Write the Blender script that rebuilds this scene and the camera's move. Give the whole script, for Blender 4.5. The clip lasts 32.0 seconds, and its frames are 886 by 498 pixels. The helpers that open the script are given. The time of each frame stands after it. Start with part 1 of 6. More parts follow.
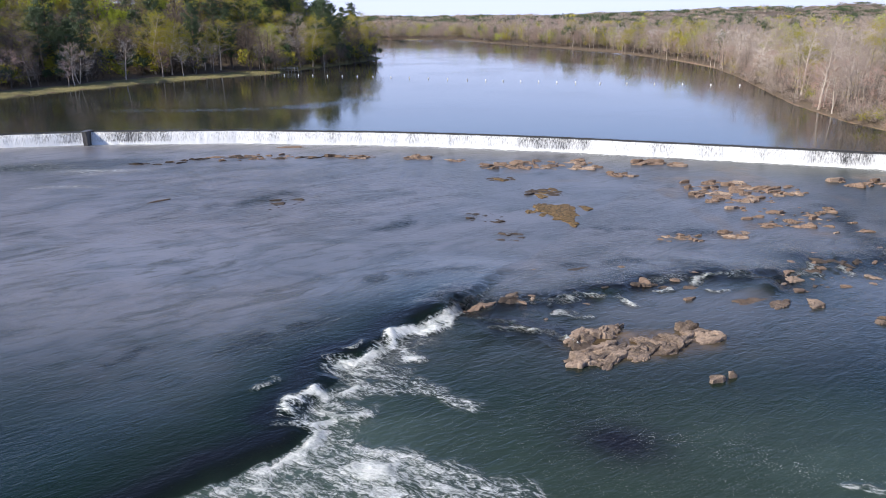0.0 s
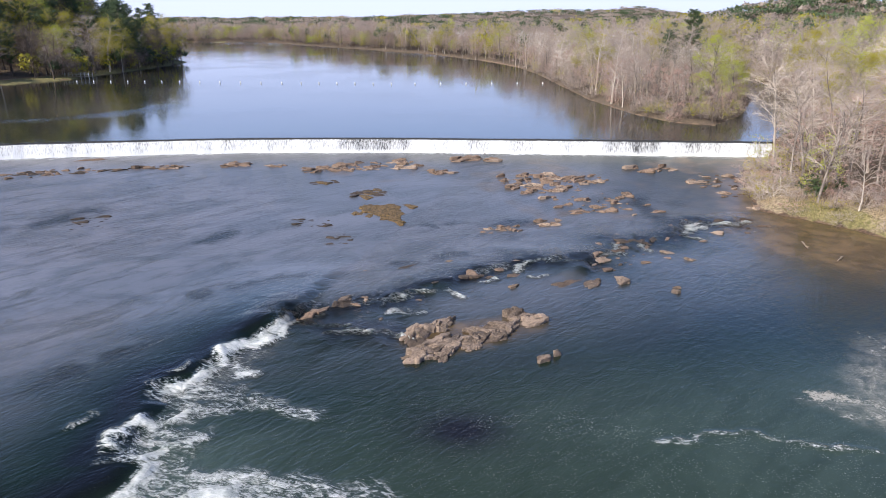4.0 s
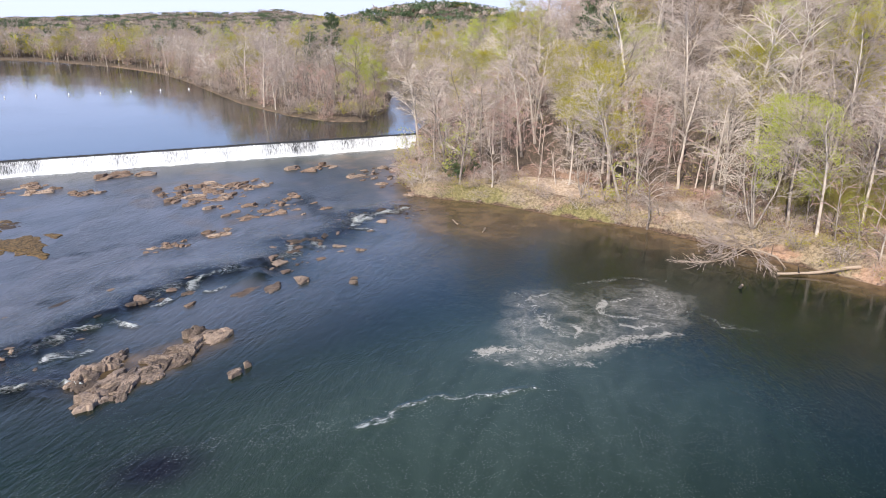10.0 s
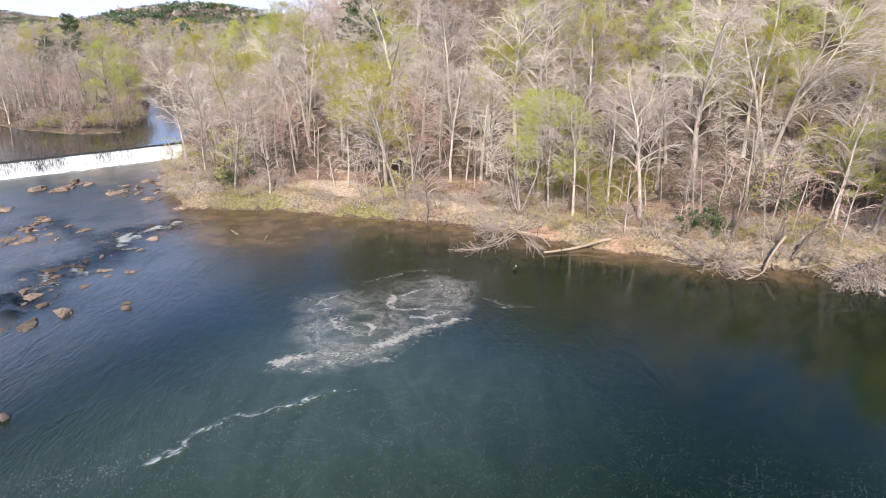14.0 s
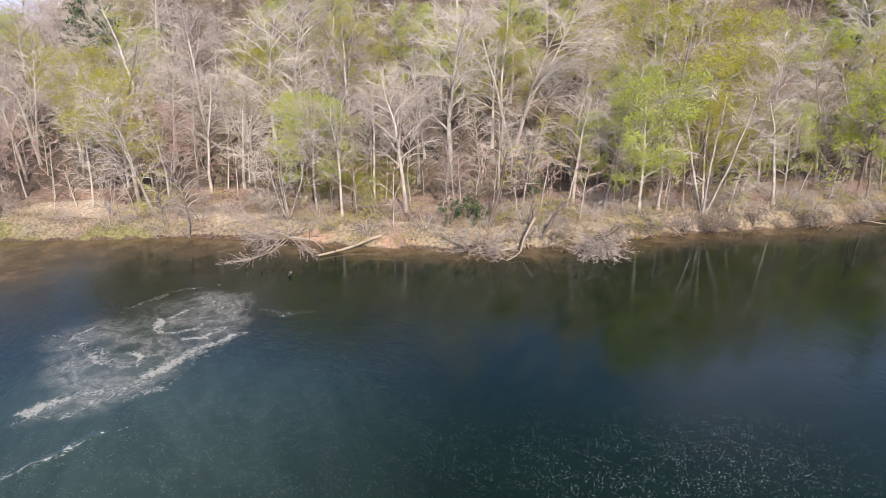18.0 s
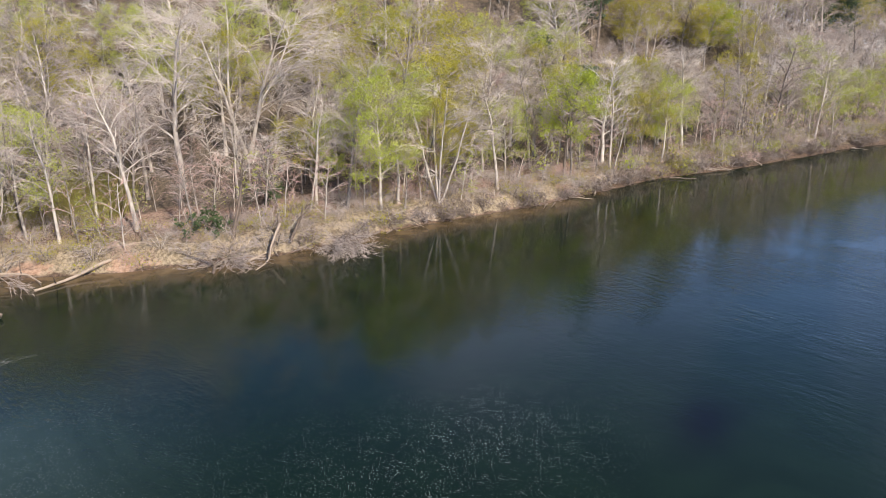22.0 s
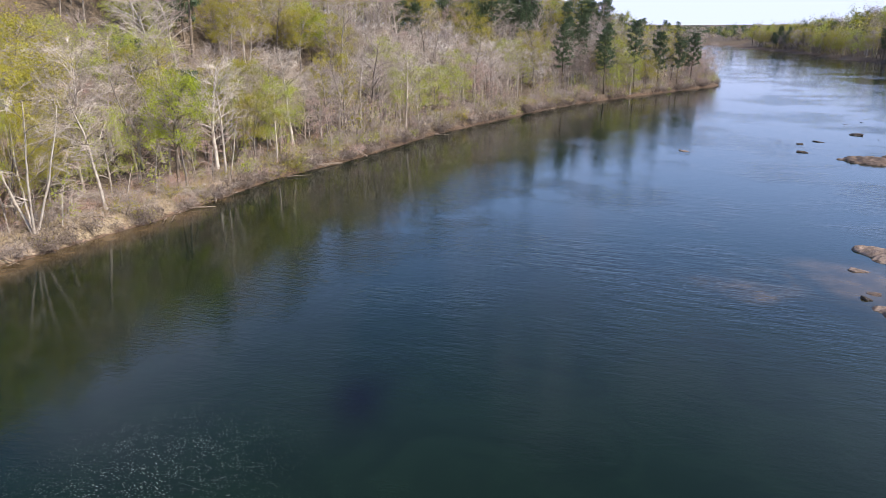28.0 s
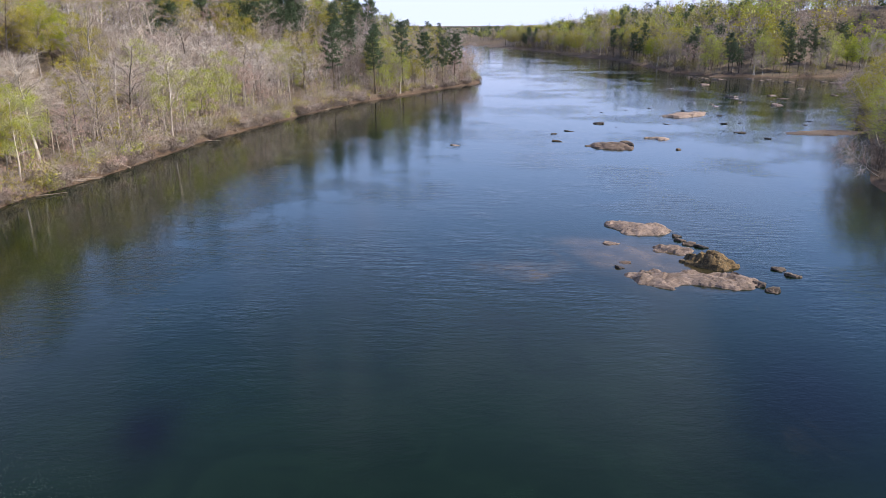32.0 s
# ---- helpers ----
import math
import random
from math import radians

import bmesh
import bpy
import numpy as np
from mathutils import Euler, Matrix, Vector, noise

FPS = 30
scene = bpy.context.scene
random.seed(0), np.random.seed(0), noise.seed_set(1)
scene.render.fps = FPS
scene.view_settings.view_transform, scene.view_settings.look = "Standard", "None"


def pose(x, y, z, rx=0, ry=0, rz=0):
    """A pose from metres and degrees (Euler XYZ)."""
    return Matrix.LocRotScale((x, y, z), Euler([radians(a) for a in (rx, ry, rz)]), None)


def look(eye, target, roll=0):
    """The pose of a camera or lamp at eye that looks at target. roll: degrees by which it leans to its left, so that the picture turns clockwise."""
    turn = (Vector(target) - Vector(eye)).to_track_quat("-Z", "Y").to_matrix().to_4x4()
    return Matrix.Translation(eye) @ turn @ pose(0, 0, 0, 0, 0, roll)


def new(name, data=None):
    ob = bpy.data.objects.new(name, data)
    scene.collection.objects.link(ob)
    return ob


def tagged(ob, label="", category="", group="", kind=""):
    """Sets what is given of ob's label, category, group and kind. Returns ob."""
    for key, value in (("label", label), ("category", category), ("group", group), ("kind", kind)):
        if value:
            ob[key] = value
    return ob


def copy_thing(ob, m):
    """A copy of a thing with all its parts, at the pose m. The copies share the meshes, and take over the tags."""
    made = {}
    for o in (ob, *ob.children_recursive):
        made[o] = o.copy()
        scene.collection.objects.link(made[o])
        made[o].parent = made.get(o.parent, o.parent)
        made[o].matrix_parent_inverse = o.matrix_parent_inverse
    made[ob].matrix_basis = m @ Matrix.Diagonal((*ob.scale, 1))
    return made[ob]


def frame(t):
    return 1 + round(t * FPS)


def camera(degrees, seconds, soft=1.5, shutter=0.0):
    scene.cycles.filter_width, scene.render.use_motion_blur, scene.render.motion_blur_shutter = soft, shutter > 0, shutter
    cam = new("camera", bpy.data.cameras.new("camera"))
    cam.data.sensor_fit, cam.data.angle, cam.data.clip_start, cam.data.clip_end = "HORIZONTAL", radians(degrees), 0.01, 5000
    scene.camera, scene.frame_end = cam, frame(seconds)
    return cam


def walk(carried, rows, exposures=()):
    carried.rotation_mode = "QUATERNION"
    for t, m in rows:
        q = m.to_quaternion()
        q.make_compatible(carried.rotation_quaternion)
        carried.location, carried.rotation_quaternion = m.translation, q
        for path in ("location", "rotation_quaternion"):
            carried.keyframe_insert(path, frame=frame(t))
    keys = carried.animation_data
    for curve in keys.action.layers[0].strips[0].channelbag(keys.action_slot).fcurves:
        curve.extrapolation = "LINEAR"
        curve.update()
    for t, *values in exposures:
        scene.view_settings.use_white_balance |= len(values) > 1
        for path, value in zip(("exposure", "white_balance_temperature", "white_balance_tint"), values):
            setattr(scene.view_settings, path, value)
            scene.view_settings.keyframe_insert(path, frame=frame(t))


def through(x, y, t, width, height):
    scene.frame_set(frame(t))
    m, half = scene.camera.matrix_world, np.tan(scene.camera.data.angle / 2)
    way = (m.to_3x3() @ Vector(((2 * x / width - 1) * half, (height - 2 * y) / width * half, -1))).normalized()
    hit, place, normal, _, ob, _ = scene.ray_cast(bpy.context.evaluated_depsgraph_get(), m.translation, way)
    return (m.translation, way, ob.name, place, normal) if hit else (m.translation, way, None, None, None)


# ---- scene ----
cam = camera(64.7, 32.0, soft=0.8)
EYE = (0.0, 0.0, 24.0)
# seconds, heading, tilt, lean in degrees: the camera hovers over the river and turns
TURNS = [
    (0, 0.03, -18.48, -0.37),
    (0.5, -1.80, -18.47, -0.33),
    (1, -3.88, -18.46, -0.30),
    (1.5, -5.88, -18.45, -0.28),
    (2, -7.10, -18.44, -0.25),
    (2.5, -8.68, -18.43, -0.23),
    (3, -10.74, -18.42, -0.21),
    (3.5, -12.70, -18.41, -0.19),
    (5.5, -20.96, -18.37, -0.14),
    (6, -23.38, -18.36, -0.13),
    (6.5, -25.92, -18.34, -0.12),
    (7, -28.45, -18.33, -0.11),
    (7.5, -31.04, -18.32, -0.11),
    (8, -33.25, -18.31, -0.11),
    (8.5, -35.28, -18.30, -0.10),
    (9, -37.59, -18.29, -0.10),
    (9.5, -40.13, -18.28, -0.10),
    (10, -42.16, -18.26, -0.11),
    (10.5, -44.45, -18.25, -0.11),
    (11, -47.09, -18.24, -0.11),
    (11.5, -49.74, -18.23, -0.11),
    (12, -52.37, -18.22, -0.12),
    (12.5, -54.80, -18.20, -0.12),
    (13, -56.89, -18.19, -0.13),
    (13.5, -58.66, -18.18, -0.13),
    (15.5, -67.09, -18.13, -0.16),
    (16, -69.68, -18.12, -0.16),
    (16.5, -72.21, -18.11, -0.17),
    (17, -74.80, -18.10, -0.18),
    (17.5, -77.32, -18.08, -0.18),
    (18, -79.84, -18.07, -0.19),
    (18.5, -82.53, -18.06, -0.19),
    (19, -85.26, -18.05, -0.20),
    (19.5, -87.96, -18.04, -0.20),
    (20, -90.61, -18.03, -0.21),
    (20.5, -93.23, -18.01, -0.21),
    (21, -95.87, -18.00, -0.22),
    (21.5, -98.57, -17.99, -0.22),
    (22, -101.21, -17.98, -0.22),
    (22.5, -103.99, -17.97, -0.23),
    (23, -107.22, -17.96, -0.23),
    (23.5, -110.34, -17.95, -0.23),
    (24, -113.23, -17.94, -0.23),
    (24.5, -115.86, -17.93, -0.23),
    (25, -118.29, -17.93, -0.22),
    (25.5, -120.73, -17.92, -0.22),
    (26, -123.27, -17.91, -0.22),
    (26.5, -125.64, -17.90, -0.22),
    (28.5, -134.58, -17.87, -0.19),
    (29, -137.15, -17.87, -0.18),
    (29.5, -139.69, -17.86, -0.17),
    (30, -141.98, -17.86, -0.16),
    (30.5, -143.99, -17.86, -0.15),
    (31, -146.12, -17.85, -0.14),
    (31.5, -148.44, -17.85, -0.12),
    (32, -150.32, -17.85, -0.11),
]


def heading(yaw, tilt, lean):
    a, b = radians(yaw), radians(tilt)
    way = Vector((-math.sin(a) * math.cos(b), math.cos(a) * math.cos(b), math.sin(b)))
    return look(EYE, Vector(EYE) + way, lean)


EXPOSURE = 0.41
BALANCE = (6230, 11.0)
walk(cam, [(t, heading(a, b, c)) for t, a, b, c in TURNS], [(t, EXPOSURE + e, *BALANCE) for t, e in ((0.0, -0.05), (8.0, 0.0), (13.0, 0.08), (15.8, 0.26), (19.0, -0.04), (23.0, 0.0), (32.0, 0.0))])

# ---- light ----
SUN_AZ, SUN_EL = radians(-114), radians(37)
world = bpy.data.worlds.new("sky")
scene.world = world
world.use_nodes = True
wn = world.node_tree
sky = wn.nodes.new("ShaderNodeTexSky")
sky.sky_type, sky.sun_disc = "NISHITA", False
sky.sun_elevation, sky.sun_rotation = SUN_EL, SUN_AZ
sky.air_density, sky.dust_density, sky.ozone_density = 1.0, 0.15, 3.0
tint = wn.nodes.new("ShaderNodeMix")
tint.data_type, tint.blend_type = "RGBA", "MULTIPLY"
tint.inputs[0].default_value = 1.0
wn.links.new(sky.outputs[0], tint.inputs[6])
coords = wn.nodes.new("ShaderNodeTexCoord")
parts = wn.nodes.new("ShaderNodeSeparateXYZ")
wn.links.new(coords.outputs["Generated"], parts.inputs[0])
high = wn.nodes.new("ShaderNodeMapRange")
high.interpolation_type = "SMOOTHSTEP"
for socket, v in zip(high.inputs[1:5], (0.30, 0.66, 0.0, 1.0)):
    socket.default_value = v
wn.links.new(parts.outputs[2], high.inputs[0])
deep_blue = wn.nodes.new("ShaderNodeMix")
deep_blue.data_type = "RGBA"
deep_blue.inputs[6].default_value, deep_blue.inputs[7].default_value = (0.72, 0.84, 1.08, 1), (0.34, 0.46, 0.64, 1)
wn.links.new(high.outputs[0], deep_blue.inputs[0])
wn.links.new(deep_blue.outputs[2], tint.inputs[7])
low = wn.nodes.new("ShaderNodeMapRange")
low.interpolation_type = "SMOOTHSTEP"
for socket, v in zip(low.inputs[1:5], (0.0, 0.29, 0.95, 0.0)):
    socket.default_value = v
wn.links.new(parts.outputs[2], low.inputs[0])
veil = wn.nodes.new("ShaderNodeTexNoise")
veil.inputs["Scale"].default_value, veil.inputs["Detail"].default_value, veil.inputs["Distortion"].default_value = 2.2, 5.0, 0.7
turned = wn.nodes.new("ShaderNodeMapping")
turned.inputs["Rotation"].default_value = (0, 0, radians(35))
wn.links.new(coords.outputs["Generated"], turned.inputs["Vector"])
wn.links.new(turned.outputs[0], veil.inputs["Vector"])
thin = wn.nodes.new("ShaderNodeMapRange")
for socket, v in zip(thin.inputs[1:5], (0.48, 0.74, 0.0, 0.62)):
    socket.default_value = v
wn.links.new(veil.outputs[0], thin.inputs[0])
lower = wn.nodes.new("ShaderNodeMapRange")
lower.interpolation_type = "SMOOTHSTEP"
for socket, v in zip(lower.inputs[1:5], (0.42, 0.64, 1.0, 0.12)):
    socket.default_value = v
wn.links.new(parts.outputs[2], lower.inputs[0])
cloud = wn.nodes.new("ShaderNodeMath")
cloud.operation = "MULTIPLY"
wn.links.new(thin.outputs[0], cloud.inputs[0])
wn.links.new(lower.outputs[0], cloud.inputs[1])
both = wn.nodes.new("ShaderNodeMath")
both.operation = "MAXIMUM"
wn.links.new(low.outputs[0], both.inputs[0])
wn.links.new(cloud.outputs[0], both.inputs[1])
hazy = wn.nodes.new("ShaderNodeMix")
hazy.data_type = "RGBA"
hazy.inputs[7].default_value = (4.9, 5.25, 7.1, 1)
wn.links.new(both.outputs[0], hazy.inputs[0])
band = wn.nodes.new("ShaderNodeMapRange")
band.interpolation_type = "SMOOTHSTEP"
for socket, v in zip(band.inputs[1:5], (0.14, 0.46, 0.9, 0.0)):
    socket.default_value = v
wn.links.new(parts.outputs[2], band.inputs[0])
pale = wn.nodes.new("ShaderNodeMix")
pale.data_type = "RGBA"
pale.inputs[7].default_value = (3.6, 5.6, 9.9, 1)
wn.links.new(band.outputs[0], pale.inputs[0])
wn.links.new(tint.outputs[2], pale.inputs[6])
wn.links.new(pale.outputs[2], hazy.inputs[6])
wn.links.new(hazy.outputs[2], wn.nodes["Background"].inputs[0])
wn.nodes["Background"].inputs[1].default_value = 0.14
sun = new("sun", bpy.data.lights.new("sun", "SUN"))
sun.data.energy, sun.data.angle, sun.data.color = 5.0, radians(0.6), (1.0, 0.905, 0.76)
sun.matrix_world = look((300 * math.sin(SUN_AZ) * math.cos(SUN_EL), 300 * math.cos(SUN_AZ) * math.cos(SUN_EL), 300 * math.sin(SUN_EL)), (0, 0, 0))

# ---- materials ----
LAKE = 2.6


class Nodes:
    """Short names for building a node material."""

    def __init__(self, name):
        self.mat = bpy.data.materials.new(name)
        self.mat.use_nodes = True
        self.nt = self.mat.node_tree
        self.bsdf = self.nt.nodes["Principled BSDF"]
        self.geo = self.node("ShaderNodeNewGeometry")
        self.pos = self.geo.outputs["Position"]

    def node(self, kind):
        return self.nt.nodes.new(kind)

    def put(self, socket, value):
        if isinstance(value, bpy.types.NodeSocket):
            self.nt.links.new(value, socket)
        elif isinstance(value, tuple) and len(value) == 3 and socket.type == "RGBA":
            socket.default_value = (*value, 1)
        else:
            socket.default_value = value

    def maths(self, op, a, b=0.0, c=0.0, clamp=False):
        n = self.node("ShaderNodeMath")
        n.operation, n.use_clamp = op, clamp
        for s, v in zip(n.inputs, (a, b, c)):
            self.put(s, v)
        return n.outputs[0]

    def noise(self, scale, detail=4.0, rough=0.55, vector=None, stretch=None, warp=0.0):
        v = vector or self.pos
        if stretch:
            m = self.node("ShaderNodeMapping")
            m.vector_type = "TEXTURE"
            self.put(m.inputs["Vector"], v)
            m.inputs["Rotation"].default_value = (0, 0, stretch[3] if len(stretch) > 3 else 0)
            m.inputs["Scale"].default_value = stretch[:3]
            v = m.outputs[0]
        n = self.node("ShaderNodeTexNoise")
        self.put(n.inputs["Vector"], v)
        for key, val in (("Scale", scale), ("Detail", detail), ("Roughness", rough), ("Distortion", warp)):
            n.inputs[key].default_value = val
        return n.outputs[0]

    def step(self, v, lo, hi, to_lo=0.0, to_hi=1.0):
        n = self.node("ShaderNodeMapRange")
        n.interpolation_type = "SMOOTHSTEP"
        for s, x in zip(n.inputs, (v, lo, hi, to_lo, to_hi)):
            self.put(s, x)
        return n.outputs[0]

    def mix(self, f, a, b):
        n = self.node("ShaderNodeMix")
        n.data_type = "RGBA"
        self.put(n.inputs["Factor"], f)
        self.put(n.inputs[6], a)
        self.put(n.inputs[7], b)
        return n.outputs[2]

    def attr(self, name):
        n = self.node("ShaderNodeAttribute")
        n.attribute_name = name
        return n.outputs["Fac"]

    def chance(self):
        return self.node("ShaderNodeObjectInfo").outputs["Random"]

    def island(self):
        return self.geo.outputs["Random Per Island"]

    def bump(self, height, strength, distance):
        n = self.node("ShaderNodeBump")
        self.put(n.inputs["Height"], height)
        self.put(n.inputs["Strength"], strength)
        n.inputs["Distance"].default_value = distance
        self.put(self.bsdf.inputs["Normal"], n.outputs[0])

    def end(self, colour, rough=0.8, **more):
        self.put(self.bsdf.inputs["Base Color"], colour)
        self.put(self.bsdf.inputs["Roughness"], rough)
        for key, v in more.items():
            self.put(self.bsdf.inputs[key], v)
        return self.mat


def bark_material(name, dark, light, scale=6.0):
    m = Nodes(name)
    n = m.noise(scale, 5, 0.6, stretch=(1, 1, 4))
    big = m.noise(0.9, 2)
    f = m.maths("ADD", m.maths("MULTIPLY", n, 0.7), m.maths("MULTIPLY", big, 0.5))
    f = m.maths("ADD", f, m.maths("MULTIPLY", m.maths("SUBTRACT", m.chance(), 0.5), 0.5))
    m.bump(n, 0.5, 0.03)
    return m.end(m.mix(m.step(f, 0.3, 0.9), dark, light), 0.9)


def twig_material(name, a, b):
    """Fine twigs: a tint per tree and per twig."""
    m = Nodes(name)
    f = m.maths("ADD", m.maths("MULTIPLY", m.chance(), 0.6), m.maths("MULTIPLY", m.island(), 0.4))
    return m.end(m.mix(f, a, b), 0.9)


def leaf_material(name, a, b, c, through=0.35):
    """Young leaves, which let some light through."""
    m = Nodes(name)
    tint = m.mix(m.step(m.noise(0.13, 2), 0.35, 0.65), m.mix(m.island(), a, b), m.mix(m.island(), b, c))
    m.end(tint, 0.6)
    t = m.node("ShaderNodeBsdfTranslucent")
    m.put(t.inputs["Color"], tint)
    mixed = m.node("ShaderNodeMixShader")
    mixed.inputs[0].default_value = through
    m.put(mixed.inputs[1], m.bsdf.outputs[0])
    m.put(mixed.inputs[2], t.outputs[0])
    m.put(m.nt.nodes["Material Output"].inputs[0], mixed.outputs[0])
    return m.mat


BARK_GREY = bark_material("bark_grey", (0.15, 0.12, 0.10), (0.58, 0.50, 0.42))
BARK_PALE = bark_material("bark_pale", (0.32, 0.27, 0.23), (0.68, 0.61, 0.53), 2.5)
BARK_BROWN = bark_material("bark_brown", (0.09, 0.07, 0.055), (0.30, 0.245, 0.20))
BARK_DARK = bark_material("bark_dark", (0.06, 0.045, 0.035), (0.20, 0.15, 0.11))
DEADWOOD = bark_material("deadwood", (0.13, 0.095, 0.07), (0.40, 0.31, 0.23))
TWIG = twig_material("twigs", (0.30, 0.235, 0.20), (0.56, 0.47, 0.41))
TWIG_PALE = twig_material("twigs_pale", (0.50, 0.42, 0.34), (0.74, 0.64, 0.54))
TWIG_RED = twig_material("twigs_budding_red", (0.42, 0.25, 0.20), (0.60, 0.42, 0.36))
TWIG_DARK = twig_material("twigs_dark", (0.12, 0.09, 0.07), (0.26, 0.20, 0.16))
BUD = leaf_material("buds", (0.33, 0.26, 0.21), (0.48, 0.39, 0.33), (0.38, 0.32, 0.22))
LEAF_YELLOW = leaf_material("leaves_yellow_green", (0.35, 0.40, 0.045), (0.50, 0.53, 0.075), (0.47, 0.50, 0.11))
LEAF_OLIVE = leaf_material("leaves_olive", (0.30, 0.29, 0.03), (0.43, 0.39, 0.035), (0.50, 0.42, 0.04))
LEAF_FRESH = leaf_material("leaves_fresh_green", (0.31, 0.37, 0.02), (0.44, 0.50, 0.035), (0.42, 0.47, 0.04))
LEAF_EVERGREEN = leaf_material("leaves_evergreen", (0.045, 0.08, 0.025), (0.08, 0.11, 0.03), (0.06, 0.10, 0.04), 0.15)
NEEDLE = leaf_material("pine_needles", (0.045, 0.075, 0.03), (0.08, 0.12, 0.045), (0.075, 0.105, 0.045), 0.15)


def rock_material(name, dark, light):
    m = Nodes(name)
    fine = m.noise(7, 6, 0.65)
    big = m.noise(0.7, 3)
    f = m.maths("ADD", m.maths("MULTIPLY", fine, 0.6), m.maths("MULTIPLY", big, 0.5))
    f = m.maths("ADD", f, m.maths("MULTIPLY", m.maths("SUBTRACT", m.chance(), 0.5), 0.35))
    col = m.mix(m.step(f, 0.32, 0.78), dark, light)
    col = m.mix(m.step(m.noise(1.9, 5, 0.7, warp=0.6), 0.50, 0.68, 0, 0.75), col, (0.06, 0.046, 0.032))
    m.bump(m.maths("ADD", fine, m.noise(2.2, 4)), 0.8, 0.12)
    return m.end(col, 0.85)


ROCK = rock_material("river_rock", (0.075, 0.054, 0.04), (0.37, 0.275, 0.205))
ROCK_DARK = rock_material("wet_rock", (0.06, 0.045, 0.035), (0.22, 0.15, 0.10))
ROCK_PINK = rock_material("flat_pink_rock", (0.14, 0.095, 0.068), (0.42, 0.305, 0.235))
ROCK_BROWN = rock_material("brown_rock", (0.05, 0.034, 0.024), (0.27, 0.185, 0.13))


def weed_material():
    m = Nodes("river_weed")
    f = m.noise(3.5, 5, 0.7)
    m.bump(f, 1.0, 0.15)
    return m.end(m.mix(m.step(f, 0.35, 0.65), (0.05, 0.035, 0.015), (0.24, 0.15, 0.06)), 0.9)


WEED = weed_material()


def ground_material():
    m = Nodes("forest_ground")
    fine, mid, big = m.noise(3.0, 6, 0.7), m.noise(0.35, 4), m.noise(0.05, 3)
    col = m.mix(m.step(fine, 0.38, 0.62), (0.13, 0.08, 0.05), (0.40, 0.27, 0.19))
    col = m.mix(m.step(mid, 0.45, 0.7, 0, 0.55), col, (0.46, 0.30, 0.22))
    col = m.mix(m.step(big, 0.5, 0.65, 0, 0.5), col, (0.20, 0.15, 0.09))
    edge = m.maths("ADD", m.maths("MULTIPLY", m.maths("SUBTRACT", mid, 0.5), 0.9), m.maths("MULTIPLY", m.maths("SUBTRACT", fine, 0.5), 0.7))
    grain = m.step(m.noise(2.6, 7, 0.75), 0.38, 0.62)
    # the wood entry is leaf litter with the trees' shade put into its colour
    for key, a, b in (("dry", (0.18, 0.135, 0.082), (0.46, 0.36, 0.235)), ("grass", (0.13, 0.12, 0.04), (0.31, 0.26, 0.11)), ("sand", (0.40, 0.28, 0.19), (0.68, 0.54, 0.40)), ("clay", (0.36, 0.21, 0.13), (0.56, 0.37, 0.25)), ("wood", (0.07, 0.052, 0.034), (0.20, 0.145, 0.098)), ("mud", (0.06, 0.038, 0.024), (0.19, 0.12, 0.075))):
        col = m.mix(m.step(m.maths("ADD", m.attr(key), edge), 0.35, 0.6), col, m.mix(grain, a, b))
    m.bump(m.maths("ADD", fine, mid), 0.9, 0.25)
    return m.end(col, 0.95)


GROUND = ground_material()


def concrete_material():
    m = Nodes("wet_concrete")
    n = m.noise(1.2, 6, 0.7, stretch=(1, 1, 3.3))
    return m.end(m.mix(m.step(n, 0.3, 0.7), (0.03, 0.028, 0.026), (0.14, 0.13, 0.12)), 0.45)


CONCRETE = concrete_material()


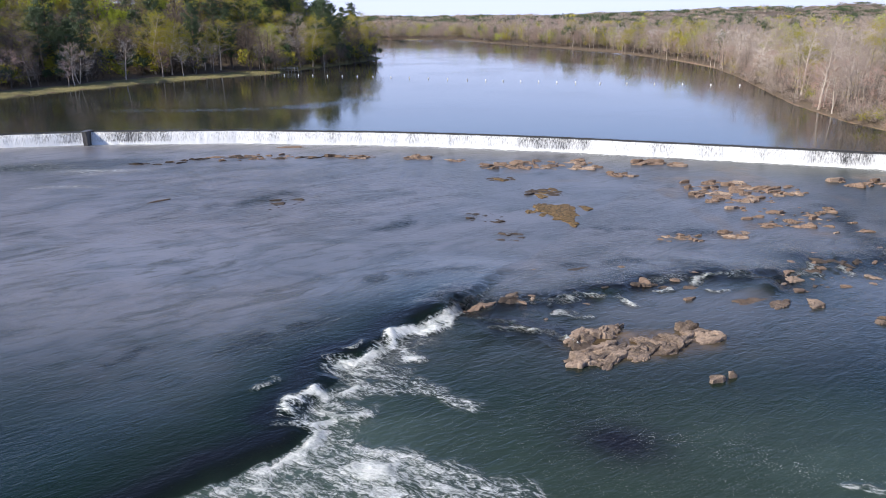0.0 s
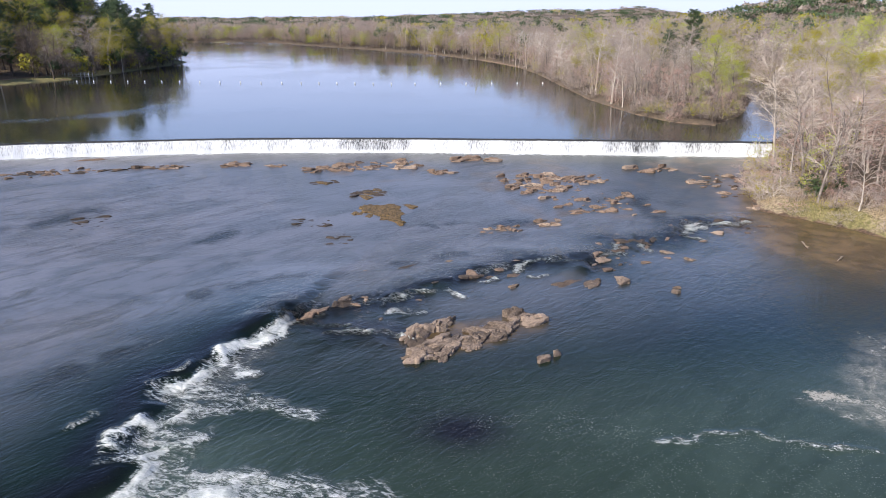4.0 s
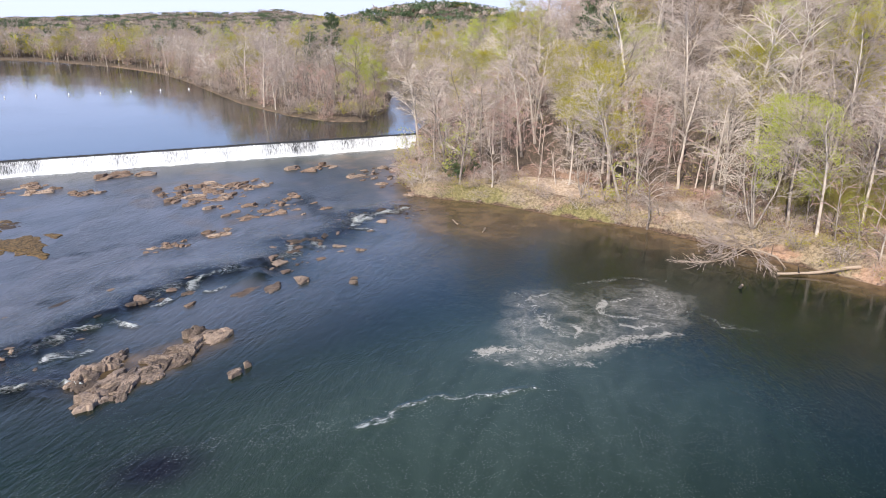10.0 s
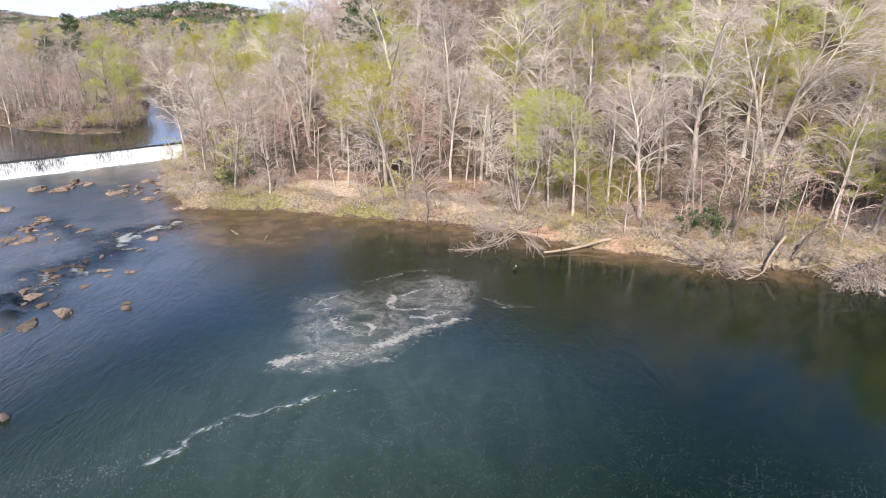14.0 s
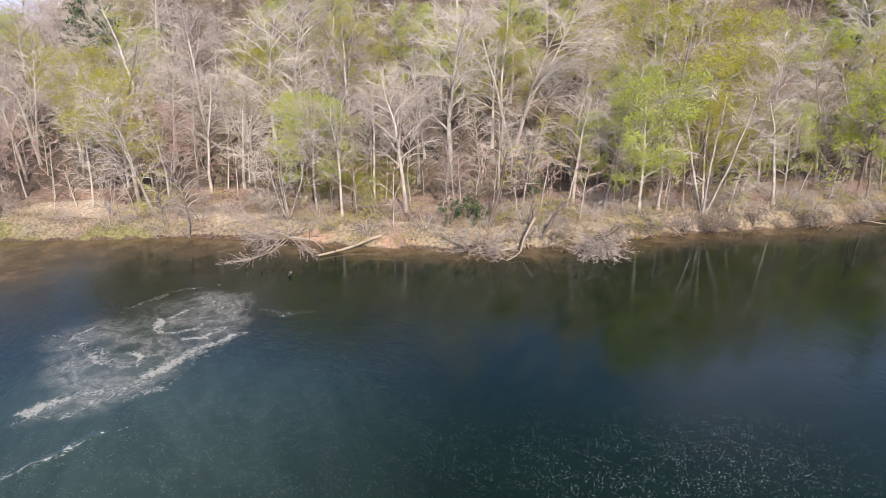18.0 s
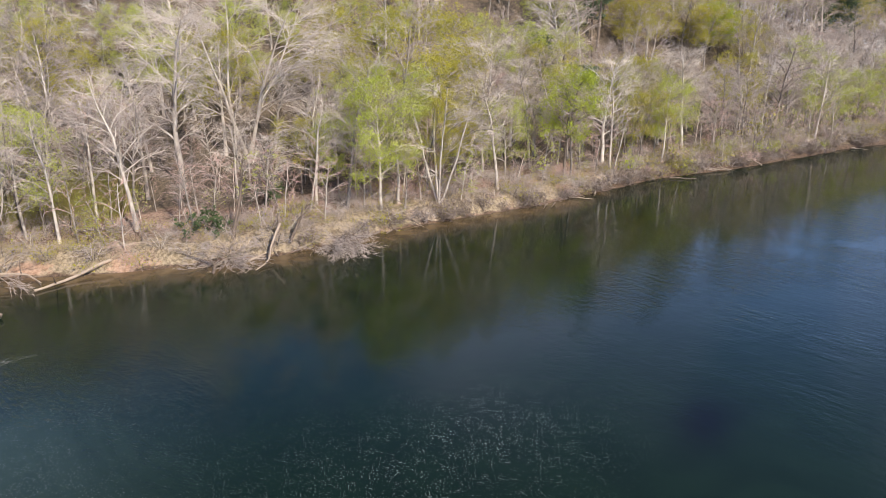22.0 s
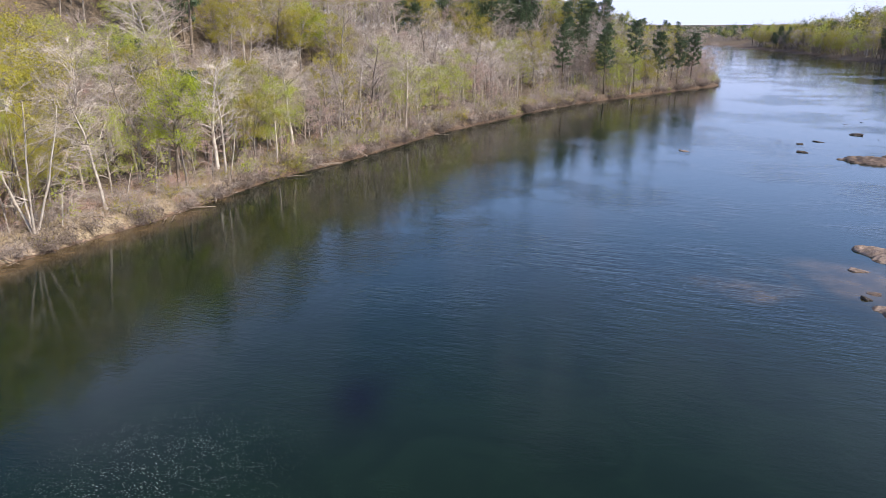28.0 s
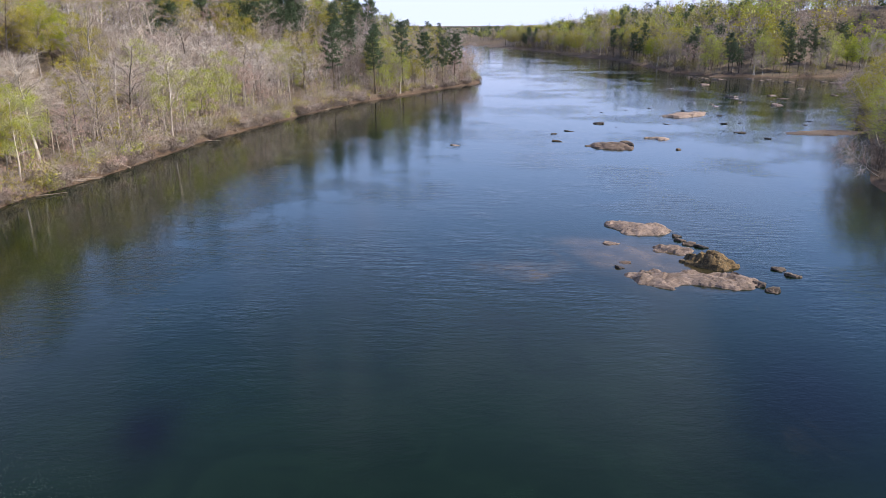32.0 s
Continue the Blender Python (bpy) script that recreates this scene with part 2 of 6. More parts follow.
def water_material(name, deep, lake):
    """Dark river water: ripples, bed showing brown in the shallows, foam where it breaks."""
    m = Nodes(name)
    wind = m.step(m.noise(0.028, 3), 0.42, 0.62)
    if lake:
        w1 = m.noise(0.9, 3, 0.5, stretch=(1.8, 0.6, 1, 0.35))
        w2 = m.noise(3.0, 2, 0.5)
        height = m.maths("ADD", w1, m.maths("MULTIPLY", w2, 0.4))
        m.bump(height, m.maths("ADD", m.maths("MULTIPLY_ADD", m.attr("lane"), 0.5, 0.06), m.maths("MULTIPLY", wind, 0.05)), 0.12)
        streak = m.step(m.noise(0.02, 2, stretch=(3.0, 0.6, 1, 0.1)), 0.45, 0.7)
        return m.end(m.mix(streak, deep, tuple(1.5 * v for v in deep)), m.maths("ADD", 0.05, m.maths("MULTIPLY", wind, 0.05)), IOR=1.33)
    wind = m.maths("MULTIPLY", m.attr("wind"), m.step(m.noise(0.045, 4, 0.6), 0.42, 0.60, 0.12, 1.0))
    chop = m.attr("chop")
    swirl = m.noise(0.16, 4, 0.6, warp=1.6)
    w1 = m.noise(1.3, 4, 0.6, stretch=(1.6, 0.6, 1, 0.6), warp=0.5)
    w2 = m.noise(4.5, 2, 0.5, stretch=(1.5, 0.7, 1, 0.5))
    height = m.maths("ADD", m.maths("ADD", w1, m.maths("MULTIPLY", w2, 0.35)), m.maths("MULTIPLY", swirl, 0.2))
    gust = m.noise(0.55, 3, 0.5, stretch=(2.4, 0.5, 1, 0.45), warp=0.3)
    height = m.maths("ADD", height, m.maths("MULTIPLY", m.maths("MULTIPLY", gust, wind), 1.5))
    bed = m.mix(m.step(m.noise(0.4, 4), 0.35, 0.65), (0.075, 0.052, 0.026), (0.15, 0.10, 0.052))
    cloudy = m.mix(m.step(swirl, 0.35, 0.65), deep, tuple(1.3 * v for v in deep))
    drift = m.step(m.noise(0.16, 9, 0.68, stretch=(1.7, 1.0, 1, 0.3), warp=1.0), 0.36, 0.60, 0.58, 1.0)
    ruff = m.step(m.noise(0.42, 8, 0.72, stretch=(3.4, 0.9, 1, 0.6), warp=0.8), 0.49, 0.64)
    chop = m.maths("MULTIPLY_ADD", m.maths("MULTIPLY", ruff, m.attr("milk_and_sky")), 0.75, chop)
    # lilac-grey: cloudy aerated water, with some sky reflection put into the colour
    body_and_sky = m.mix(m.maths("MULTIPLY", m.maths("MULTIPLY", m.attr("milk_and_sky"), drift), m.maths("MULTIPLY_ADD", ruff, -0.45, 1.0)), cloudy, (0.25, 0.24, 0.276))
    curl = m.step(m.noise(0.14, 6, 0.6, stretch=(1.8, 0.7, 1, 0.5), warp=1.8), 0.34, 0.64, 0.82, 1.1)
    body_and_sky = m.mix(m.maths("MULTIPLY", m.attr("teal"), curl), body_and_sky, (0.075, 0.108, 0.09))
    shallow = m.step(m.maths("ADD", m.attr("shallow"), m.maths("MULTIPLY", m.maths("SUBTRACT", swirl, 0.5), 0.7)), 0.15, 0.85)
    base = m.mix(shallow, body_and_sky, bed)
    # near-black: sunken things, plus painted dark where water mirrors less sky
    base = m.mix(m.attr("sunk_and_shade"), base, (0.006, 0.006, 0.008))
    # broken white water: torn threads, solid crests, aerated green behind them
    froth = m.noise(0.55, 10, 0.7, stretch=(2.0, 0.8, 1, -0.5), warp=1.6)
    fine = m.noise(3.0, 8, 0.75, stretch=(1.8, 0.8, 1, -0.5), warp=1.2)
    f = m.maths("ADD", m.maths("MULTIPLY", froth, 0.45), m.maths("MULTIPLY", fine, 0.55))
    thread = m.maths("SUBTRACT", 1.0, m.maths("MULTIPLY", m.maths("ABSOLUTE", m.maths("SUBTRACT", m.noise(0.45, 7, 0.66, stretch=(1.8, 0.8, 1, -0.5), warp=2.6), 0.5)), 16.0), clamp=True)
    foam = m.attr("foam")
    solid = m.step(m.maths("MULTIPLY_ADD", m.maths("SUBTRACT", f, 0.5), 4.4, foam), 0.34, 1.02)
    torn = m.maths("MULTIPLY", m.maths("MULTIPLY", thread, m.step(fine, 0.42, 0.6)), m.step(foam, 0.05, 0.3))
    white = m.maths("MULTIPLY", m.maths("MAXIMUM", solid, torn), m.step(foam, 0.04, 0.2))
    base = m.mix(m.step(m.maths("MULTIPLY_ADD", m.maths("SUBTRACT", froth, 0.5), 2.0, foam), 0.4, 1.2, 0.0, 0.5), base, m.mix(f, (0.06, 0.09, 0.07), (0.22, 0.26, 0.20)))
    # floating scum, drawn out in curling bands
    band = m.noise(0.16, 7, 0.62, warp=3.0)
    ridge = m.maths("SUBTRACT", 1.0, m.maths("MULTIPLY", m.maths("ABSOLUTE", m.maths("SUBTRACT", band, 0.5)), 9.0), clamp=True)
    speckle = m.noise(2.2, 8, 0.78, warp=1.4)
    there, slick = m.attr("scum"), m.attr("slick")
    lines = m.step(m.maths("ADD", there, m.maths("MULTIPLY", m.maths("SUBTRACT", speckle, 0.5), 2.6)), 0.38, 1.0, 0.0, 0.72)
    lines = m.maths("MULTIPLY", lines, m.step(there, 0.05, 0.35))
    lace = m.maths("MULTIPLY", m.maths("MULTIPLY_ADD", ridge, 0.30, 0.13), m.step(speckle, 0.36, 0.62, 0.35, 1.0))
    scum = m.maths("MAXIMUM", lines, m.maths("MULTIPLY", lace, slick))
    dots = m.maths("MULTIPLY", m.step(m.noise(9.0, 2, 0.6), 0.59, 0.68), m.step(m.noise(0.7, 5, 0.75, warp=1.5), 0.44, 0.60))
    dots = m.maths("MULTIPLY", dots, m.attr("speck"))
    col = m.mix(scum, base, (0.55, 0.51, 0.44))
    top = m.maths("MAXIMUM", white, m.maths("MULTIPLY", dots, 0.6))
    col = m.mix(top, col, m.mix(m.step(f, 0.36, 0.66), (0.40, 0.44, 0.41), (0.86, 0.86, 0.84)))
    cover = m.maths("MAXIMUM", top, scum)
    rough = m.maths("ADD", m.maths("MULTIPLY", m.attr("broken"), 0.25), m.maths("MULTIPLY_ADD", cover, 0.6, 0.05))
    high = m.maths("ADD", height, m.maths("MULTIPLY", white, m.maths("MULTIPLY", f, 3.0)))
    m.bump(high, m.maths("ADD", m.maths("MULTIPLY_ADD", wind, 0.15, m.maths("MULTIPLY_ADD", m.attr("flow"), 0.20, 0.04)), m.maths("MULTIPLY", chop, 0.75)), 0.16)
    return m.end(col, rough, IOR=1.33)


RIVER = water_material("river_water", (0.0055, 0.0125, 0.0062), False)
LAKEWATER = water_material("lake_water", (0.030, 0.031, 0.024), True)


def falls_material():
    m = Nodes("falling_water")
    streak = m.noise(5.0, 5, 0.65, stretch=(1, 1, 10))
    wide = m.noise(0.25, 3, stretch=(1, 1, 50))
    f = m.maths("ADD", m.maths("MULTIPLY", streak, 0.9), m.maths("MULTIPLY", wide, 0.5))
    f = m.maths("ADD", f, m.attr("drop"))
    white = m.step(f, 0.50, 0.92)
    m.bump(streak, 0.8, 0.15)
    return m.end(m.mix(white, (0.05, 0.05, 0.05), (0.76, 0.77, 0.78)), m.maths("MULTIPLY_ADD", white, 0.45, 0.15), IOR=1.33)


FALLS = falls_material()


def plain_material(name, a, b, rough=0.5, metal=0.0, scale=8.0):
    m = Nodes(name)
    return m.end(m.mix(m.noise(scale, 4), a, b), rough, Metallic=metal)


WHITE_PLASTIC = plain_material("white_plastic", (0.70, 0.70, 0.68), (0.85, 0.85, 0.83))
GREY_METAL = plain_material("grey_metal", (0.30, 0.30, 0.30), (0.62, 0.62, 0.60), 0.45, 0.6)
WOOD = plain_material("weathered_wood", (0.20, 0.15, 0.11), (0.40, 0.32, 0.25), 0.85)

# ---- building blocks ----
def mesh_of(name, verts, faces, material, smooth=False, attrs=None):
    """A mesh from arrays: faces is a list of (n, 3) or (n, 4) index arrays."""
    verts = np.asarray(verts, np.float32)
    faces = [np.asarray(f, np.int32) for f in faces if len(f)]
    me = bpy.data.meshes.new(name)
    me.vertices.add(len(verts))
    me.vertices.foreach_set("co", verts.ravel())
    loops = np.concatenate([f.ravel() for f in faces])
    sizes = np.concatenate([np.full(len(f), f.shape[1], np.int32) for f in faces])
    me.loops.add(len(loops))
    me.loops.foreach_set("vertex_index", loops)
    me.polygons.add(len(sizes))
    me.polygons.foreach_set("loop_start", np.concatenate([[0], np.cumsum(sizes)[:-1]]).astype(np.int32))
    me.polygons.foreach_set("loop_total", sizes)
    me.polygons.foreach_set("use_smooth", np.full(len(sizes), smooth))
    for key, values in (attrs or {}).items():
        me.attributes.new(key, "FLOAT", "POINT").data.foreach_set("value", np.asarray(values, np.float32).ravel())
    me.materials.append(material)
    me.update(calc_edges=True)
    me.validate()
    return me


def part(name, me, parent, label=""):
    ob = new(name, me)
    ob.parent = parent
    return tagged(ob, label)


class Shape:
    """Collects vertices and faces."""

    def __init__(self):
        self.v, self.t, self.q, self.n = [], [], [], 0

    def add(self, v, t=(), q=()):
        self.v.append(np.asarray(v, float).reshape(-1, 3))
        if len(t):
            self.t.append(np.asarray(t) + self.n)
        if len(q):
            self.q.append(np.asarray(q) + self.n)
        self.n += len(self.v[-1])

    def arrays(self):
        v = np.concatenate(self.v)
        t = np.concatenate(self.t) if self.t else np.zeros((0, 3), int)
        q = np.concatenate(self.q) if self.q else np.zeros((0, 4), int)
        return v, t, q

    def mesh(self, name, material, smooth=False):
        v, t, q = self.arrays()
        return mesh_of(name, v, [t, q], material, smooth)

    def tube(self, path, radii, sides):
        path, radii = np.asarray(path, float), np.asarray(radii, float)
        along = np.gradient(path, axis=0)
        along /= np.linalg.norm(along, axis=1)[:, None] + 1e-9
        ref = np.where(np.abs(along[:, 2:3]) > 0.8, [[1.0, 0, 0]], [[0, 0, 1.0]])
        a = np.cross(along, ref)
        a /= np.linalg.norm(a, axis=1)[:, None] + 1e-9
        b = np.cross(along, a)
        turn = np.arange(sides) * 2 * np.pi / sides
        ring = path[:, None] + radii[:, None, None] * (np.cos(turn)[None, :, None] * a[:, None] + np.sin(turn)[None, :, None] * b[:, None])
        i, j = np.meshgrid(np.arange(len(path) - 1), np.arange(sides), indexing="ij")
        k = (j + 1) % sides
        q = np.stack([i * sides + j, i * sides + k, (i + 1) * sides + k, (i + 1) * sides + j], -1).reshape(-1, 4)
        cap = [[(len(path) - 1) * sides, (len(path) - 1) * sides + s, (len(path) - 1) * sides + s + 1] for s in range(1, sides - 1)]
        self.add(ring.reshape(-1, 3), cap, q)

    def slivers(self, p0, p1, r, rng, away=None):
        """Far twigs, under a pixel thick: one narrow face each, turned outward if away is given."""
        a = np.cross(p1 - p0, rng.normal(size=p0.shape) * (1.0 if away is None else 0.4) + (0 if away is None else away))
        a *= np.asarray(r).reshape(-1, 1) / (np.linalg.norm(a, axis=1)[:, None] + 1e-9)
        self.add(np.stack([p0 + a, p0 - a, p1], 1).reshape(-1, 3), np.arange(3 * len(p0)).reshape(-1, 3))

    def sprays(self, p, size, rng, away):
        """Far leaves and twig ends: one small face each, lying in the skin of the crown."""
        n = away + rng.normal(size=p.shape) * 0.35
        n /= np.linalg.norm(n, axis=1)[:, None] + 1e-9
        c = rng.normal(size=(len(p), 3, 3)) * size * 0.75
        c -= (c * n[:, None]).sum(axis=2)[..., None] * n[:, None] * 0.8
        self.add((p[:, None] + c).reshape(-1, 3), np.arange(3 * len(p)).reshape(-1, 3))

    def spikes(self, p0, p1, r):
        """Twigs: slim three-sided pyramids."""
        p0, p1, r = np.asarray(p0), np.asarray(p1), np.asarray(r).reshape(-1, 1)
        d = p1 - p0
        d = d / (np.linalg.norm(d, axis=1)[:, None] + 1e-9)
        a = np.cross(d, np.where(np.abs(d[:, 2:3]) > 0.8, [[1.0, 0, 0]], [[0, 0, 1.0]]))
        a /= np.linalg.norm(a, axis=1)[:, None] + 1e-9
        b = np.cross(d, a)
        v = np.stack([p0 + r * a, p0 - 0.5 * r * a + 0.87 * r * b, p0 - 0.5 * r * a - 0.87 * r * b, p1], 1)
        n = 4 * np.arange(len(p0))[:, None]
        self.add(v.reshape(-1, 3), np.concatenate([n + [0, 1, 3], n + [1, 2, 3], n + [2, 0, 3]]))

    def leaves(self, p, size, rng, away=0.0):
        """Small leaf sprays: bent four-cornered blades, lying roughly in the skin of the crown."""
        n = len(p)
        a = np.cross(rng.normal(size=(n, 3)), rng.normal(size=(n, 3)) * 0.8 + away)
        a /= np.linalg.norm(a, axis=1)[:, None] + 1e-9
        b = np.cross(a, rng.normal(size=(n, 3)) * 0.8 + away)
        b /= np.linalg.norm(b, axis=1)[:, None] + 1e-9
        s = size * rng.uniform(0.6, 1.4, (n, 1))
        c = np.cross(a, b) * s * 0.25
        v = np.stack([p - a * s, p + b * s * 0.55 + c, p + a * s, p - b * s * 0.55 + c], 1)
        k = 4 * np.arange(n)[:, None]
        self.add(v.reshape(-1, 3), np.concatenate([k + [0, 1, 2], k + [0, 2, 3]]))


def smooth01(v, lo, hi):
    s = np.clip((v - lo) / (hi - lo), 0, 1)
    return s * s * (3 - 2 * s)


def lattice(shape, seed):
    return np.random.default_rng(seed).random(shape)


GRAIN = lattice((64, 64), 5)


def field(x, y, size, octaves=3, seed=0):
    """Smooth value noise over the plan, about 0 to 1."""
    out, amp, total = 0.0, 1.0, 0.0
    for o in range(octaves):
        u, v = np.asarray(x) / size + 17.3 * (seed + o), np.asarray(y) / size + 9.1 * (seed + 2 * o)
        i, j = np.floor(u).astype(int), np.floor(v).astype(int)
        f, g = u - i, v - j
        f, g = f * f * (3 - 2 * f), g * g * (3 - 2 * g)
        at = lambda a, b: GRAIN[a % 64, b % 64]  # noqa: E731
        out = out + amp * ((at(i, j) * (1 - f) + at(i + 1, j) * f) * (1 - g) + (at(i, j + 1) * (1 - f) + at(i + 1, j + 1) * f) * g)
        total, amp, size = total + amp, amp * 0.5, size * 0.5
    return out / total


def distance(x, y, line):
    """From each point to a polyline, with the share of its length at the nearest point."""
    line = np.asarray(line, float)
    best, share = np.full(np.shape(x), 1e9), np.zeros(np.shape(x))
    lengths = np.hypot(*np.diff(line, axis=0).T)
    run = np.concatenate([[0], np.cumsum(lengths)])
    for (ax, ay), (bx, by), n, s in zip(line, line[1:], lengths, run):
        f = np.clip(((x - ax) * (bx - ax) + (y - ay) * (by - ay)) / (n * n + 1e-9), 0, 1)
        d = np.hypot(x - ax - f * (bx - ax), y - ay - f * (by - ay))
        near = d < best
        best, share = np.where(near, d, best), np.where(near, (s + f * n) / run[-1], share)
    return best, share


def inside(x, y, loop):
    """Whether points lie in a closed polygon."""
    hit = np.zeros(np.shape(x), bool)
    for (ax, ay), (bx, by) in zip(loop, loop[1:] + loop[:1]):
        if ay != by:
            hit ^= ((ay > y) != (by > y)) & (x < (bx - ax) * (y - ay) / (by - ay) + ax)
    return hit


# ---- plan: shores, dam, hills ----
EAST_BANK = [(88, 104), (75, 96), (66, 83), (61.5, 74), (66.5, 64), (68.6, 53), (71.6, 43.5), (71.6, 30), (71.3, 19), (72.4, 12), (73.5, 4), (76, -1.5), (82, -12.5), (88.5, -31), (94, -42), (101, -55), (105, -71), (119, -105), (130, -150), (135.5, -180), (137, -240), (137, -272)]
EAST_BEYOND = [(150, -296), (230, -400), (330, -560), (420, -760)]
SOUTH_BANK = [(380, -800), (355, -731), (252, -629), (135, -479), (80, -378), (58, -357), (30, -362), (2, -387), (-20, -425), (-50, -430)]
WEST_BANK = [(-60, -380), (-34, -290), (-12, -236), (-2, -214), (-6, -170), (-5, -128), (-26, -70), (-48, 0), (-80, 60), (-120, 110), (-128, 130)]
DAM = [(-128, 122), (-106, 130), (-86, 136.2), (-70, 139.6), (-41, 140), (-9, 136.1), (6, 132.8), (22.6, 128.3), (41, 121.9), (58.5, 115.9), (71, 111.3), (88, 105.3)]
LAKE_WEST = [(-150, 150), (-138, 176), (-124, 200), (-111, 223), (-95, 251), (-63, 287), (-54, 310), (-38, 352), (-31, 380), (-45, 430), (-110, 560), (-170, 700)]
LAKE_NORTH = [(-140, 740), (-60, 690), (10, 662), (50, 551), (102, 424), (112, 350), (112, 300), (105, 258), (95, 215), (86, 176), (82.5, 145), (84, 130), (90, 124)]
CREEK = [(105, 136), (128, 162), (152, 205), (160, 230), (168, 228), (163, 204), (140, 160), (112, 125)]
RIVER_LOOP = EAST_BANK + EAST_BEYOND + SOUTH_BANK + WEST_BANK + DAM
LAKE_LOOP = DAM[::-1] + LAKE_WEST + LAKE_NORTH + CREEK
SHORE_RIVER = [EAST_BANK + EAST_BEYOND + SOUTH_BANK + WEST_BANK]
SHORE_LAKE = [LAKE_WEST + LAKE_NORTH + CREEK + [(88, 105.3)]]
HILLS = [  # x, y, height, spread along x and y
    (-250, 330, 46, 110, 130),
    (-95, 390, 24, 50, 80),
    (215, 45, 38, 75, 100),
    (190, 125, 24, 50, 45),
    (200, -60, 24, 60, 80),
    (205, -190, 14, 60, 120),
    (420, 520, 4, 160, 120),
    (300, 640, 3, 200, 200),
    (1500, 2700, 48, 170, 220),
    (900, 1900, 24, 500, 260),
    (690, 770, 34, 170, 110),
    (0, 1700, 9, 900, 300),
    (230, -1150, 32, 200, 120),
    (150, -700, 22, 140, 110),
    (20, -520, 26, 110, 110),
    (-150, -520, 34, 110, 150),
    (-110, -60, 14, 70, 130),
]


def distances(x, y):
    river = distance(x, y, SHORE_RIVER[0])[0]
    lake = distance(x, y, SHORE_LAKE[0])[0]
    return river, lake, inside(x, y, RIVER_LOOP), inside(x, y, LAKE_LOOP)


def ground_height(x, y):
    x, y = np.asarray(x, float), np.asarray(y, float)
    dr, dl, in_river, in_lake = distances(x, y)
    rough = field(x, y, 9, 3, 2) - 0.5
    river_side = 1.7 * smooth01(dr, 0, 3.5) + 2.2 * smooth01(dr, 4, 30) + rough * 1.2 * smooth01(dr, 1, 6)
    lake_side = LAKE + 0.7 * smooth01(dl, 0, 3) + 1.2 * smooth01(dl, 14, 40) + rough * 0.8 * smooth01(dl, 1, 6)
    wr, wl = 1 / (dr + 0.3) ** 2, 1 / (dl + 0.3) ** 2
    land = (river_side * wr + lake_side * wl) / (wr + wl)
    rise = 0.0
    for hx, hy, h, sx, sy in HILLS:
        rise = rise + h * np.exp(-(((x - hx) / sx) ** 2) - ((y - hy) / sy) ** 2)
    far = np.hypot(x, y)
    rise = rise + 8 * smooth01(far, 700, 1600) * field(x, y, 420, 3, 7)
    land = land + rise * smooth01(np.minimum(dr, dl), 10, 70)
    land = np.where(in_river, -0.25 - 1.5 * smooth01(dr, 0, 6), land)
    return np.where(in_lake & ~in_river, LAKE - 0.35 - 1.5 * smooth01(dl, 0, 6), land)


def axis(marks):
    """Grid lines: marks of (start, step), the last one the end."""
    out = []
    for (a, s), (b, _) in zip(marks, marks[1:]):
        out.append(np.linspace(a, b, max(1, round((b - a) / s)), endpoint=False))
    return np.concatenate(out + [[marks[-1][0]]])


def sheet(xs, ys):
    x, y = np.meshgrid(xs, ys)
    i, j = np.meshgrid(np.arange(len(xs) - 1), np.arange(len(ys) - 1))
    k = j * len(xs) + i
    return x.ravel(), y.ravel(), np.stack([k, k + 1, k + 1 + len(xs), k + len(xs)], -1).reshape(-1, 4)


def blob(x, y, cx, cy, rx, ry=None, turn=0.0):
    c, s = math.cos(turn), math.sin(turn)
    u, v = (x - cx) * c + (y - cy) * s, (y - cy) * c - (x - cx) * s
    return np.exp(-((u / rx) ** 2) - (v / (ry or rx)) ** 2)


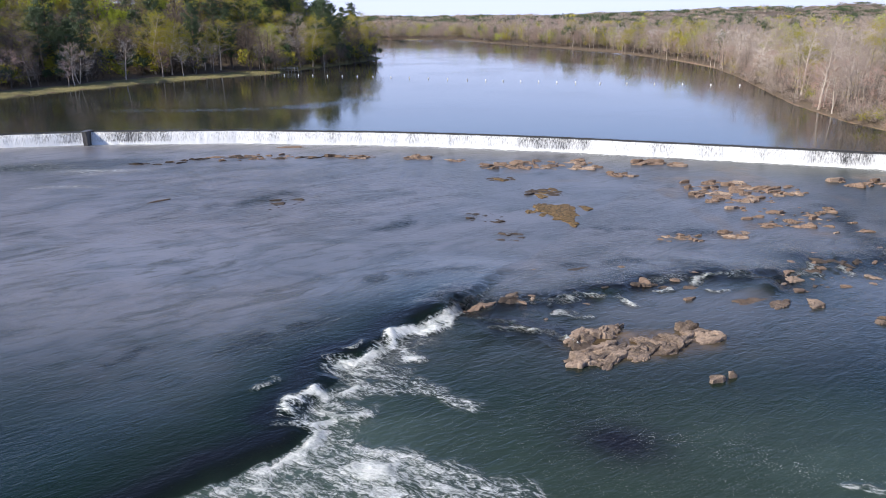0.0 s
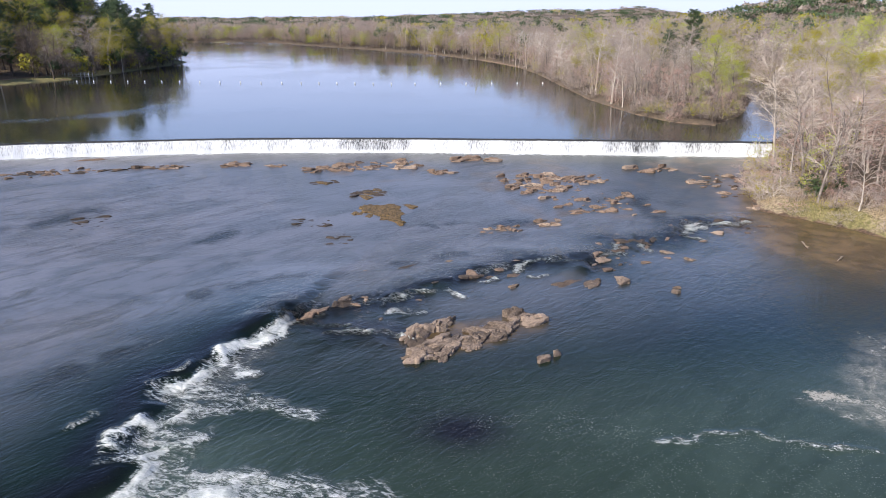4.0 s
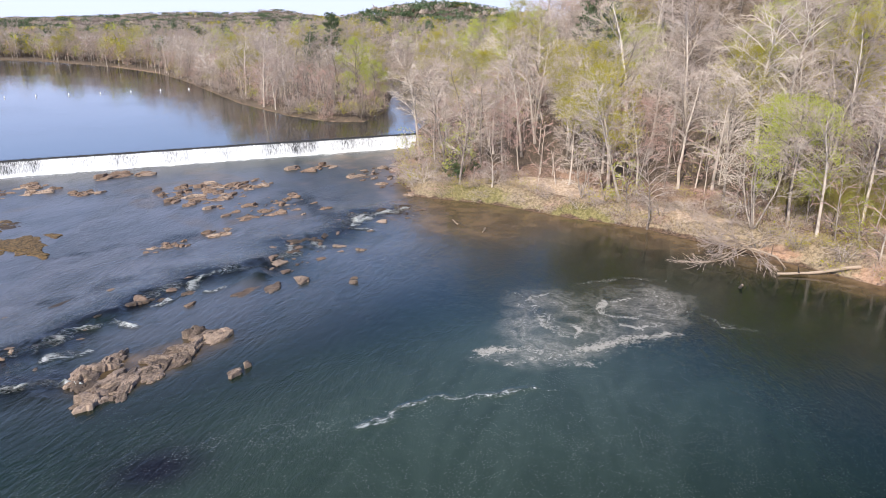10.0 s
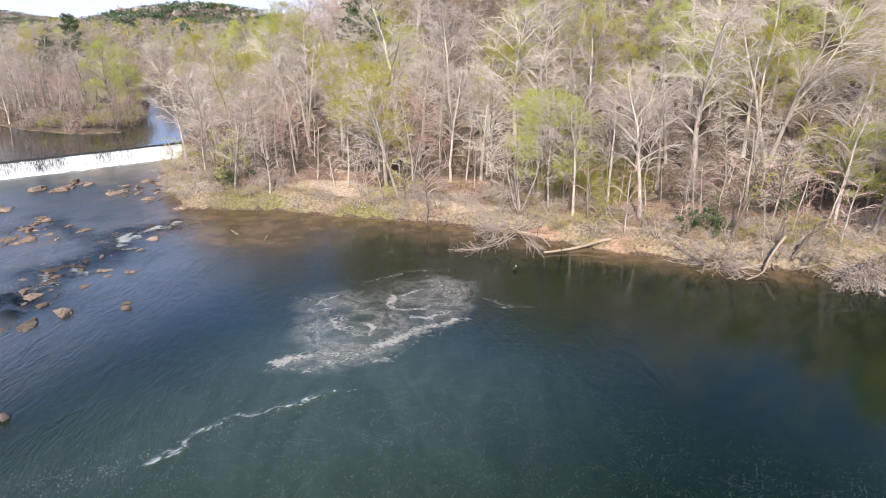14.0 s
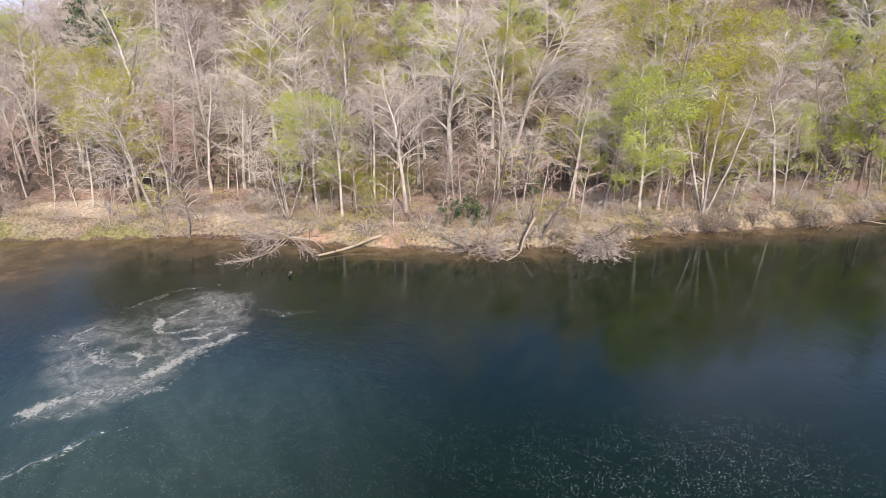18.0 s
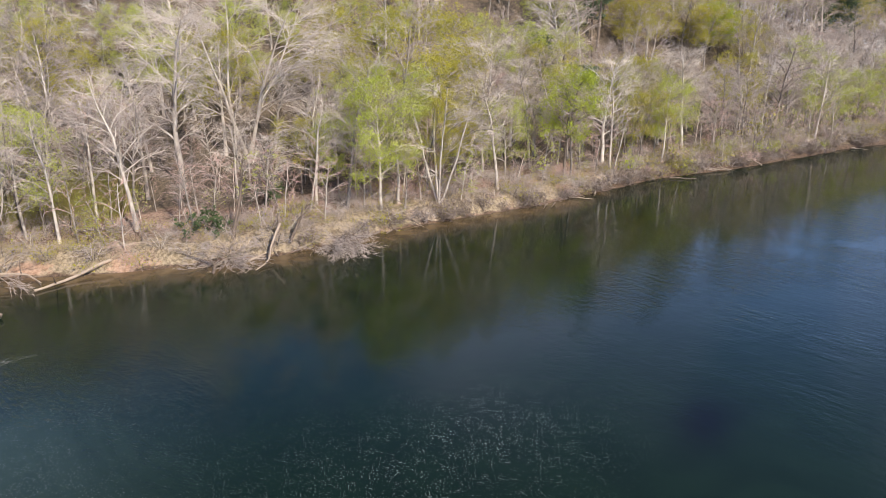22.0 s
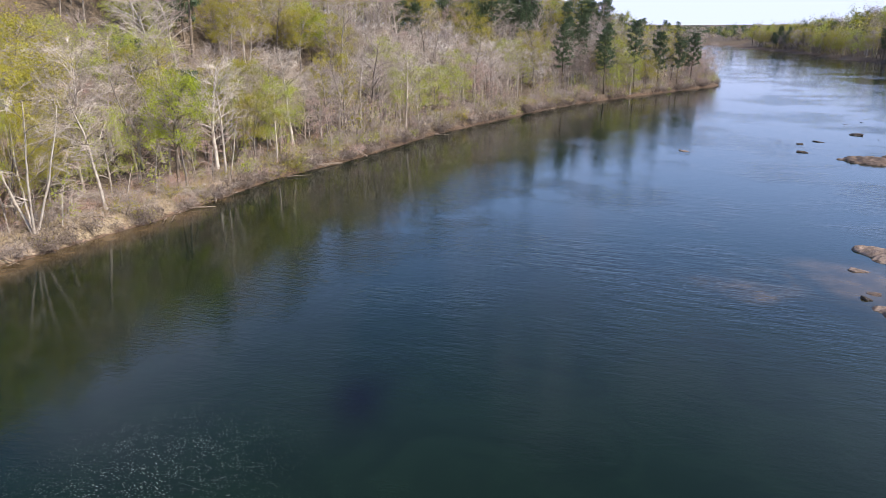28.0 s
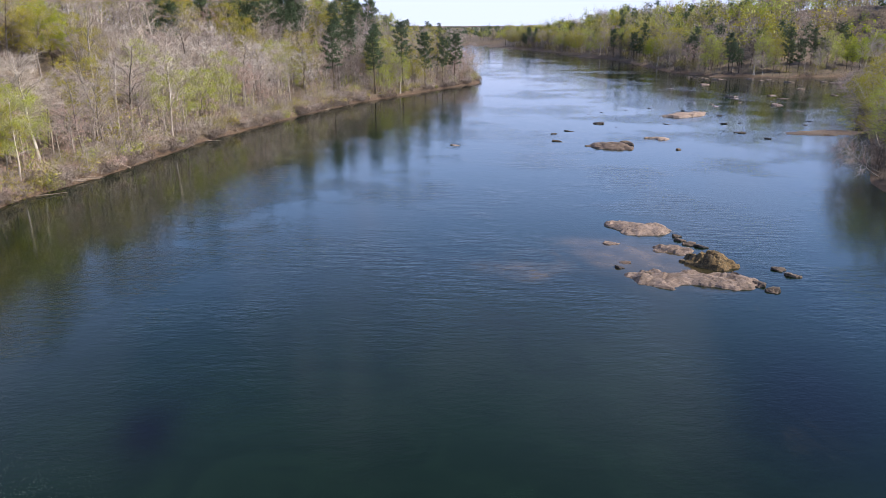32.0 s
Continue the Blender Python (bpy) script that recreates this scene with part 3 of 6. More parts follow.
# ---- ground ----
gx = axis([(-4500, 500), (-1500, 120), (-400, 20), (-160, 5), (56, 1.0), (112, 3), (180, 12), (420, 60), (1900, 300), (4500, 0)])
gy = axis([(-4500, 500), (-1400, 40), (-500, 12), (-300, 4), (-75, 1.2), (112, 2.5), (300, 6), (480, 20), (800, 80), (3200, 300), (4500, 0)])
x, y, q = sheet(gx, gy)
z = ground_height(x, y)
dr, dl, in_river, in_lake = distances(x, y)
east = smooth01(x, 40, 60)
near_river, near_lake = ~in_river & (dr < 40) & (dr < dl), ~in_lake & (dl < 40) & (dl < dr)
attrs = {
    "mud": np.where(near_river, 0.9 * smooth01(-dr, -0.9 - 2.2 * smooth01(-y, 20, 60), -0.2), 0) + np.where(in_river | in_lake, 1.0, 0),
    "dry": np.where(near_river, 0.62 * smooth01(-dr, -11, -4), 0) * smooth01(140 - y, 0, 60) * smooth01(y, -75, -30),
    "grass": 0.75 * blob(x, y, 66, 67, 4.0, 9) + 0.8 * blob(x, y, 70, 51, 2.2, 7, 0.25) + 0.9 * np.where(near_lake & (x < -20), smooth01(-dl, -16, -9), 0) + 0.45 * np.where(near_lake & (x > 0), smooth01(-dl, -4, -1), 0),
    # forest floor, painted darker for the shade beneath the trees
    "wood": np.maximum(smooth01(np.hypot(x, y), 380, 520), smooth01(np.minimum(dr, dl), 0.1, 1.5) * smooth01(np.hypot(x, y), 100, 130) + smooth01(np.minimum(dr, dl), 11, 18)) * (~in_river & ~in_lake) * np.where(near_lake & (x < -20), smooth01(dl, 11, 18), 1),
    "sand": 1.0 * blob(x, y, 75, 58, 3.6, 9, 0.2) + 0.7 * blob(x, y, 75.5, 40, 2.0, 8, 0.15) + 0.6 * blob(x, y, 76, 21, 1.6, 8) + 0.5 * blob(x, y, 84, -14, 3, 6, -0.5) + 0.5 * blob(x, y, 98, -44, 3, 5),
    "clay": 0.95 * blob(x, y, 72.6, 18, 1.6, 3) + 0.8 * blob(x, y, 72.6, 28, 1.4, 3) + 0.75 * blob(x, y, 80, 61, 3.5, 5) + 0.35 * np.where(near_river & (x > 60) & (y < 0), smooth01(-dr, -1.7, -0.9) * (field(x, y, 6, 2, 4) > 0.5), 0),
}
ground = tagged(new("ground", mesh_of("ground", np.stack([x, y, z], 1), [q], GROUND, True, attrs)), "brown leaf-strewn ground with sandy and grassy river banks", "ground", kind="structure")

# ---- river below the dam ----
# white water and drifting scum: half width, strength, line
FOAM = [
    (1.5, 0.95, [(-12.9, 31.4), (-11.2, 32.0), (-9.9, 33.4), (-9.0, 34.6), (-8.1, 35.9)]),
    (1.6, 0.85, [(-10.3, 32.0), (-8.8, 33.6), (-6.2, 34.0), (-3.6, 33.0)]),
    (1.0, 0.6, [(-3.6, 33.0), (-0.5, 32.3), (2.0, 31.4), (4.2, 30.6)]),
    (1.3, 0.62, [(-9.0, 31.2), (-4.1, 31.6), (-1.1, 31.0), (2.5, 30.4)]),
    (0.5, 0.6, [(-7.8, 36.0), (-5.7, 35.6), (-3.7, 34.9), (-1.7, 34.2), (0.2, 32.9), (2.0, 32.2)]),
    (0.4, 0.6, [(-7.9, 36.7), (-7.4, 37.8), (-6.9, 38.4), (-5.4, 38.7)]),
    (0.4, 0.6, [(-10.3, 38.9), (-9.9, 40.2), (-8.9, 41.0), (-7.9, 41.2)]),
    (0.55, 0.45, [(-10.1, 38.7), (-8.8, 38.6), (-8.3, 39.3), (-7.8, 40.6)]),
    (0.6, 0.9, [(-7.8, 40.8), (-6.8, 41.8), (-6.2, 43.0), (-6.6, 44.3), (-7.8, 44.9)]),
    (0.9, 0.9, [(-7.4, 45.3), (-6.3, 45.2), (-5.2, 44.2), (-3.7, 43.0)]),
    (0.6, 0.62, [(-3.7, 43.0), (-1.9, 41.8), (-0.1, 41.0), (1.6, 39.8)]),
]
FOAM += [
    (0.6, 0.7, [(-6.3, 42.4), (-4.2, 41.9), (-2.3, 41.6)]),
    (0.45, 0.62, [(-7.4, 40.4), (-5.9, 39.9), (-4.7, 39.2)]),
    (0.35, 0.55, [(-7.4, 39.4), (-6.6, 38.6), (-5.8, 38.0)]),
    (0.6, 0.95, [(-5.9, 46.1), (-4.6, 47.5), (-3.7, 49.9), (-2.6, 51.0), (-1.3, 51.7), (-0.4, 53.0), (1.3, 55.2)]),
    (0.5, 0.75, [(-3.8, 48.9), (-2.8, 47.6), (-2.2, 46.4)]),
    (0.4, 0.7, [(-0.9, 51.6), (0.3, 52.0), (1.3, 54.1)]),
    (0.2, 0.4, [(-8.0, 48.1), (-6.4, 48.9)]),
    (0.3, 0.34, [(-12.4, 41.1), (-11.6, 42.5)]),
    (0.3, 0.6, [(1.6, 55.0), (3.4, 52.8), (5.6, 52.0)]),
    (0.25, 0.6, [(4.1, 50.8), (6.4, 50.9), (8.6, 50.4), (10.1, 48.6)]),
    (0.3, 0.6, [(9.5, 55.9), (13.0, 58.2), (14.3, 58.4)]),
    (0.25, 0.55, [(15.5, 58.0), (16.6, 55.3)]),
]
FOAM += [
    (0.25, 0.55, [(9.4, 54.0), (12.0, 53.5)]),
    (0.3, 0.6, [(19.3, 59.4), (21.0, 59.6)]),
    (0.3, 0.6, [(23.6, 60.9), (26.1, 63.1)]),
    (0.2, 0.5, [(24.5, 59.7), (25.8, 58.8)]),
    (0.4, 0.68, [(37.0, 66.2), (36.2, 63.0)]),
    (0.35, 0.6, [(39.3, 64.5), (39.4, 63.3)]),
    (0.4, 0.62, [(46.8, 68.4), (49.5, 70.1), (53.2, 69.4), (56.5, 70.2)]),
    (0.3, 0.55, [(46.0, 67.4), (47.2, 64.6)]),
    (0.9, 0.6, [(-62.0, 105.5), (-58.0, 112.0), (-54.4, 115.3)]),
    (0.6, 0.5, [(-56.5, 101.5), (-52.2, 109.4)]),
    (0.15, 0.34, [(21.2, 31.4), (22.8, 30.8), (24.9, 31.2), (27.4, 30.4), (29.0, 29.2), (30.8, 27.8), (32.7, 26.9), (33.6, 26.2)]),
]
SCUM = [
    (0.75, 1, [(34.4, 33.2), (36.1, 32.5), (37.0, 31.0), (38.0, 29.4), (40.6, 28.8), (42.1, 27.6), (44.8, 26.7), (47.0, 25.6)]),
    (0.4, 0.95, [(34.2, 30.8), (35.6, 30.0), (37.9, 28.6), (38.9, 27.2)]),
    (0.3, 1, [(47.3, 37.7), (45.6, 38.4), (43.4, 37.7), (43.1, 36.0), (42.0, 34.1), (41.1, 32.5), (40.8, 31.1), (41.6, 30.3), (42.9, 31.1), (43.4, 32.2)]),
    (0.35, 0.85, [(45.4, 37.9), (43.9, 36.6), (42.9, 34.6), (41.9, 32.4), (41.4, 31.2)]),
    (0.25, 0.8, [(44.8, 40.4), (44.6, 38.9)]),
    (0.35, 0.62, [(49.8, 37.3), (51.8, 36.7), (53.4, 35.9), (55.6, 35.7), (57.1, 34.3), (58.2, 32.3)]),
]
SCUM += [
    (0.3, 0.85, [(49.3, 33.6), (48.0, 32.6), (47.1, 31.3), (47.9, 29.7), (49.6, 29.1)]),
    (0.3, 0.75, [(49.3, 32.8), (52.0, 32.3), (53.8, 30.4)]),
    (0.35, 0.9, [(46.2, 29.2), (46.6, 27.8), (48.5, 27.5)]),
    (0.4, 0.55, [(52.9, 26.9), (52.7, 25.1), (52.4, 23.4), (53.8, 20.9)]),
    (0.25, 0.7, [(50.5, 27.9), (52.2, 27.4)]),
    (0.3, 0.75, [(48.2, 25.0), (46.7, 25.1), (46.9, 26.3)]),
    (0.25, 0.6, [(33.0, 33.4), (34.4, 31.0), (36.4, 28.4), (40.2, 26.8), (44.6, 25.4)]),
]
SLICK = [(33.0, 33.4), (37.2, 34.0), (42.4, 38.4), (45.5, 39.8), (50.8, 37.9), (58.3, 32.7), (56.3, 29.0), (48.2, 25.2), (38.8, 26.8), (34.4, 29.6)]
RAPID = [(-30, 14), (-20, 23), (-12.9, 31.7), (-9.9, 33.7), (-8.1, 36.3), (-8.6, 38.6), (-8.0, 41), (-7.2, 43.3), (-7.4, 45.4), (-5.8, 46.4), (-4.3, 48.6), (-3.3, 50.6), (-1, 52.5), (1.4, 55.4)]
# choppy streaks, painted dark for the sky they don't reflect
DARKS = [(1.6, [(-15.3, 47.3), (-13.5, 50.4), (-10.4, 52.2)]), (1.5, [(-6.7, 61.9), (-2.5, 63.8), (1.9, 65.1)]), (1.0, [(-24.5, 46.3), (-22.8, 47.9)]), (2.2, [(-29.5, 90), (-22.2, 96.8)]), (1.6, [(-7, 79), (-3, 83.7)]), (1.2, [(8, 66.5), (14, 66), (19, 67.5), (26, 66)]), (1.3, [(18, 78.5), (24, 78), (31, 77)]), (1.8, [(40, 82), (47, 84), (53, 80)]), (1.4, [(46, 73), (49, 80), (50, 88)])]
RIFFLE_A = [(1.7, 55.4), (5.2, 51.8), (8.6, 50.2)]
RIFFLE_B = [(1.7, 55.6), (6, 56.6), (9.5, 56.4), (13, 58.8), (16, 59.6), (19.6, 61.6), (25.1, 62.9), (28.6, 62.4), (31.1, 61.2)]
RIFFLE_C = [(31.1, 61.2), (34.7, 63.4), (37.3, 67.2), (39.6, 65.8), (42.3, 65.6), (45.8, 67.7), (49.3, 71.6), (55, 69.6)]
RIFFLE_D = [(-90, 108), (-70, 116), (-50, 122)]
wx = axis([(-700, 60), (-140, 12), (-45, 2), (-25, 0.6), (-14, 0.22), (59, 1.2), (82, 4), (170, 30), (520, 0)])
wy = axis([(-900, 60), (-420, 20), (-120, 4), (-30, 1.2), (16, 0.5), (25, 0.22), (73, 0.6), (80, 1.2), (142, 0)])
x, y, q = sheet(wx, wy)


def beyond(line):
    """Distance to a ledge, and how far downstream of it a point lies (east of it counts as downstream)."""
    line = np.asarray(line, float)
    d, share = distance(x, y, line)
    run = np.concatenate([[0], np.cumsum(np.hypot(*np.diff(line, axis=0).T))]) / np.hypot(*np.diff(line, axis=0).T).sum()
    at_x, at_y = np.interp(share, run, line[:, 0]), np.interp(share, run, line[:, 1])
    return d, share, (x - at_x) * 0.86 - (y - at_y) * 0.5


d, share, down = beyond(RAPID)
n1 = field(x, y, 2.2, 3, 11)
down = down + 1.0 * (field(x, y, 3.0, 2, 13) - 0.5) + 0.7 * (n1 - 0.5)
ragged = field(x, y, 1.3, 3, 12)
tear_x = 1.6 * (field(x, y, 1.5, 3, 16) - 0.5) + 1.2 * (field(x, y, 3.5, 2, 18) - 0.5)
tear_y = 2.0 * (field(x, y, 1.5, 3, 22) - 0.5) + 1.4 * (field(x, y, 3.5, 2, 24) - 0.5)
foam = 0 * x
for width, power, stroke in FOAM:
    d1 = distance(x + tear_x, y + tear_y, stroke)[0]
    foam = np.maximum(foam, power * (1.6 if width < 0.45 and power > 0.45 else 1.0) * np.exp(-((d1 / (1.35 * width)) ** 2)))
foam = np.maximum(foam, 0.20 * np.where(down > 0, np.exp(-down / 4.0), 0) * smooth01(-d, -9, -3) * smooth01(share, 0.2, 0.4))
foam = np.maximum(foam, 0.6 * np.exp(-((d / 1.5) ** 2)) * smooth01(-y, -31, -26))
foam = np.maximum(foam, 1.1 * np.exp(-(((down - 0.6) / 0.55) ** 2)) * smooth01(-d, -3, -1.5) * smooth01(y, 30, 31.5) * (0.35 + 0.65 * smooth01(-y, -37.5, -36.5)))
foam = foam * (0.6 + 0.7 * smooth01(field(x, y, 1.6, 3, 26), 0.25, 0.7)) * (1 - (1 - smooth01(down, -0.3, 0.5)) * smooth01(-d, -5, -3) * smooth01(-y, -37.5, -36.5))
drop = np.exp(-(((down - 0.6) / 1.0) ** 2)) * smooth01(-d, -4, -2)
lift = 0.42 * smooth01(-down, -0.6, 1.1) * smooth01(-d, -16, -5) - 0.08 * drop + 0.16 * foam
# dark band above the ledge: weak sky reflection put into the colour
dim_bands = 0.85 * np.exp(-(((down + 1.7) / 1.5) ** 2)) * smooth01(-d, -7, -3) * (0.55 + 0.6 * field(x, y, 3, 3, 33))
teal = (0.29 + 0.22 * smooth01(x, 8, 26)) * smooth01(y, 2, 26) * smooth01(-y, -45, -32) * smooth01(-x, -52, -36) * smooth01(down, -1.5, 2) + 0.5 * np.where(down > 0, np.exp(-down / 7.0), 0) * smooth01(-d, -16, -6) * smooth01(-y, -50, -34)
# where water is aerated, and where the sky's sheen is painted on it
milk_and_sky = (0.55 + 0.22 * smooth01(-x, -5, 30)) * smooth01(y - 5 * smooth01(x, -16, 0), 34, 62) * np.where(down < 0.5, smooth01(d, 2, 13), 1) * smooth01(-x, -70, -40) * (0.6 + 0.4 * field(x, y, 16, 3, 19))
chop = 0.55 * np.where(down > 0, np.exp(-down / 14.0), 0)
dim_bands = np.clip(dim_bands * 1.25, 0, 1)
# green body downstream; the second blob paints a grey cloud reflection
teal = teal + 0.05 * blob(x, y, 34, -28, 22, 22) + 0.10 * blob(x, y, 9, -48, 8, 14)
for line, power, width in ((RIFFLE_A, 0.40, 0.7), (RIFFLE_B, 0.36, 0.6), (RIFFLE_C, 0.36, 0.6), (RIFFLE_D, 0.42, 2.5)):
    d, share, down = beyond(line)
    patchy = smooth01(field(x, y, 4.5, 2, 21), 0.42, 0.66)
    d = np.abs(d + 1.8 * (field(x, y, 5, 3, 27) - 0.5))
    foam = np.maximum(foam, power * np.exp(-((d / width) ** 2)) * patchy)
    chop = chop + 1.0 * np.exp(-((d / 2.4) ** 2)) * (0.4 + field(x, y, 3, 2, 23))
    milk_and_sky = milk_and_sky * (1 - 0.95 * np.exp(-((d / 3.6) ** 2)) * (0.5 + 0.5 * smooth01(field(x, y, 3, 3, 29), 0.3, 0.6)))
    teal = teal * (1 - 0.7 * np.exp(-((d / 2.0) ** 2)) * smooth01(field(x, y, 3, 3, 29), 0.3, 0.6))
    # riffle slopes also get their missing sky reflection painted as black
    dim_bands = np.maximum(dim_bands, 0.95 * np.exp(-((d / 2.1) ** 2)) * smooth01(field(x, y, 4, 3, 35), 0.22, 0.5) * (power < 0.5) * smooth01(-y, -90, -80))
    lift = lift + 0.42 * smooth01(-(down + 1.2 * (n1 - 0.5)), -0.8, 0.9) * np.exp(-((d / 4.5) ** 2)) * (0.45 + 0.8 * field(x, y, 4, 3, 35)) + 0.22 * (ragged - 0.5) * np.exp(-((d / 2.2) ** 2))
for width, stroke in DARKS:
    d = distance(x + 2.0 * (n1 - 0.5), y + 2.0 * (ragged - 0.5), stroke)[0]
    streaky = np.exp(-((d / width) ** 2)) * smooth01(field(x, y, 2.2, 3, 37), 0.3, 0.6)
    milk_and_sky, chop, dim_bands = milk_and_sky * (1 - 0.8 * streaky), chop + 0.8 * streaky, np.maximum(dim_bands, 0.6 * streaky)
toe = distance(x, y, [(a + 0.4, b - 1.4) for a, b in DAM])[0]
foam = np.maximum(foam, 0.62 * np.exp(-((toe / 1.3) ** 2)))
dr = distance(x, y, EAST_BANK)[0]
shelf = field(x, y, 7, 3, 31)
shallow = 0.85 * np.exp(-dr / (5.0 + 4 * smooth01(y, 20, 45))) * smooth01(y, -60, -20) + 0.3 * np.exp(-dr / 2.0)
shallow += 0.55 * smooth01(shelf, 0.55, 0.75) * smooth01(y, 56, 66) * smooth01(-y, -125, -110) * smooth01(x, -5, 15)
shallow += 0.8 * blob(x, y, 12.5, 48.3, 4.5, 3) + 0.6 * blob(x, y, 19, 49, 5, 2.5) + 0.6 * blob(x, y, 56, 60, 6, 9)
shallow += 0.5 * blob(x, y, 21, -74, 8, 6) + 0.45 * blob(x, y, 27, -62, 6, 4) + 0.7 * blob(x, y, -1, -44, 4, 1.6) + 0.4 * blob(x, y, 12, -70, 10, 8)
# two sunken patches; the blob at (-1, -48) paints the west bank's dark reflection
sunk_and_shade = 0.85 * blob(x, y, 10.4, 35.6, 2.6, 1.9, -0.3) + 0.6 * blob(x, y, 34.5, -23.5, 3.4, 1.5, -0.5) + 0.8 * blob(x, y, -1, -48, 6, 9) + dim_bands * (1 - np.clip(1.6 * foam, 0, 1))
sunk_and_shade = sunk_and_shade + 0.25 * blob(x, y, 10.4, 35.6, 3.2, 2.5, -0.3) + 0.35 * blob(x, y, 35, -24.6, 5.0, 2.2, -0.95)
wob_x, wob_y = 2.0 * (field(x, y, 2.0, 4, 14) - 0.5), 2.0 * (field(x, y, 2.0, 4, 15) - 0.5)
edge = distance(x, y, SLICK + SLICK[:1])[0] * np.where(inside(x, y, SLICK), 1, -1) + 6.0 * (field(x, y, 4.5, 4, 41) - 0.5)
slick = smooth01(edge, -0.6, 3.0) * (0.45 + 0.75 * smooth01(field(x, y, 3.5, 3, 45), 0.3, 0.65)) * (1 - 0.85 * blob(x, y, 43.5, 33.0, 0.8, 1.2, 0.4))
scum = 0 * x
for width, power, stroke in SCUM:
    d1 = distance(x + wob_x, y + wob_y, stroke)[0]
    scum = np.maximum(scum, power * np.exp(-((d1 / (1.5 * width)) ** 2)) * (0.4 + 0.8 * field(x, y, 2.4, 3, 43)))
chop = chop + 0.30 * smooth01(field(x, y, 13, 3, 17), 0.45, 0.7) * smooth01(y, 40, 60)
line = distance(x, y, [(12, 36), (17, 34.6), (23.6, 31), (27.3, 30.2), (32.3, 26.6)])[0]
speck = 1.6 * np.exp(-((line / 0.6) ** 2)) + 0.75 * blob(x, y, 33, -5, 4, 7) + 0.75 * blob(x, y, 37, -11, 4.5, 6) + 0.5 * blob(x, y, 16.5, 34.5, 3) + 0.55 * blob(x, y, 28, 22, 22, 16) + 0.35 * blob(x, y, 6, 38, 9, 7)
wind = smooth01(np.hypot(x, y), 28, 62) * smooth01(dr, 14, 34) * (0.25 + 0.75 * smooth01(-y, -5, 35))
z = lift + foam * 0.5 * (field(x, y, 1.1, 3, 51) - 0.45)
river = tagged(new("water_river", mesh_of("water_river", np.stack([x, y, z], 1), [q], RIVER, True, {"foam": foam, "chop": chop, "shallow": np.clip(shallow, 0, 1), "sunk_and_shade": np.clip(sunk_and_shade, 0, 1), "scum": np.clip(scum, 0, 1), "slick": np.clip(slick, 0, 1), "speck": np.clip(speck, 0, 1), "milk_and_sky": milk_and_sky, "teal": np.clip(teal, 0, 1), "wind": wind, "broken": smooth01(y, 52, 80), "flow": smooth01(dr, 6, 22) * smooth01(y, -4, 25)})), "dark green river with white rapids, foam swirls and ripples", "river", kind="structure")

# ---- lake above the dam ----
LANE = [(-78, 171), (-62, 170), (-46, 172), (-32, 178), (-22, 190)]  # a lane of ruffled water
crest_x = np.concatenate([np.arange(-128, 88, 4.0), [88.0], np.arange(92, 180, 8.0)])
crest_y = np.where(crest_x <= 88, np.interp(crest_x, [p[0] for p in DAM], [p[1] for p in DAM]), 105.3 + 0.8 * (crest_x - 88))
steps = np.concatenate([[0.0, 0.6], np.geomspace(2, 720, 70)])
wide = 1 + steps[:, None] / 300 * (crest_x[None] < 0)
lx, ly = crest_x[None] * wide, crest_y[None] + steps[:, None]
i, j = np.meshgrid(np.arange(len(crest_x) - 1), np.arange(len(steps) - 1))
k = j * len(crest_x) + i
q = np.stack([k, k + 1, k + 1 + len(crest_x), k + len(crest_x)], -1).reshape(-1, 4)
lane = np.exp(-((distance(lx.ravel(), ly.ravel(), LANE)[0] / 4.0) ** 2))
lake = tagged(new("water_lake", mesh_of("water_lake", np.stack([lx.ravel(), ly.ravel(), np.full(lx.size, LAKE + 0.06)], 1), [q], LAKEWATER, True, {"lane": lane})), "calm lake held back by the dam, mirroring sky and woods", "lake", kind="structure")


def dam():
    root = tagged(new("dam"), "long low concrete overflow dam with water pouring over it", "dam", kind="structure")
    xs = np.arange(-128, 88.01, 1.0)
    ys = np.interp(xs, [p[0] for p in DAM], [p[1] for p in DAM])
    slope = np.gradient(ys, xs)
    out = np.stack([slope, -np.ones_like(slope)], 1) / np.hypot(slope, 1)[:, None]
    profile = [(-1.2, LAKE - 2.0), (-1.2, LAKE - 0.02), (0.0, LAKE), (0.15, LAKE - 0.15), (0.5, -1.0)]
    s = Shape()
    rows = [np.stack([xs + o * out[:, 0], ys + o * out[:, 1], np.full(len(xs), h)], 1) for o, h in profile]
    n = len(xs)
    i, j = np.meshgrid(np.arange(n - 1), np.arange(len(profile) - 1))
    k = j * n + i
    s.add(np.concatenate(rows), q=np.stack([k, k + 1, k + 1 + n, k + n], -1).reshape(-1, 4))
    part("wall", s.mesh("dam_wall", CONCRETE), root, "dark wet concrete wall")
    # the sheet of falling water
    xs = np.arange(-128, 88.01, 0.25)
    ys = np.interp(xs, [p[0] for p in DAM], [p[1] for p in DAM])
    slope = np.gradient(ys, xs)
    out = np.stack([slope, -np.ones_like(slope)], 1) / np.hypot(slope, 1)[:, None]
    n = len(xs)
    rows, drops = [], []
    for o, h, f in ((-0.6, 0.065, -0.6), (0.0, 0.05, -0.5), (0.28, -0.12, -0.3), (0.40, -0.28, 0.10), (0.62, -0.9, 0.14), (0.85, -1.9, 0.18), (1.0, -2.75, 0.4)):
        wave = (field(xs, 0 * xs + o, 1.6, 3, 61) - 0.5) * 0.28 * min(1, max(0, o) * 2)
        rows.append(np.stack([xs + (o + wave) * out[:, 0], ys + (o + wave) * out[:, 1], np.full(n, LAKE + h)], 1))
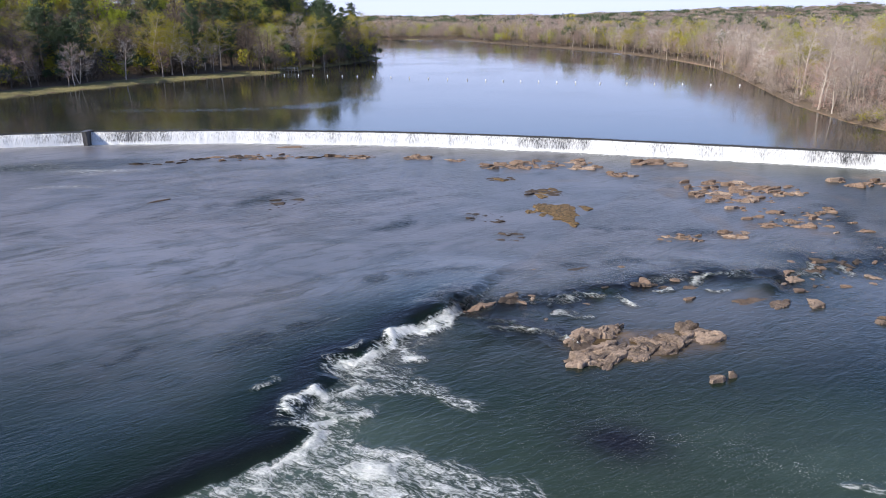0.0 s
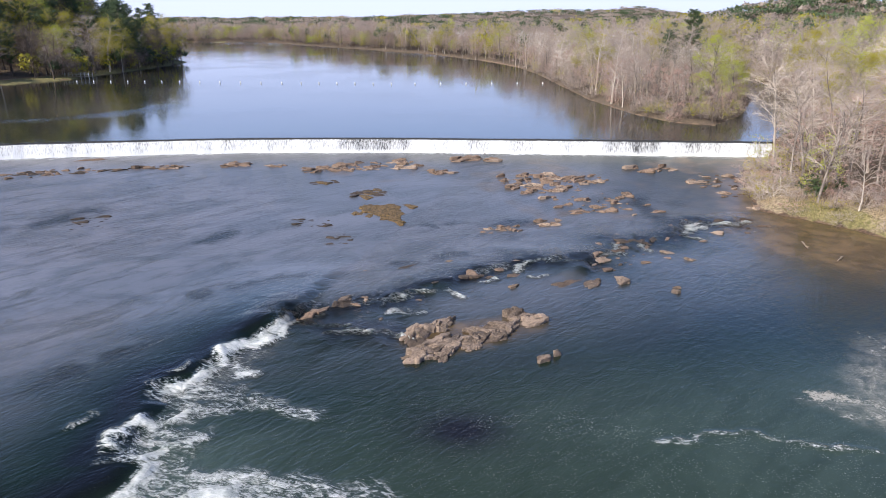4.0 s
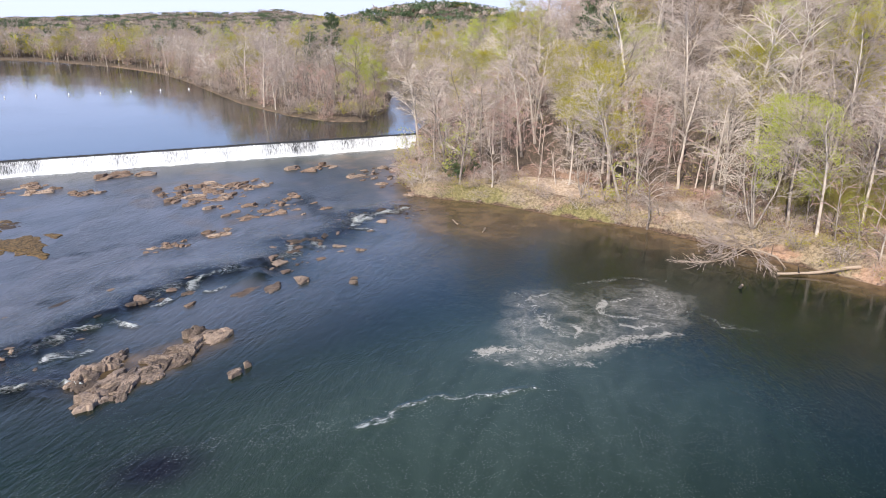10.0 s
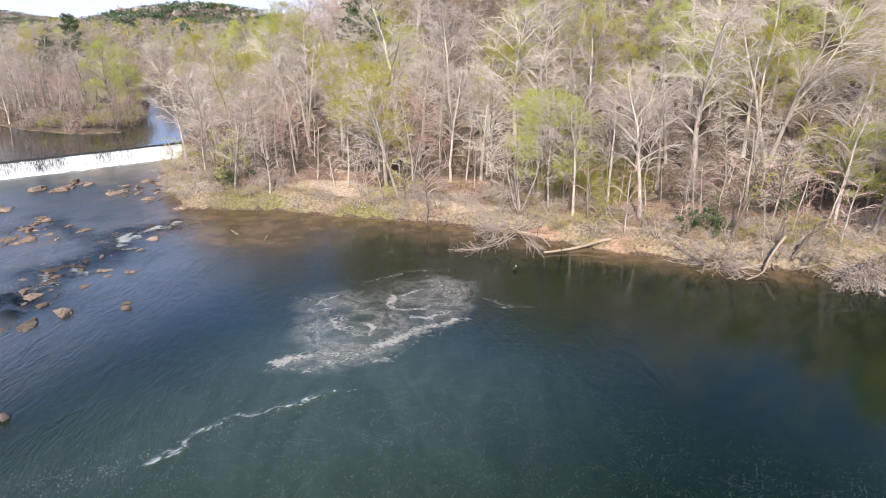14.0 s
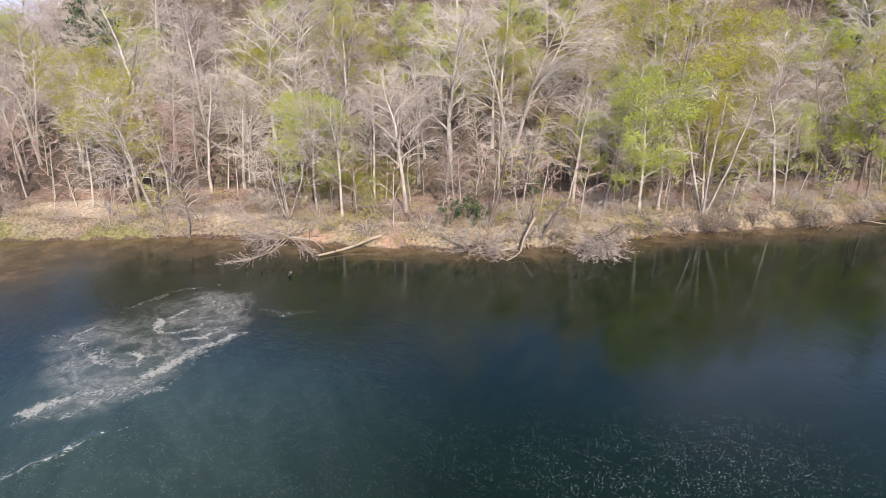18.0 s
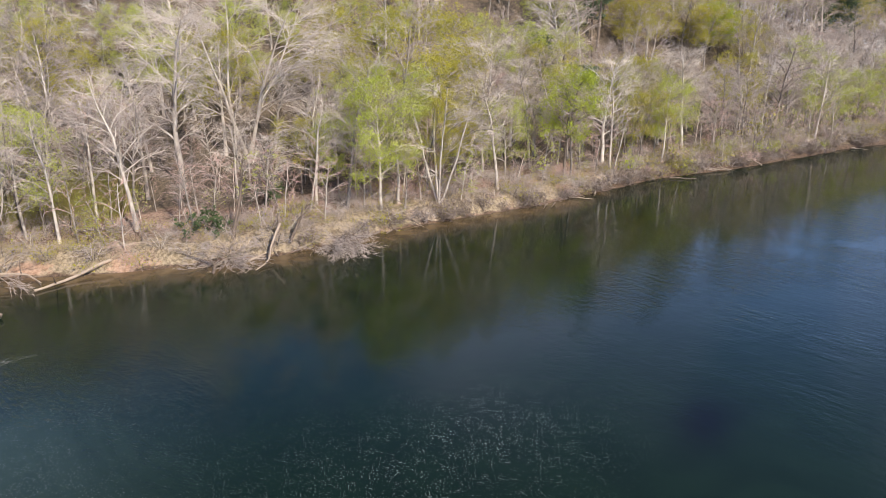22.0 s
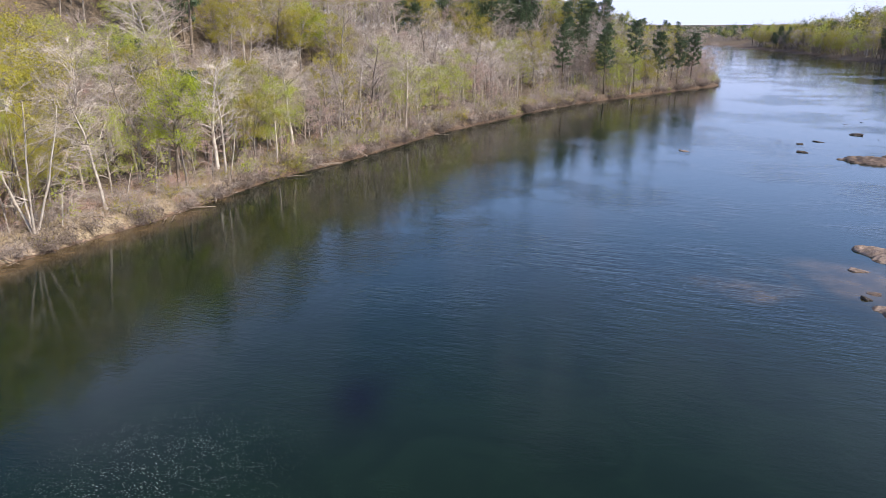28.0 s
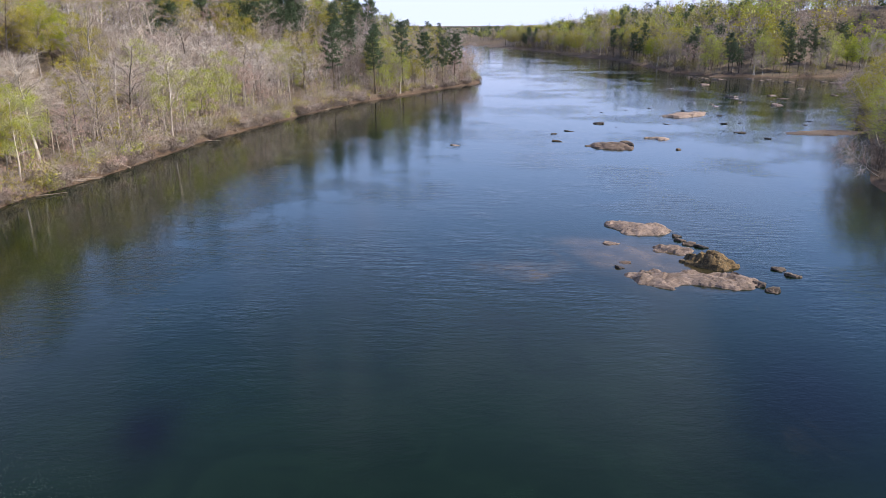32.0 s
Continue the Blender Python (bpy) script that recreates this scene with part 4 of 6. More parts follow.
        thin = field(xs, 0 * xs, 14, 3, 71)
        drops.append(f - 0.16 * smooth01(thin, 0.52, 0.66) * (0.0 < f < 0.3))
    i, j = np.meshgrid(np.arange(n - 1), np.arange(len(rows) - 1))
    k = j * n + i
    me = mesh_of("falling_water", np.concatenate(rows), [np.stack([k, k + 1, k + 1 + n, k + n], -1).reshape(-1, 4)], FALLS, True, {"drop": np.concatenate(drops)})
    part("falling_water", me, root, "white streaked curtain of falling water")
    return root


dam()

# ---- trees ----
def unit(v):
    return v / (np.linalg.norm(v) + 1e-9)


def bent(start, way, length, n, rng, wander, rise):
    """A crooked path: n steps that wander and turn upward."""
    p, d, out = np.array(start, float), unit(np.array(way, float)), [np.array(start, float)]
    for _ in range(n):
        d = unit(d + rng.normal(size=3) * wander + np.array([0, 0, rise]))
        p = p + d * length / n
        out.append(p)
    return np.array(out)


def along(path, f):
    s = f * (len(path) - 1)
    i = min(int(s), len(path) - 2)
    return path[i] + (s - i) * (path[i + 1] - path[i]), unit(path[i + 1] - path[i])


def sweep(start, way, length, n, rng, wander, pull):
    """A limb that sweeps from its first way towards another, pull, as it goes out."""
    p, d, out = np.array(start, float), unit(np.array(way, float)), [np.array(start, float)]
    for _ in range(n):
        d = unit(d + rng.normal(size=3) * wander + np.asarray(pull) / n)
        p = p + d * length / n
        out.append(p)
    return np.array(out)


def grow(seed, height, girth, base, spread, limbs, subs=7, twigs=5, twig=1.5, thick=0.011, stems=1, lean=0.0, fan=0.35, round_top=0.8, arch=0.35):
    """Branches of a tree whose limbs sweep up and out of the trunk: trunk, limbs, fine crown, and the tips where leaves sit."""
    rng = np.random.default_rng(seed)
    wood, limbwood, fine, tips, p0, p1, rr = Shape(), Shape(), Shape(), [], [], [], []
    turn = rng.uniform(0, 6.28)
    low, top = base * height, height
    for stem in range(stems):
        tilt = fan if stems > 1 else lean
        az0 = turn + stem * 6.28 / stems
        g = girth / stems**0.4
        trunk = bent((0, 0, -0.4), (math.cos(az0) * tilt, math.sin(az0) * tilt, 1), height * rng.uniform(0.9, 0.97), 11, rng, 0.06, 0.03)
        radii = g * (1 - np.linspace(0, 1, 12)) ** 0.8 + 0.03
        radii[0] *= 1.35
        wood.tube(trunk, radii, 7)
        n = max(4, limbs // stems)
        for i in range(n):
            az = az0 + 2.4 * i + rng.normal() * 0.35 if stems == 1 else az0 + rng.normal() * 1.1
            u = (i + rng.random()) / n
            f = base * 0.72 + (0.97 - base * 0.72) * u
            start, axis_way = along(trunk, min(f, 0.985))
            room = math.sqrt(max(0.08, 1 - (2 * u - 0.85) ** 2 * round_top))
            length = spread * 1.25 * room * rng.uniform(0.7, 1.1) + 0.4
            out = np.array([math.cos(az), math.sin(az), 0])
            steep = rng.uniform(0.55, 1.25)
            limb = sweep(start, 0.7 * out + steep * axis_way, length, 6, rng, 0.10, out * 0.8 - np.array([0, 0, arch * rng.uniform(0.2, 1.3)]))
            thickest = min(0.55 * np.interp(f, [0, 1], [g, 0.06]), 0.027 * length)
            limbwood.tube(limb, np.linspace(thickest, 0.03, 7), 5)
            for k in range(subs):
                s = 0.22 + 0.78 * (k + rng.random()) / subs
                at, dirn = along(limb, min(s, 0.999))
                side = np.cross(dirn, rng.normal(size=3))
                way = unit(dirn + 0.85 * unit(side) + np.array([0, 0, 0.15]))
                sub = sweep(at, way, min(0.42 * length + 0.5, 3.4) * (1.15 - 0.55 * s) * rng.uniform(0.7, 1.2), 3, rng, 0.13, 0.5 * out + np.array([0, 0, 0.1 - 0.5 * arch]))
                fine.tube(sub, np.array([0.036, 0.028, 0.02, 0.012]), 3)
                for _ in range(twigs):
                    a, d2 = along(sub, rng.uniform(0.15, 0.999))
                    end = a + unit(d2 + rng.normal(size=3) * 0.42 + np.array([0, 0, 0.05])) * twig * rng.uniform(0.4, 1.15)
                    p0.append(a), p1.append(end), rr.append(thick)
                    for _ in range(2):
                        b = a + (end - a) * rng.uniform(0.2, 0.9)
                        e = b + unit(unit(end - a) + rng.normal(size=3) * 0.45) * twig * rng.uniform(0.25, 0.6)
                        p0.append(b), p1.append(e), rr.append(thick * 0.75)
                        tips.append(e)
                    tips.append(end)
    fine.spikes(np.array(p0), np.array(p1), np.array(rr))
    return wood, limbwood, fine, np.array(tips), rng


TREES, GROWN = {}, {}


def tree_kind(key, name, label, category, bark, twig_look, leaf=None, leaf_size=0.16, leaf_share=1.0, leaf_more=1, **shape):
    wood, limbwood, fine, tips, rng = grow(**shape)
    GROWN[key] = [wood.arrays(), limbwood.arrays(), fine.arrays(), None, (bark, twig_look, leaf)]
    root = tagged(new(name), label, category)
    part("trunk", wood.mesh(key + "_trunk", bark, True), root)
    tagged(part("crown_wood", limbwood.mesh(key + "_branches", bark, True), root), kind="stuff")
    tagged(part("crown", fine.mesh(key + "_crown", twig_look), root), kind="stuff")
    if leaf:
        tips = tips[rng.random(len(tips)) < leaf_share]
        s = Shape()
        tips = np.concatenate([tips + rng.normal(size=tips.shape) * (0.09 * k, 0.09 * k, 0.06 * k) for k in range(leaf_more)])
        middle = np.array([0, 0, 0.35 * shape["height"] * (1 + shape["base"])])
        away = tips - middle
        s.leaves(tips, leaf_size, rng, away / np.linalg.norm(away, axis=1)[:, None])
        GROWN[key][3] = s.arrays()
        tagged(part("foliage", s.mesh(key + "_leaves", leaf), root), kind="stuff")
    root.location = (0, 0, -400)
    TREES[key] = root


BARE = "tall bare grey hardwood tree with fine leafless twigs"
tree_kind("bare_a", "bare_tree", BARE, "tree", BARK_GREY, TWIG, BUD, 0.07, 0.5, seed=1, height=21, girth=0.27, base=0.42, spread=4.8, limbs=20)
tree_kind("bare_b", "bare_tree", BARE, "tree", BARK_GREY, TWIG_PALE, seed=2, height=19, girth=0.22, base=0.4, spread=4.4, limbs=19)
tree_kind("bare_c", "bare_tree", BARE, "tree", BARK_GREY, TWIG, BUD, 0.08, 0.6, seed=3, height=17, girth=0.2, base=0.38, spread=4, limbs=18, lean=0.12)
tree_kind("bare_d", "bare_tree", "slender bare tree with pinkish budding twigs", "tree", BARK_GREY, TWIG_RED, BUD, 0.06, 0.4, seed=4, height=15, girth=0.16, base=0.3, spread=3.3, limbs=17)
tree_kind("pale_a", "sycamore_tree", "tall white-barked bare tree with spreading limbs", "tree", BARK_PALE, TWIG_PALE, BUD, 0.08, 0.5, seed=5, height=24, girth=0.42, base=0.36, spread=6.6, limbs=24, subs=9, twigs=8, twig=1.5)
tree_kind("pale_b", "sycamore_tree", "pale-barked bare tree forking into several stems", "tree", BARK_GREY, TWIG_PALE, seed=6, height=16, girth=0.23, base=0.25, spread=4.6, limbs=24, twigs=8, stems=4, fan=0.38)
tree_kind("grand", "bare_tree", "huge spreading bare grey tree with pale twigs", "tree", BARK_GREY, TWIG_PALE, seed=7, height=25, girth=0.42, base=0.38, spread=7.0, limbs=48, subs=12, twigs=8, twig=1.9, stems=4, fan=0.3, arch=0.3)
tree_kind("yellow_a", "leafing_tree", "tree coming into yellow-green spring leaf", "tree", BARK_GREY, TWIG, LEAF_YELLOW, 0.095, 0.8, 7, seed=8, height=19, girth=0.24, base=0.42, spread=4.6, limbs=19)
tree_kind("yellow_b", "leafing_tree", "slim tree with pale yellow-green new leaves", "tree", BARK_GREY, TWIG, LEAF_YELLOW, 0.09, 0.8, 7, seed=9, height=15, girth=0.17, base=0.34, spread=3.5, limbs=18)
tree_kind("olive", "leafing_tree", "tree with thin olive-gold spring leaves", "tree", BARK_GREY, TWIG, LEAF_OLIVE, 0.1, 0.8, 7, seed=10, height=20, girth=0.26, base=0.48, spread=5.2, limbs=20)
tree_kind("fresh", "leafing_tree", "tree in full fresh bright green leaf", "tree", BARK_DARK, TWIG_DARK, LEAF_FRESH, 0.1, 0.9, 7, seed=11, height=15.5, girth=0.22, base=0.5, spread=3.4, limbs=18)
tree_kind("sapling", "sapling", "thin bare sapling with upright twigs", "sapling", BARK_GREY, TWIG_RED, seed=12, height=8, girth=0.07, base=0.2, spread=1.5, limbs=10, subs=3, twigs=4, twig=0.7, thick=0.01)
tree_kind("leafy_sapling", "sapling", "thin sapling with small yellow-green leaves", "sapling", BARK_GREY, TWIG, LEAF_YELLOW, 0.09, 0.9, 2, seed=13, height=7, girth=0.07, base=0.2, spread=1.7, limbs=10, subs=3, twigs=4, twig=0.7, thick=0.01)
tree_kind("shrub", "shrub", "tangled bare brown shrub on the bank", "shrub", BARK_GREY, TWIG, seed=14, height=3.2, girth=0.06, base=0.1, spread=1.5, limbs=20, stems=4, fan=0.6, subs=2, twigs=4, twig=0.7, thick=0.012)
tree_kind("green_shrub", "shrub", "olive-green leafing shrub on the bank", "shrub", BARK_GREY, TWIG, LEAF_OLIVE, 0.08, 1, 2, seed=15, height=3.0, girth=0.06, base=0.1, spread=1.5, limbs=20, stems=4, fan=0.6, subs=2, twigs=4, twig=0.7, thick=0.012)
tree_kind("evergreen_shrub", "shrub", "dense dark evergreen shrub", "shrub", BARK_DARK, TWIG_DARK, LEAF_EVERGREEN, 0.14, 1.0, 2, seed=16, height=2.8, girth=0.06, base=0.1, spread=1.5, limbs=20, stems=3, fan=0.5, subs=3, twigs=4, twig=0.6)
tree_kind("snag", "dead_tree", "dead bleached tree with broken crooked limbs", "dead tree", DEADWOOD, TWIG_PALE, seed=17, height=11, girth=0.2, base=0.45, spread=3.2, limbs=8, subs=2, twigs=2, lean=0.15)


def pine_kind(key, seed, height, base):
    rng = np.random.default_rng(seed)
    wood, fine, needles = Shape(), Shape(), Shape()
    trunk = bent((0, 0, -0.4), (0, 0, 1), height, 9, rng, 0.02, 0.05)
    wood.tube(trunk, 0.28 * (1 - np.linspace(0, 1, 10)) ** 0.8 + 0.03, 7)
    tufts = []
    for i in range(34):
        f = base + (0.98 - base) * (i + rng.random()) / 34
        start, _ = along(trunk, f)
        az, el = 2.4 * i, rng.normal() * 0.15 + 0.15 + 0.5 * (f - base)
        v = (f - base) / (0.98 - base)
        length = 4.4 * math.sqrt(max(0.05, 1 - (1.5 * v - 0.55) ** 2)) * rng.uniform(0.55, 1.15) + 0.3
        limb = bent(start, (math.cos(az), math.sin(az), el), length, 3, rng, 0.12, 0.08)
        fine.tube(limb, np.linspace(0.07, 0.015, 4), 4)
        for _ in range(14):
            a, dirn = along(limb, rng.uniform(0.3, 0.999))
            c = a + rng.normal(size=3) * (0.4, 0.4, 0.22)
            tufts.append(c + rng.normal(size=(7, 3)) * (0.28, 0.28, 0.18))
    tufts = np.concatenate(tufts)
    needles.leaves(tufts, 0.24, rng, np.column_stack([tufts[:, :2] * 0.4, np.full(len(tufts), 0.6)]))
    root = tagged(new("pine_tree"), "tall dark green pine with a bare lower trunk", "pine tree")
    part("trunk", wood.mesh(key + "_trunk", BARK_DARK, True), root)
    tagged(part("crown_wood", fine.mesh(key + "_branches", TWIG_DARK), root), kind="stuff")
    tagged(part("foliage", needles.mesh(key + "_needles", NEEDLE), root), kind="stuff")
    GROWN[key] = [wood.arrays(), fine.arrays(), None, needles.arrays(), (BARK_DARK, TWIG_DARK, NEEDLE)]
    root.location = (0, 0, -400)
    TREES[key] = root


pine_kind("pine_a", 21, 24, 0.4)
pine_kind("pine_b", 22, 19, 0.35)

placed = []


def plant(key, x, y, scale=1.0, turn=None, lean=(0, 0), sink=0.1, group=""):
    """Stand a copy of a tree on the ground."""
    z = float(ground_height(np.array([x]), np.array([y]))[0])
    turn = random.uniform(0, 360) if turn is None else turn
    ob = copy_thing(TREES[key], pose(x, y, z - sink, lean[0], lean[1], turn) @ Matrix.Scale(scale, 4))
    ob.scale = (scale, scale, scale * random.uniform(0.95, 1.06))
    placed.append((x, y))
    return tagged(ob, group=group)


# trees that stand out along the east bank: kind, place, size
STANDING = [
    ("pale_a", 93.5, 15.7, 0.92, 40), ("bare_a", 104, 38, 0.95, 10), ("bare_b", 84, 24, 0.8, 80), ("pale_b", 75.6, 32.2, 0.72, 0),
    ("snag", 76, 8.3, 0.95, 30), ("grand", 104, 8, 1.02, 0), ("yellow_b", 84, -8.8, 1.05, 15), ("pale_b", 87, -16.7, 1.05, 60),
    ("yellow_a", 87, -11.3, 0.9, 0), ("fresh", 98, -38, 1.0, 0), ("olive", 100, -14, 1.15, 0), ("olive", 108, -20, 1.1, 70),
    ("bare_a", 92, -26, 0.8, 120), ("bare_c", 97.5, -39, 0.85, 10), ("bare_b", 102, -47, 0.85, 50), ("bare_d", 80, 50, 0.9, 30)]
STANDING += [
    ("bare_c", 71.8, 43, 0.6, 10), ("bare_b", 67.5, 71, 0.75, 0), ("bare_c", 69, 66, 0.5, 20), ("pale_b", 74, 54.4, 0.45, 50),
    ("bare_d", 84, 53.5, 0.9, 20), ("pale_a", 105, 42, 0.9, 90), ("bare_a", 103, 59, 0.9, 0), ("pine_a", 116, 84, 1.1, 0),
    ("bare_d", 95, 23, 0.9, 0), ("bare_c", 92, 31, 0.9, 60), ("yellow_b", 113, -63, 0.9, 0), ("yellow_b", 125, -99, 0.85, 0),
    ("yellow_b", 129, -114, 0.8, 90), ("fresh", 133, -120, 0.45, 0), ("pale_a", 107, -48, 0.75, 0), ("grand", 121, -64, 0.6, 30)]
STANDING += [("pine_a", 140, -217, 1.0, 0), ("pine_b", 141.5, -258, 0.95, 60), ("pine_b", 142.5, -250, 0.9, 120), ("pine_a", 139, -198, 0.9, 30), ("pine_b", 141, -234, 1.0, 200), ("pine_a", 146, -208, 0.95, 100), ("pine_a", 147, -186, 0.9, 80)]
STANDING += [("yellow_a", 103, 101, 1.05, 50), ("olive", 110, 99, 1.05, 80), ("bare_b", 101, 92, 1.1, 130), ("yellow_a", 117, 104, 1.1, 10), ("bare_a", 108, 107, 1.05, 200), ("olive", 124, 112, 1.1, 0)]
for key, px, py, s, turn in STANDING:
    plant(key, px, py, s, turn)

# the rest of the wood: kinds by chance, thinner towards the water
KINDS = ["bare_a", "bare_b", "bare_c", "bare_d", "pale_a", "yellow_a", "yellow_b", "olive", "fresh", "pine_b"]
NORTH = np.array([0.24, 0.25, 0.20, 0.15, 0.05, 0.03, 0.03, 0.05, 0.0, 0.0])
MIDDLE = np.array([0.22, 0.22, 0.17, 0.12, 0.05, 0.08, 0.04, 0.10, 0.0, 0.0])
SOUTH = np.array([0.21, 0.2, 0.19, 0.15, 0.03, 0.06, 0.04, 0.10, 0.0, 0.02])


def scatter(box, spacing, seed, keep, near=2.5):
    """Places on land, no two too close, where keep(x, y, shore) allows."""
    rng = np.random.default_rng(seed)
    x0, x1, y0, y1 = box
    n = int((x1 - x0) * (y1 - y0) / spacing**2)
    x, y = rng.uniform(x0, x1, n), rng.uniform(y0, y1, n)
    dr, dl, a, b = distances(x, y)
    shore = np.minimum(dr, dl)
    good = ~a & ~b & (shore > near) & keep(x, y, shore, rng.random(n))
    return x[good], y[good], rng


def spaced(x, y, least):
    """Drop those too near to one already standing."""
    kept = [np.array(p) for p in placed]
    out = []
    for px, py in zip(x, y):
        arr = np.array(kept) if kept else np.zeros((0, 2))
        if len(arr) == 0 or np.min(np.hypot(arr[:, 0] - px, arr[:, 1] - py)) > least:
            kept.append(np.array((px, py)))
            out.append((px, py))
    return out


x, y, rng = scatter((58, 135, -110, 104), 3.1, 5, lambda x, y, s, r: (s < 34) & (r < smooth01(s, 2, 12) + 0.25), 4.0)
for px, py in spaced(x, y, 3.6)[:260]:
    mixk = NORTH if py > 30 else MIDDLE if py > -30 else SOUTH
    key = KINDS[rng.choice(10, p=mixk / mixk.sum())]
    view = 0.62 if abs(py - 0.1 * px) < 9 and px < 103 else 0.7 if abs(py + 0.17 * px) < 8 and px < 100 else 1.0
    plant(key, px, py, view * rng.uniform(0.6, 0.98), None, (rng.normal() * 3, rng.normal() * 3))
x, y, rng = scatter((58, 135, -110, 104), 3.3, 6, lambda x, y, s, r: (s < 22), 2.5)
for px, py in spaced(x, y, 1.6)[:170]:
    plant("sapling" if rng.random() < 0.75 else "leafy_sapling", px, py, rng.uniform(0.5, 1.15), None, (rng.normal() * 6, rng.normal() * 6))
x, y, rng = scatter((58, 150, -200, 104), 2.6, 7, lambda x, y, s, r: (s < 8) & (r < 0.8), 0.8)
for px, py in spaced(x, y, 1.2)[:270]:
    plant(["shrub", "shrub", "shrub", "green_shrub"][rng.integers(4)], px, py, rng.uniform(0.35, 0.85), None)
plant("evergreen_shrub", 78, 11.5, 1.0), plant("evergreen_shrub", 70, 73, 0.9), plant("evergreen_shrub", 88, 5, 0.9)

# bare trees on the grass strip west of the lake
rng = np.random.default_rng(61)
for k in range(20):
    i = k % 5
    (ax, ay), (bx, by) = LAKE_WEST[i + 1], LAKE_WEST[i + 2]
    f = rng.random()
    px, py = ax + f * (bx - ax) - rng.uniform(7, 13), ay + f * (by - ay) + rng.uniform(4, 8)
    plant(["bare_b", "bare_d", "pale_b", "bare_c"][k % 4], px, py, rng.uniform(0.55, 0.85), None)

# ---- clumps of trees behind the nearest ones ----
CLUMPS = {}


def clump_kind(key, kinds, name, label, seed, looks=None):
    """Three trees grown together, kept below the ground until copied."""
    rng = np.random.default_rng(seed)
    layers, turn0 = (Shape(), Shape(), Shape()), rng.uniform(0, 6.28)
    for k, kind in enumerate(kinds):
        az, size, turn = turn0 + 2.1 * k, rng.uniform(0.62, 1.0), rng.uniform(0, 6.28)
        off = rng.uniform(2.2, 4.6)
        c, n = math.cos(turn) * size, math.sin(turn) * size
        for i, layer in ((0, 0), (1, 0), (2, 1), (3, 2)):
            if GROWN[kind][i] is None:
                continue
            v, t, q = GROWN[kind][i]
            w = np.stack([v[:, 0] * c - v[:, 1] * n + off * math.cos(az), v[:, 0] * n + v[:, 1] * c + off * math.sin(az), v[:, 2] * size], 1)
            layers[layer].add(w, t, q)
    root = tagged(new(name), label, "trees", kind="stuff")
    for layer, what, material in zip(layers, ("trunks", "twigs", "leaves"), looks or GROWN[kinds[0]][4]):
        if layer.n:
            part(what, layer.mesh(key + "_" + what, material), root)["kind"] = "stuff"
    root.location = (0, 0, -400)
    CLUMPS[key] = root


HARD = ("clump_of_bare_trees", "clump of leafless grey and tan hardwoods")
clump_kind("bare1", ("bare_a", "bare_c", "bare_a"), *HARD, 1)
clump_kind("bare2", ("bare_b", "bare_b", "pale_a"), *HARD, 2)
clump_kind("bare3", ("bare_c", "bare_c", "bare_a"), *HARD, 3)
clump_kind("red1", ("bare_d", "bare_d", "bare_c"), "clump_of_budding_trees", "clump of bare trees with pinkish budding twigs", 4)
clump_kind("yellow1", ("yellow_a", "yellow_b", "yellow_a"), "clump_of_leafing_trees", "clump of trees in yellow-green spring leaf", 5)
clump_kind("olive1", ("olive", "olive", "olive"), "clump_of_leafing_trees", "clump of trees in olive-gold spring leaf", 6)
clump_kind("fresh1", ("fresh", "fresh", "fresh"), "clump_of_leafing_trees", "clump of trees in fresh green leaf", 7)
clump_kind("pine1", ("pine_a", "pine_b", "pine_b"), "clump_of_pines", "clump of tall dark green pines", 8)
# same trees as the bare clumps, with shade put into dark bark and twigs
clump_kind("dark1", ("bare_a", "bare_c", "bare_b"), "clump_of_bare_trees", "clump of leafless trees coloured dark to stand for shade", 9, (BARK_DARK, TWIG_DARK, BUD))
KINDS_OF_CLUMP = ("bare1", "bare2", "bare3", "red1", "yellow1", "olive1", "fresh1", "pine1", "dark1")


def plant_clumps(box, spacing, seed, keep, near, shares, low=0.7, high=1.05, least=5.0):
    """Clumps over a stretch of land: shares for each kind of clump."""
    x, y, rng = scatter(box, spacing, seed, keep, near)
    shares = np.array(shares, float) / sum(shares)
    for px, py in spaced(x, y, least):
        z = float(ground_height(np.array([px]), np.array([py]))[0])
        size = rng.uniform(low, high)
        copy_thing(CLUMPS[KINDS_OF_CLUMP[rng.choice(len(shares), p=shares)]], pose(px, py, z - 0.5, 0, 0, rng.uniform(0, 360)) @ Matrix.Scale(size, 4))
        placed.append((px, py))


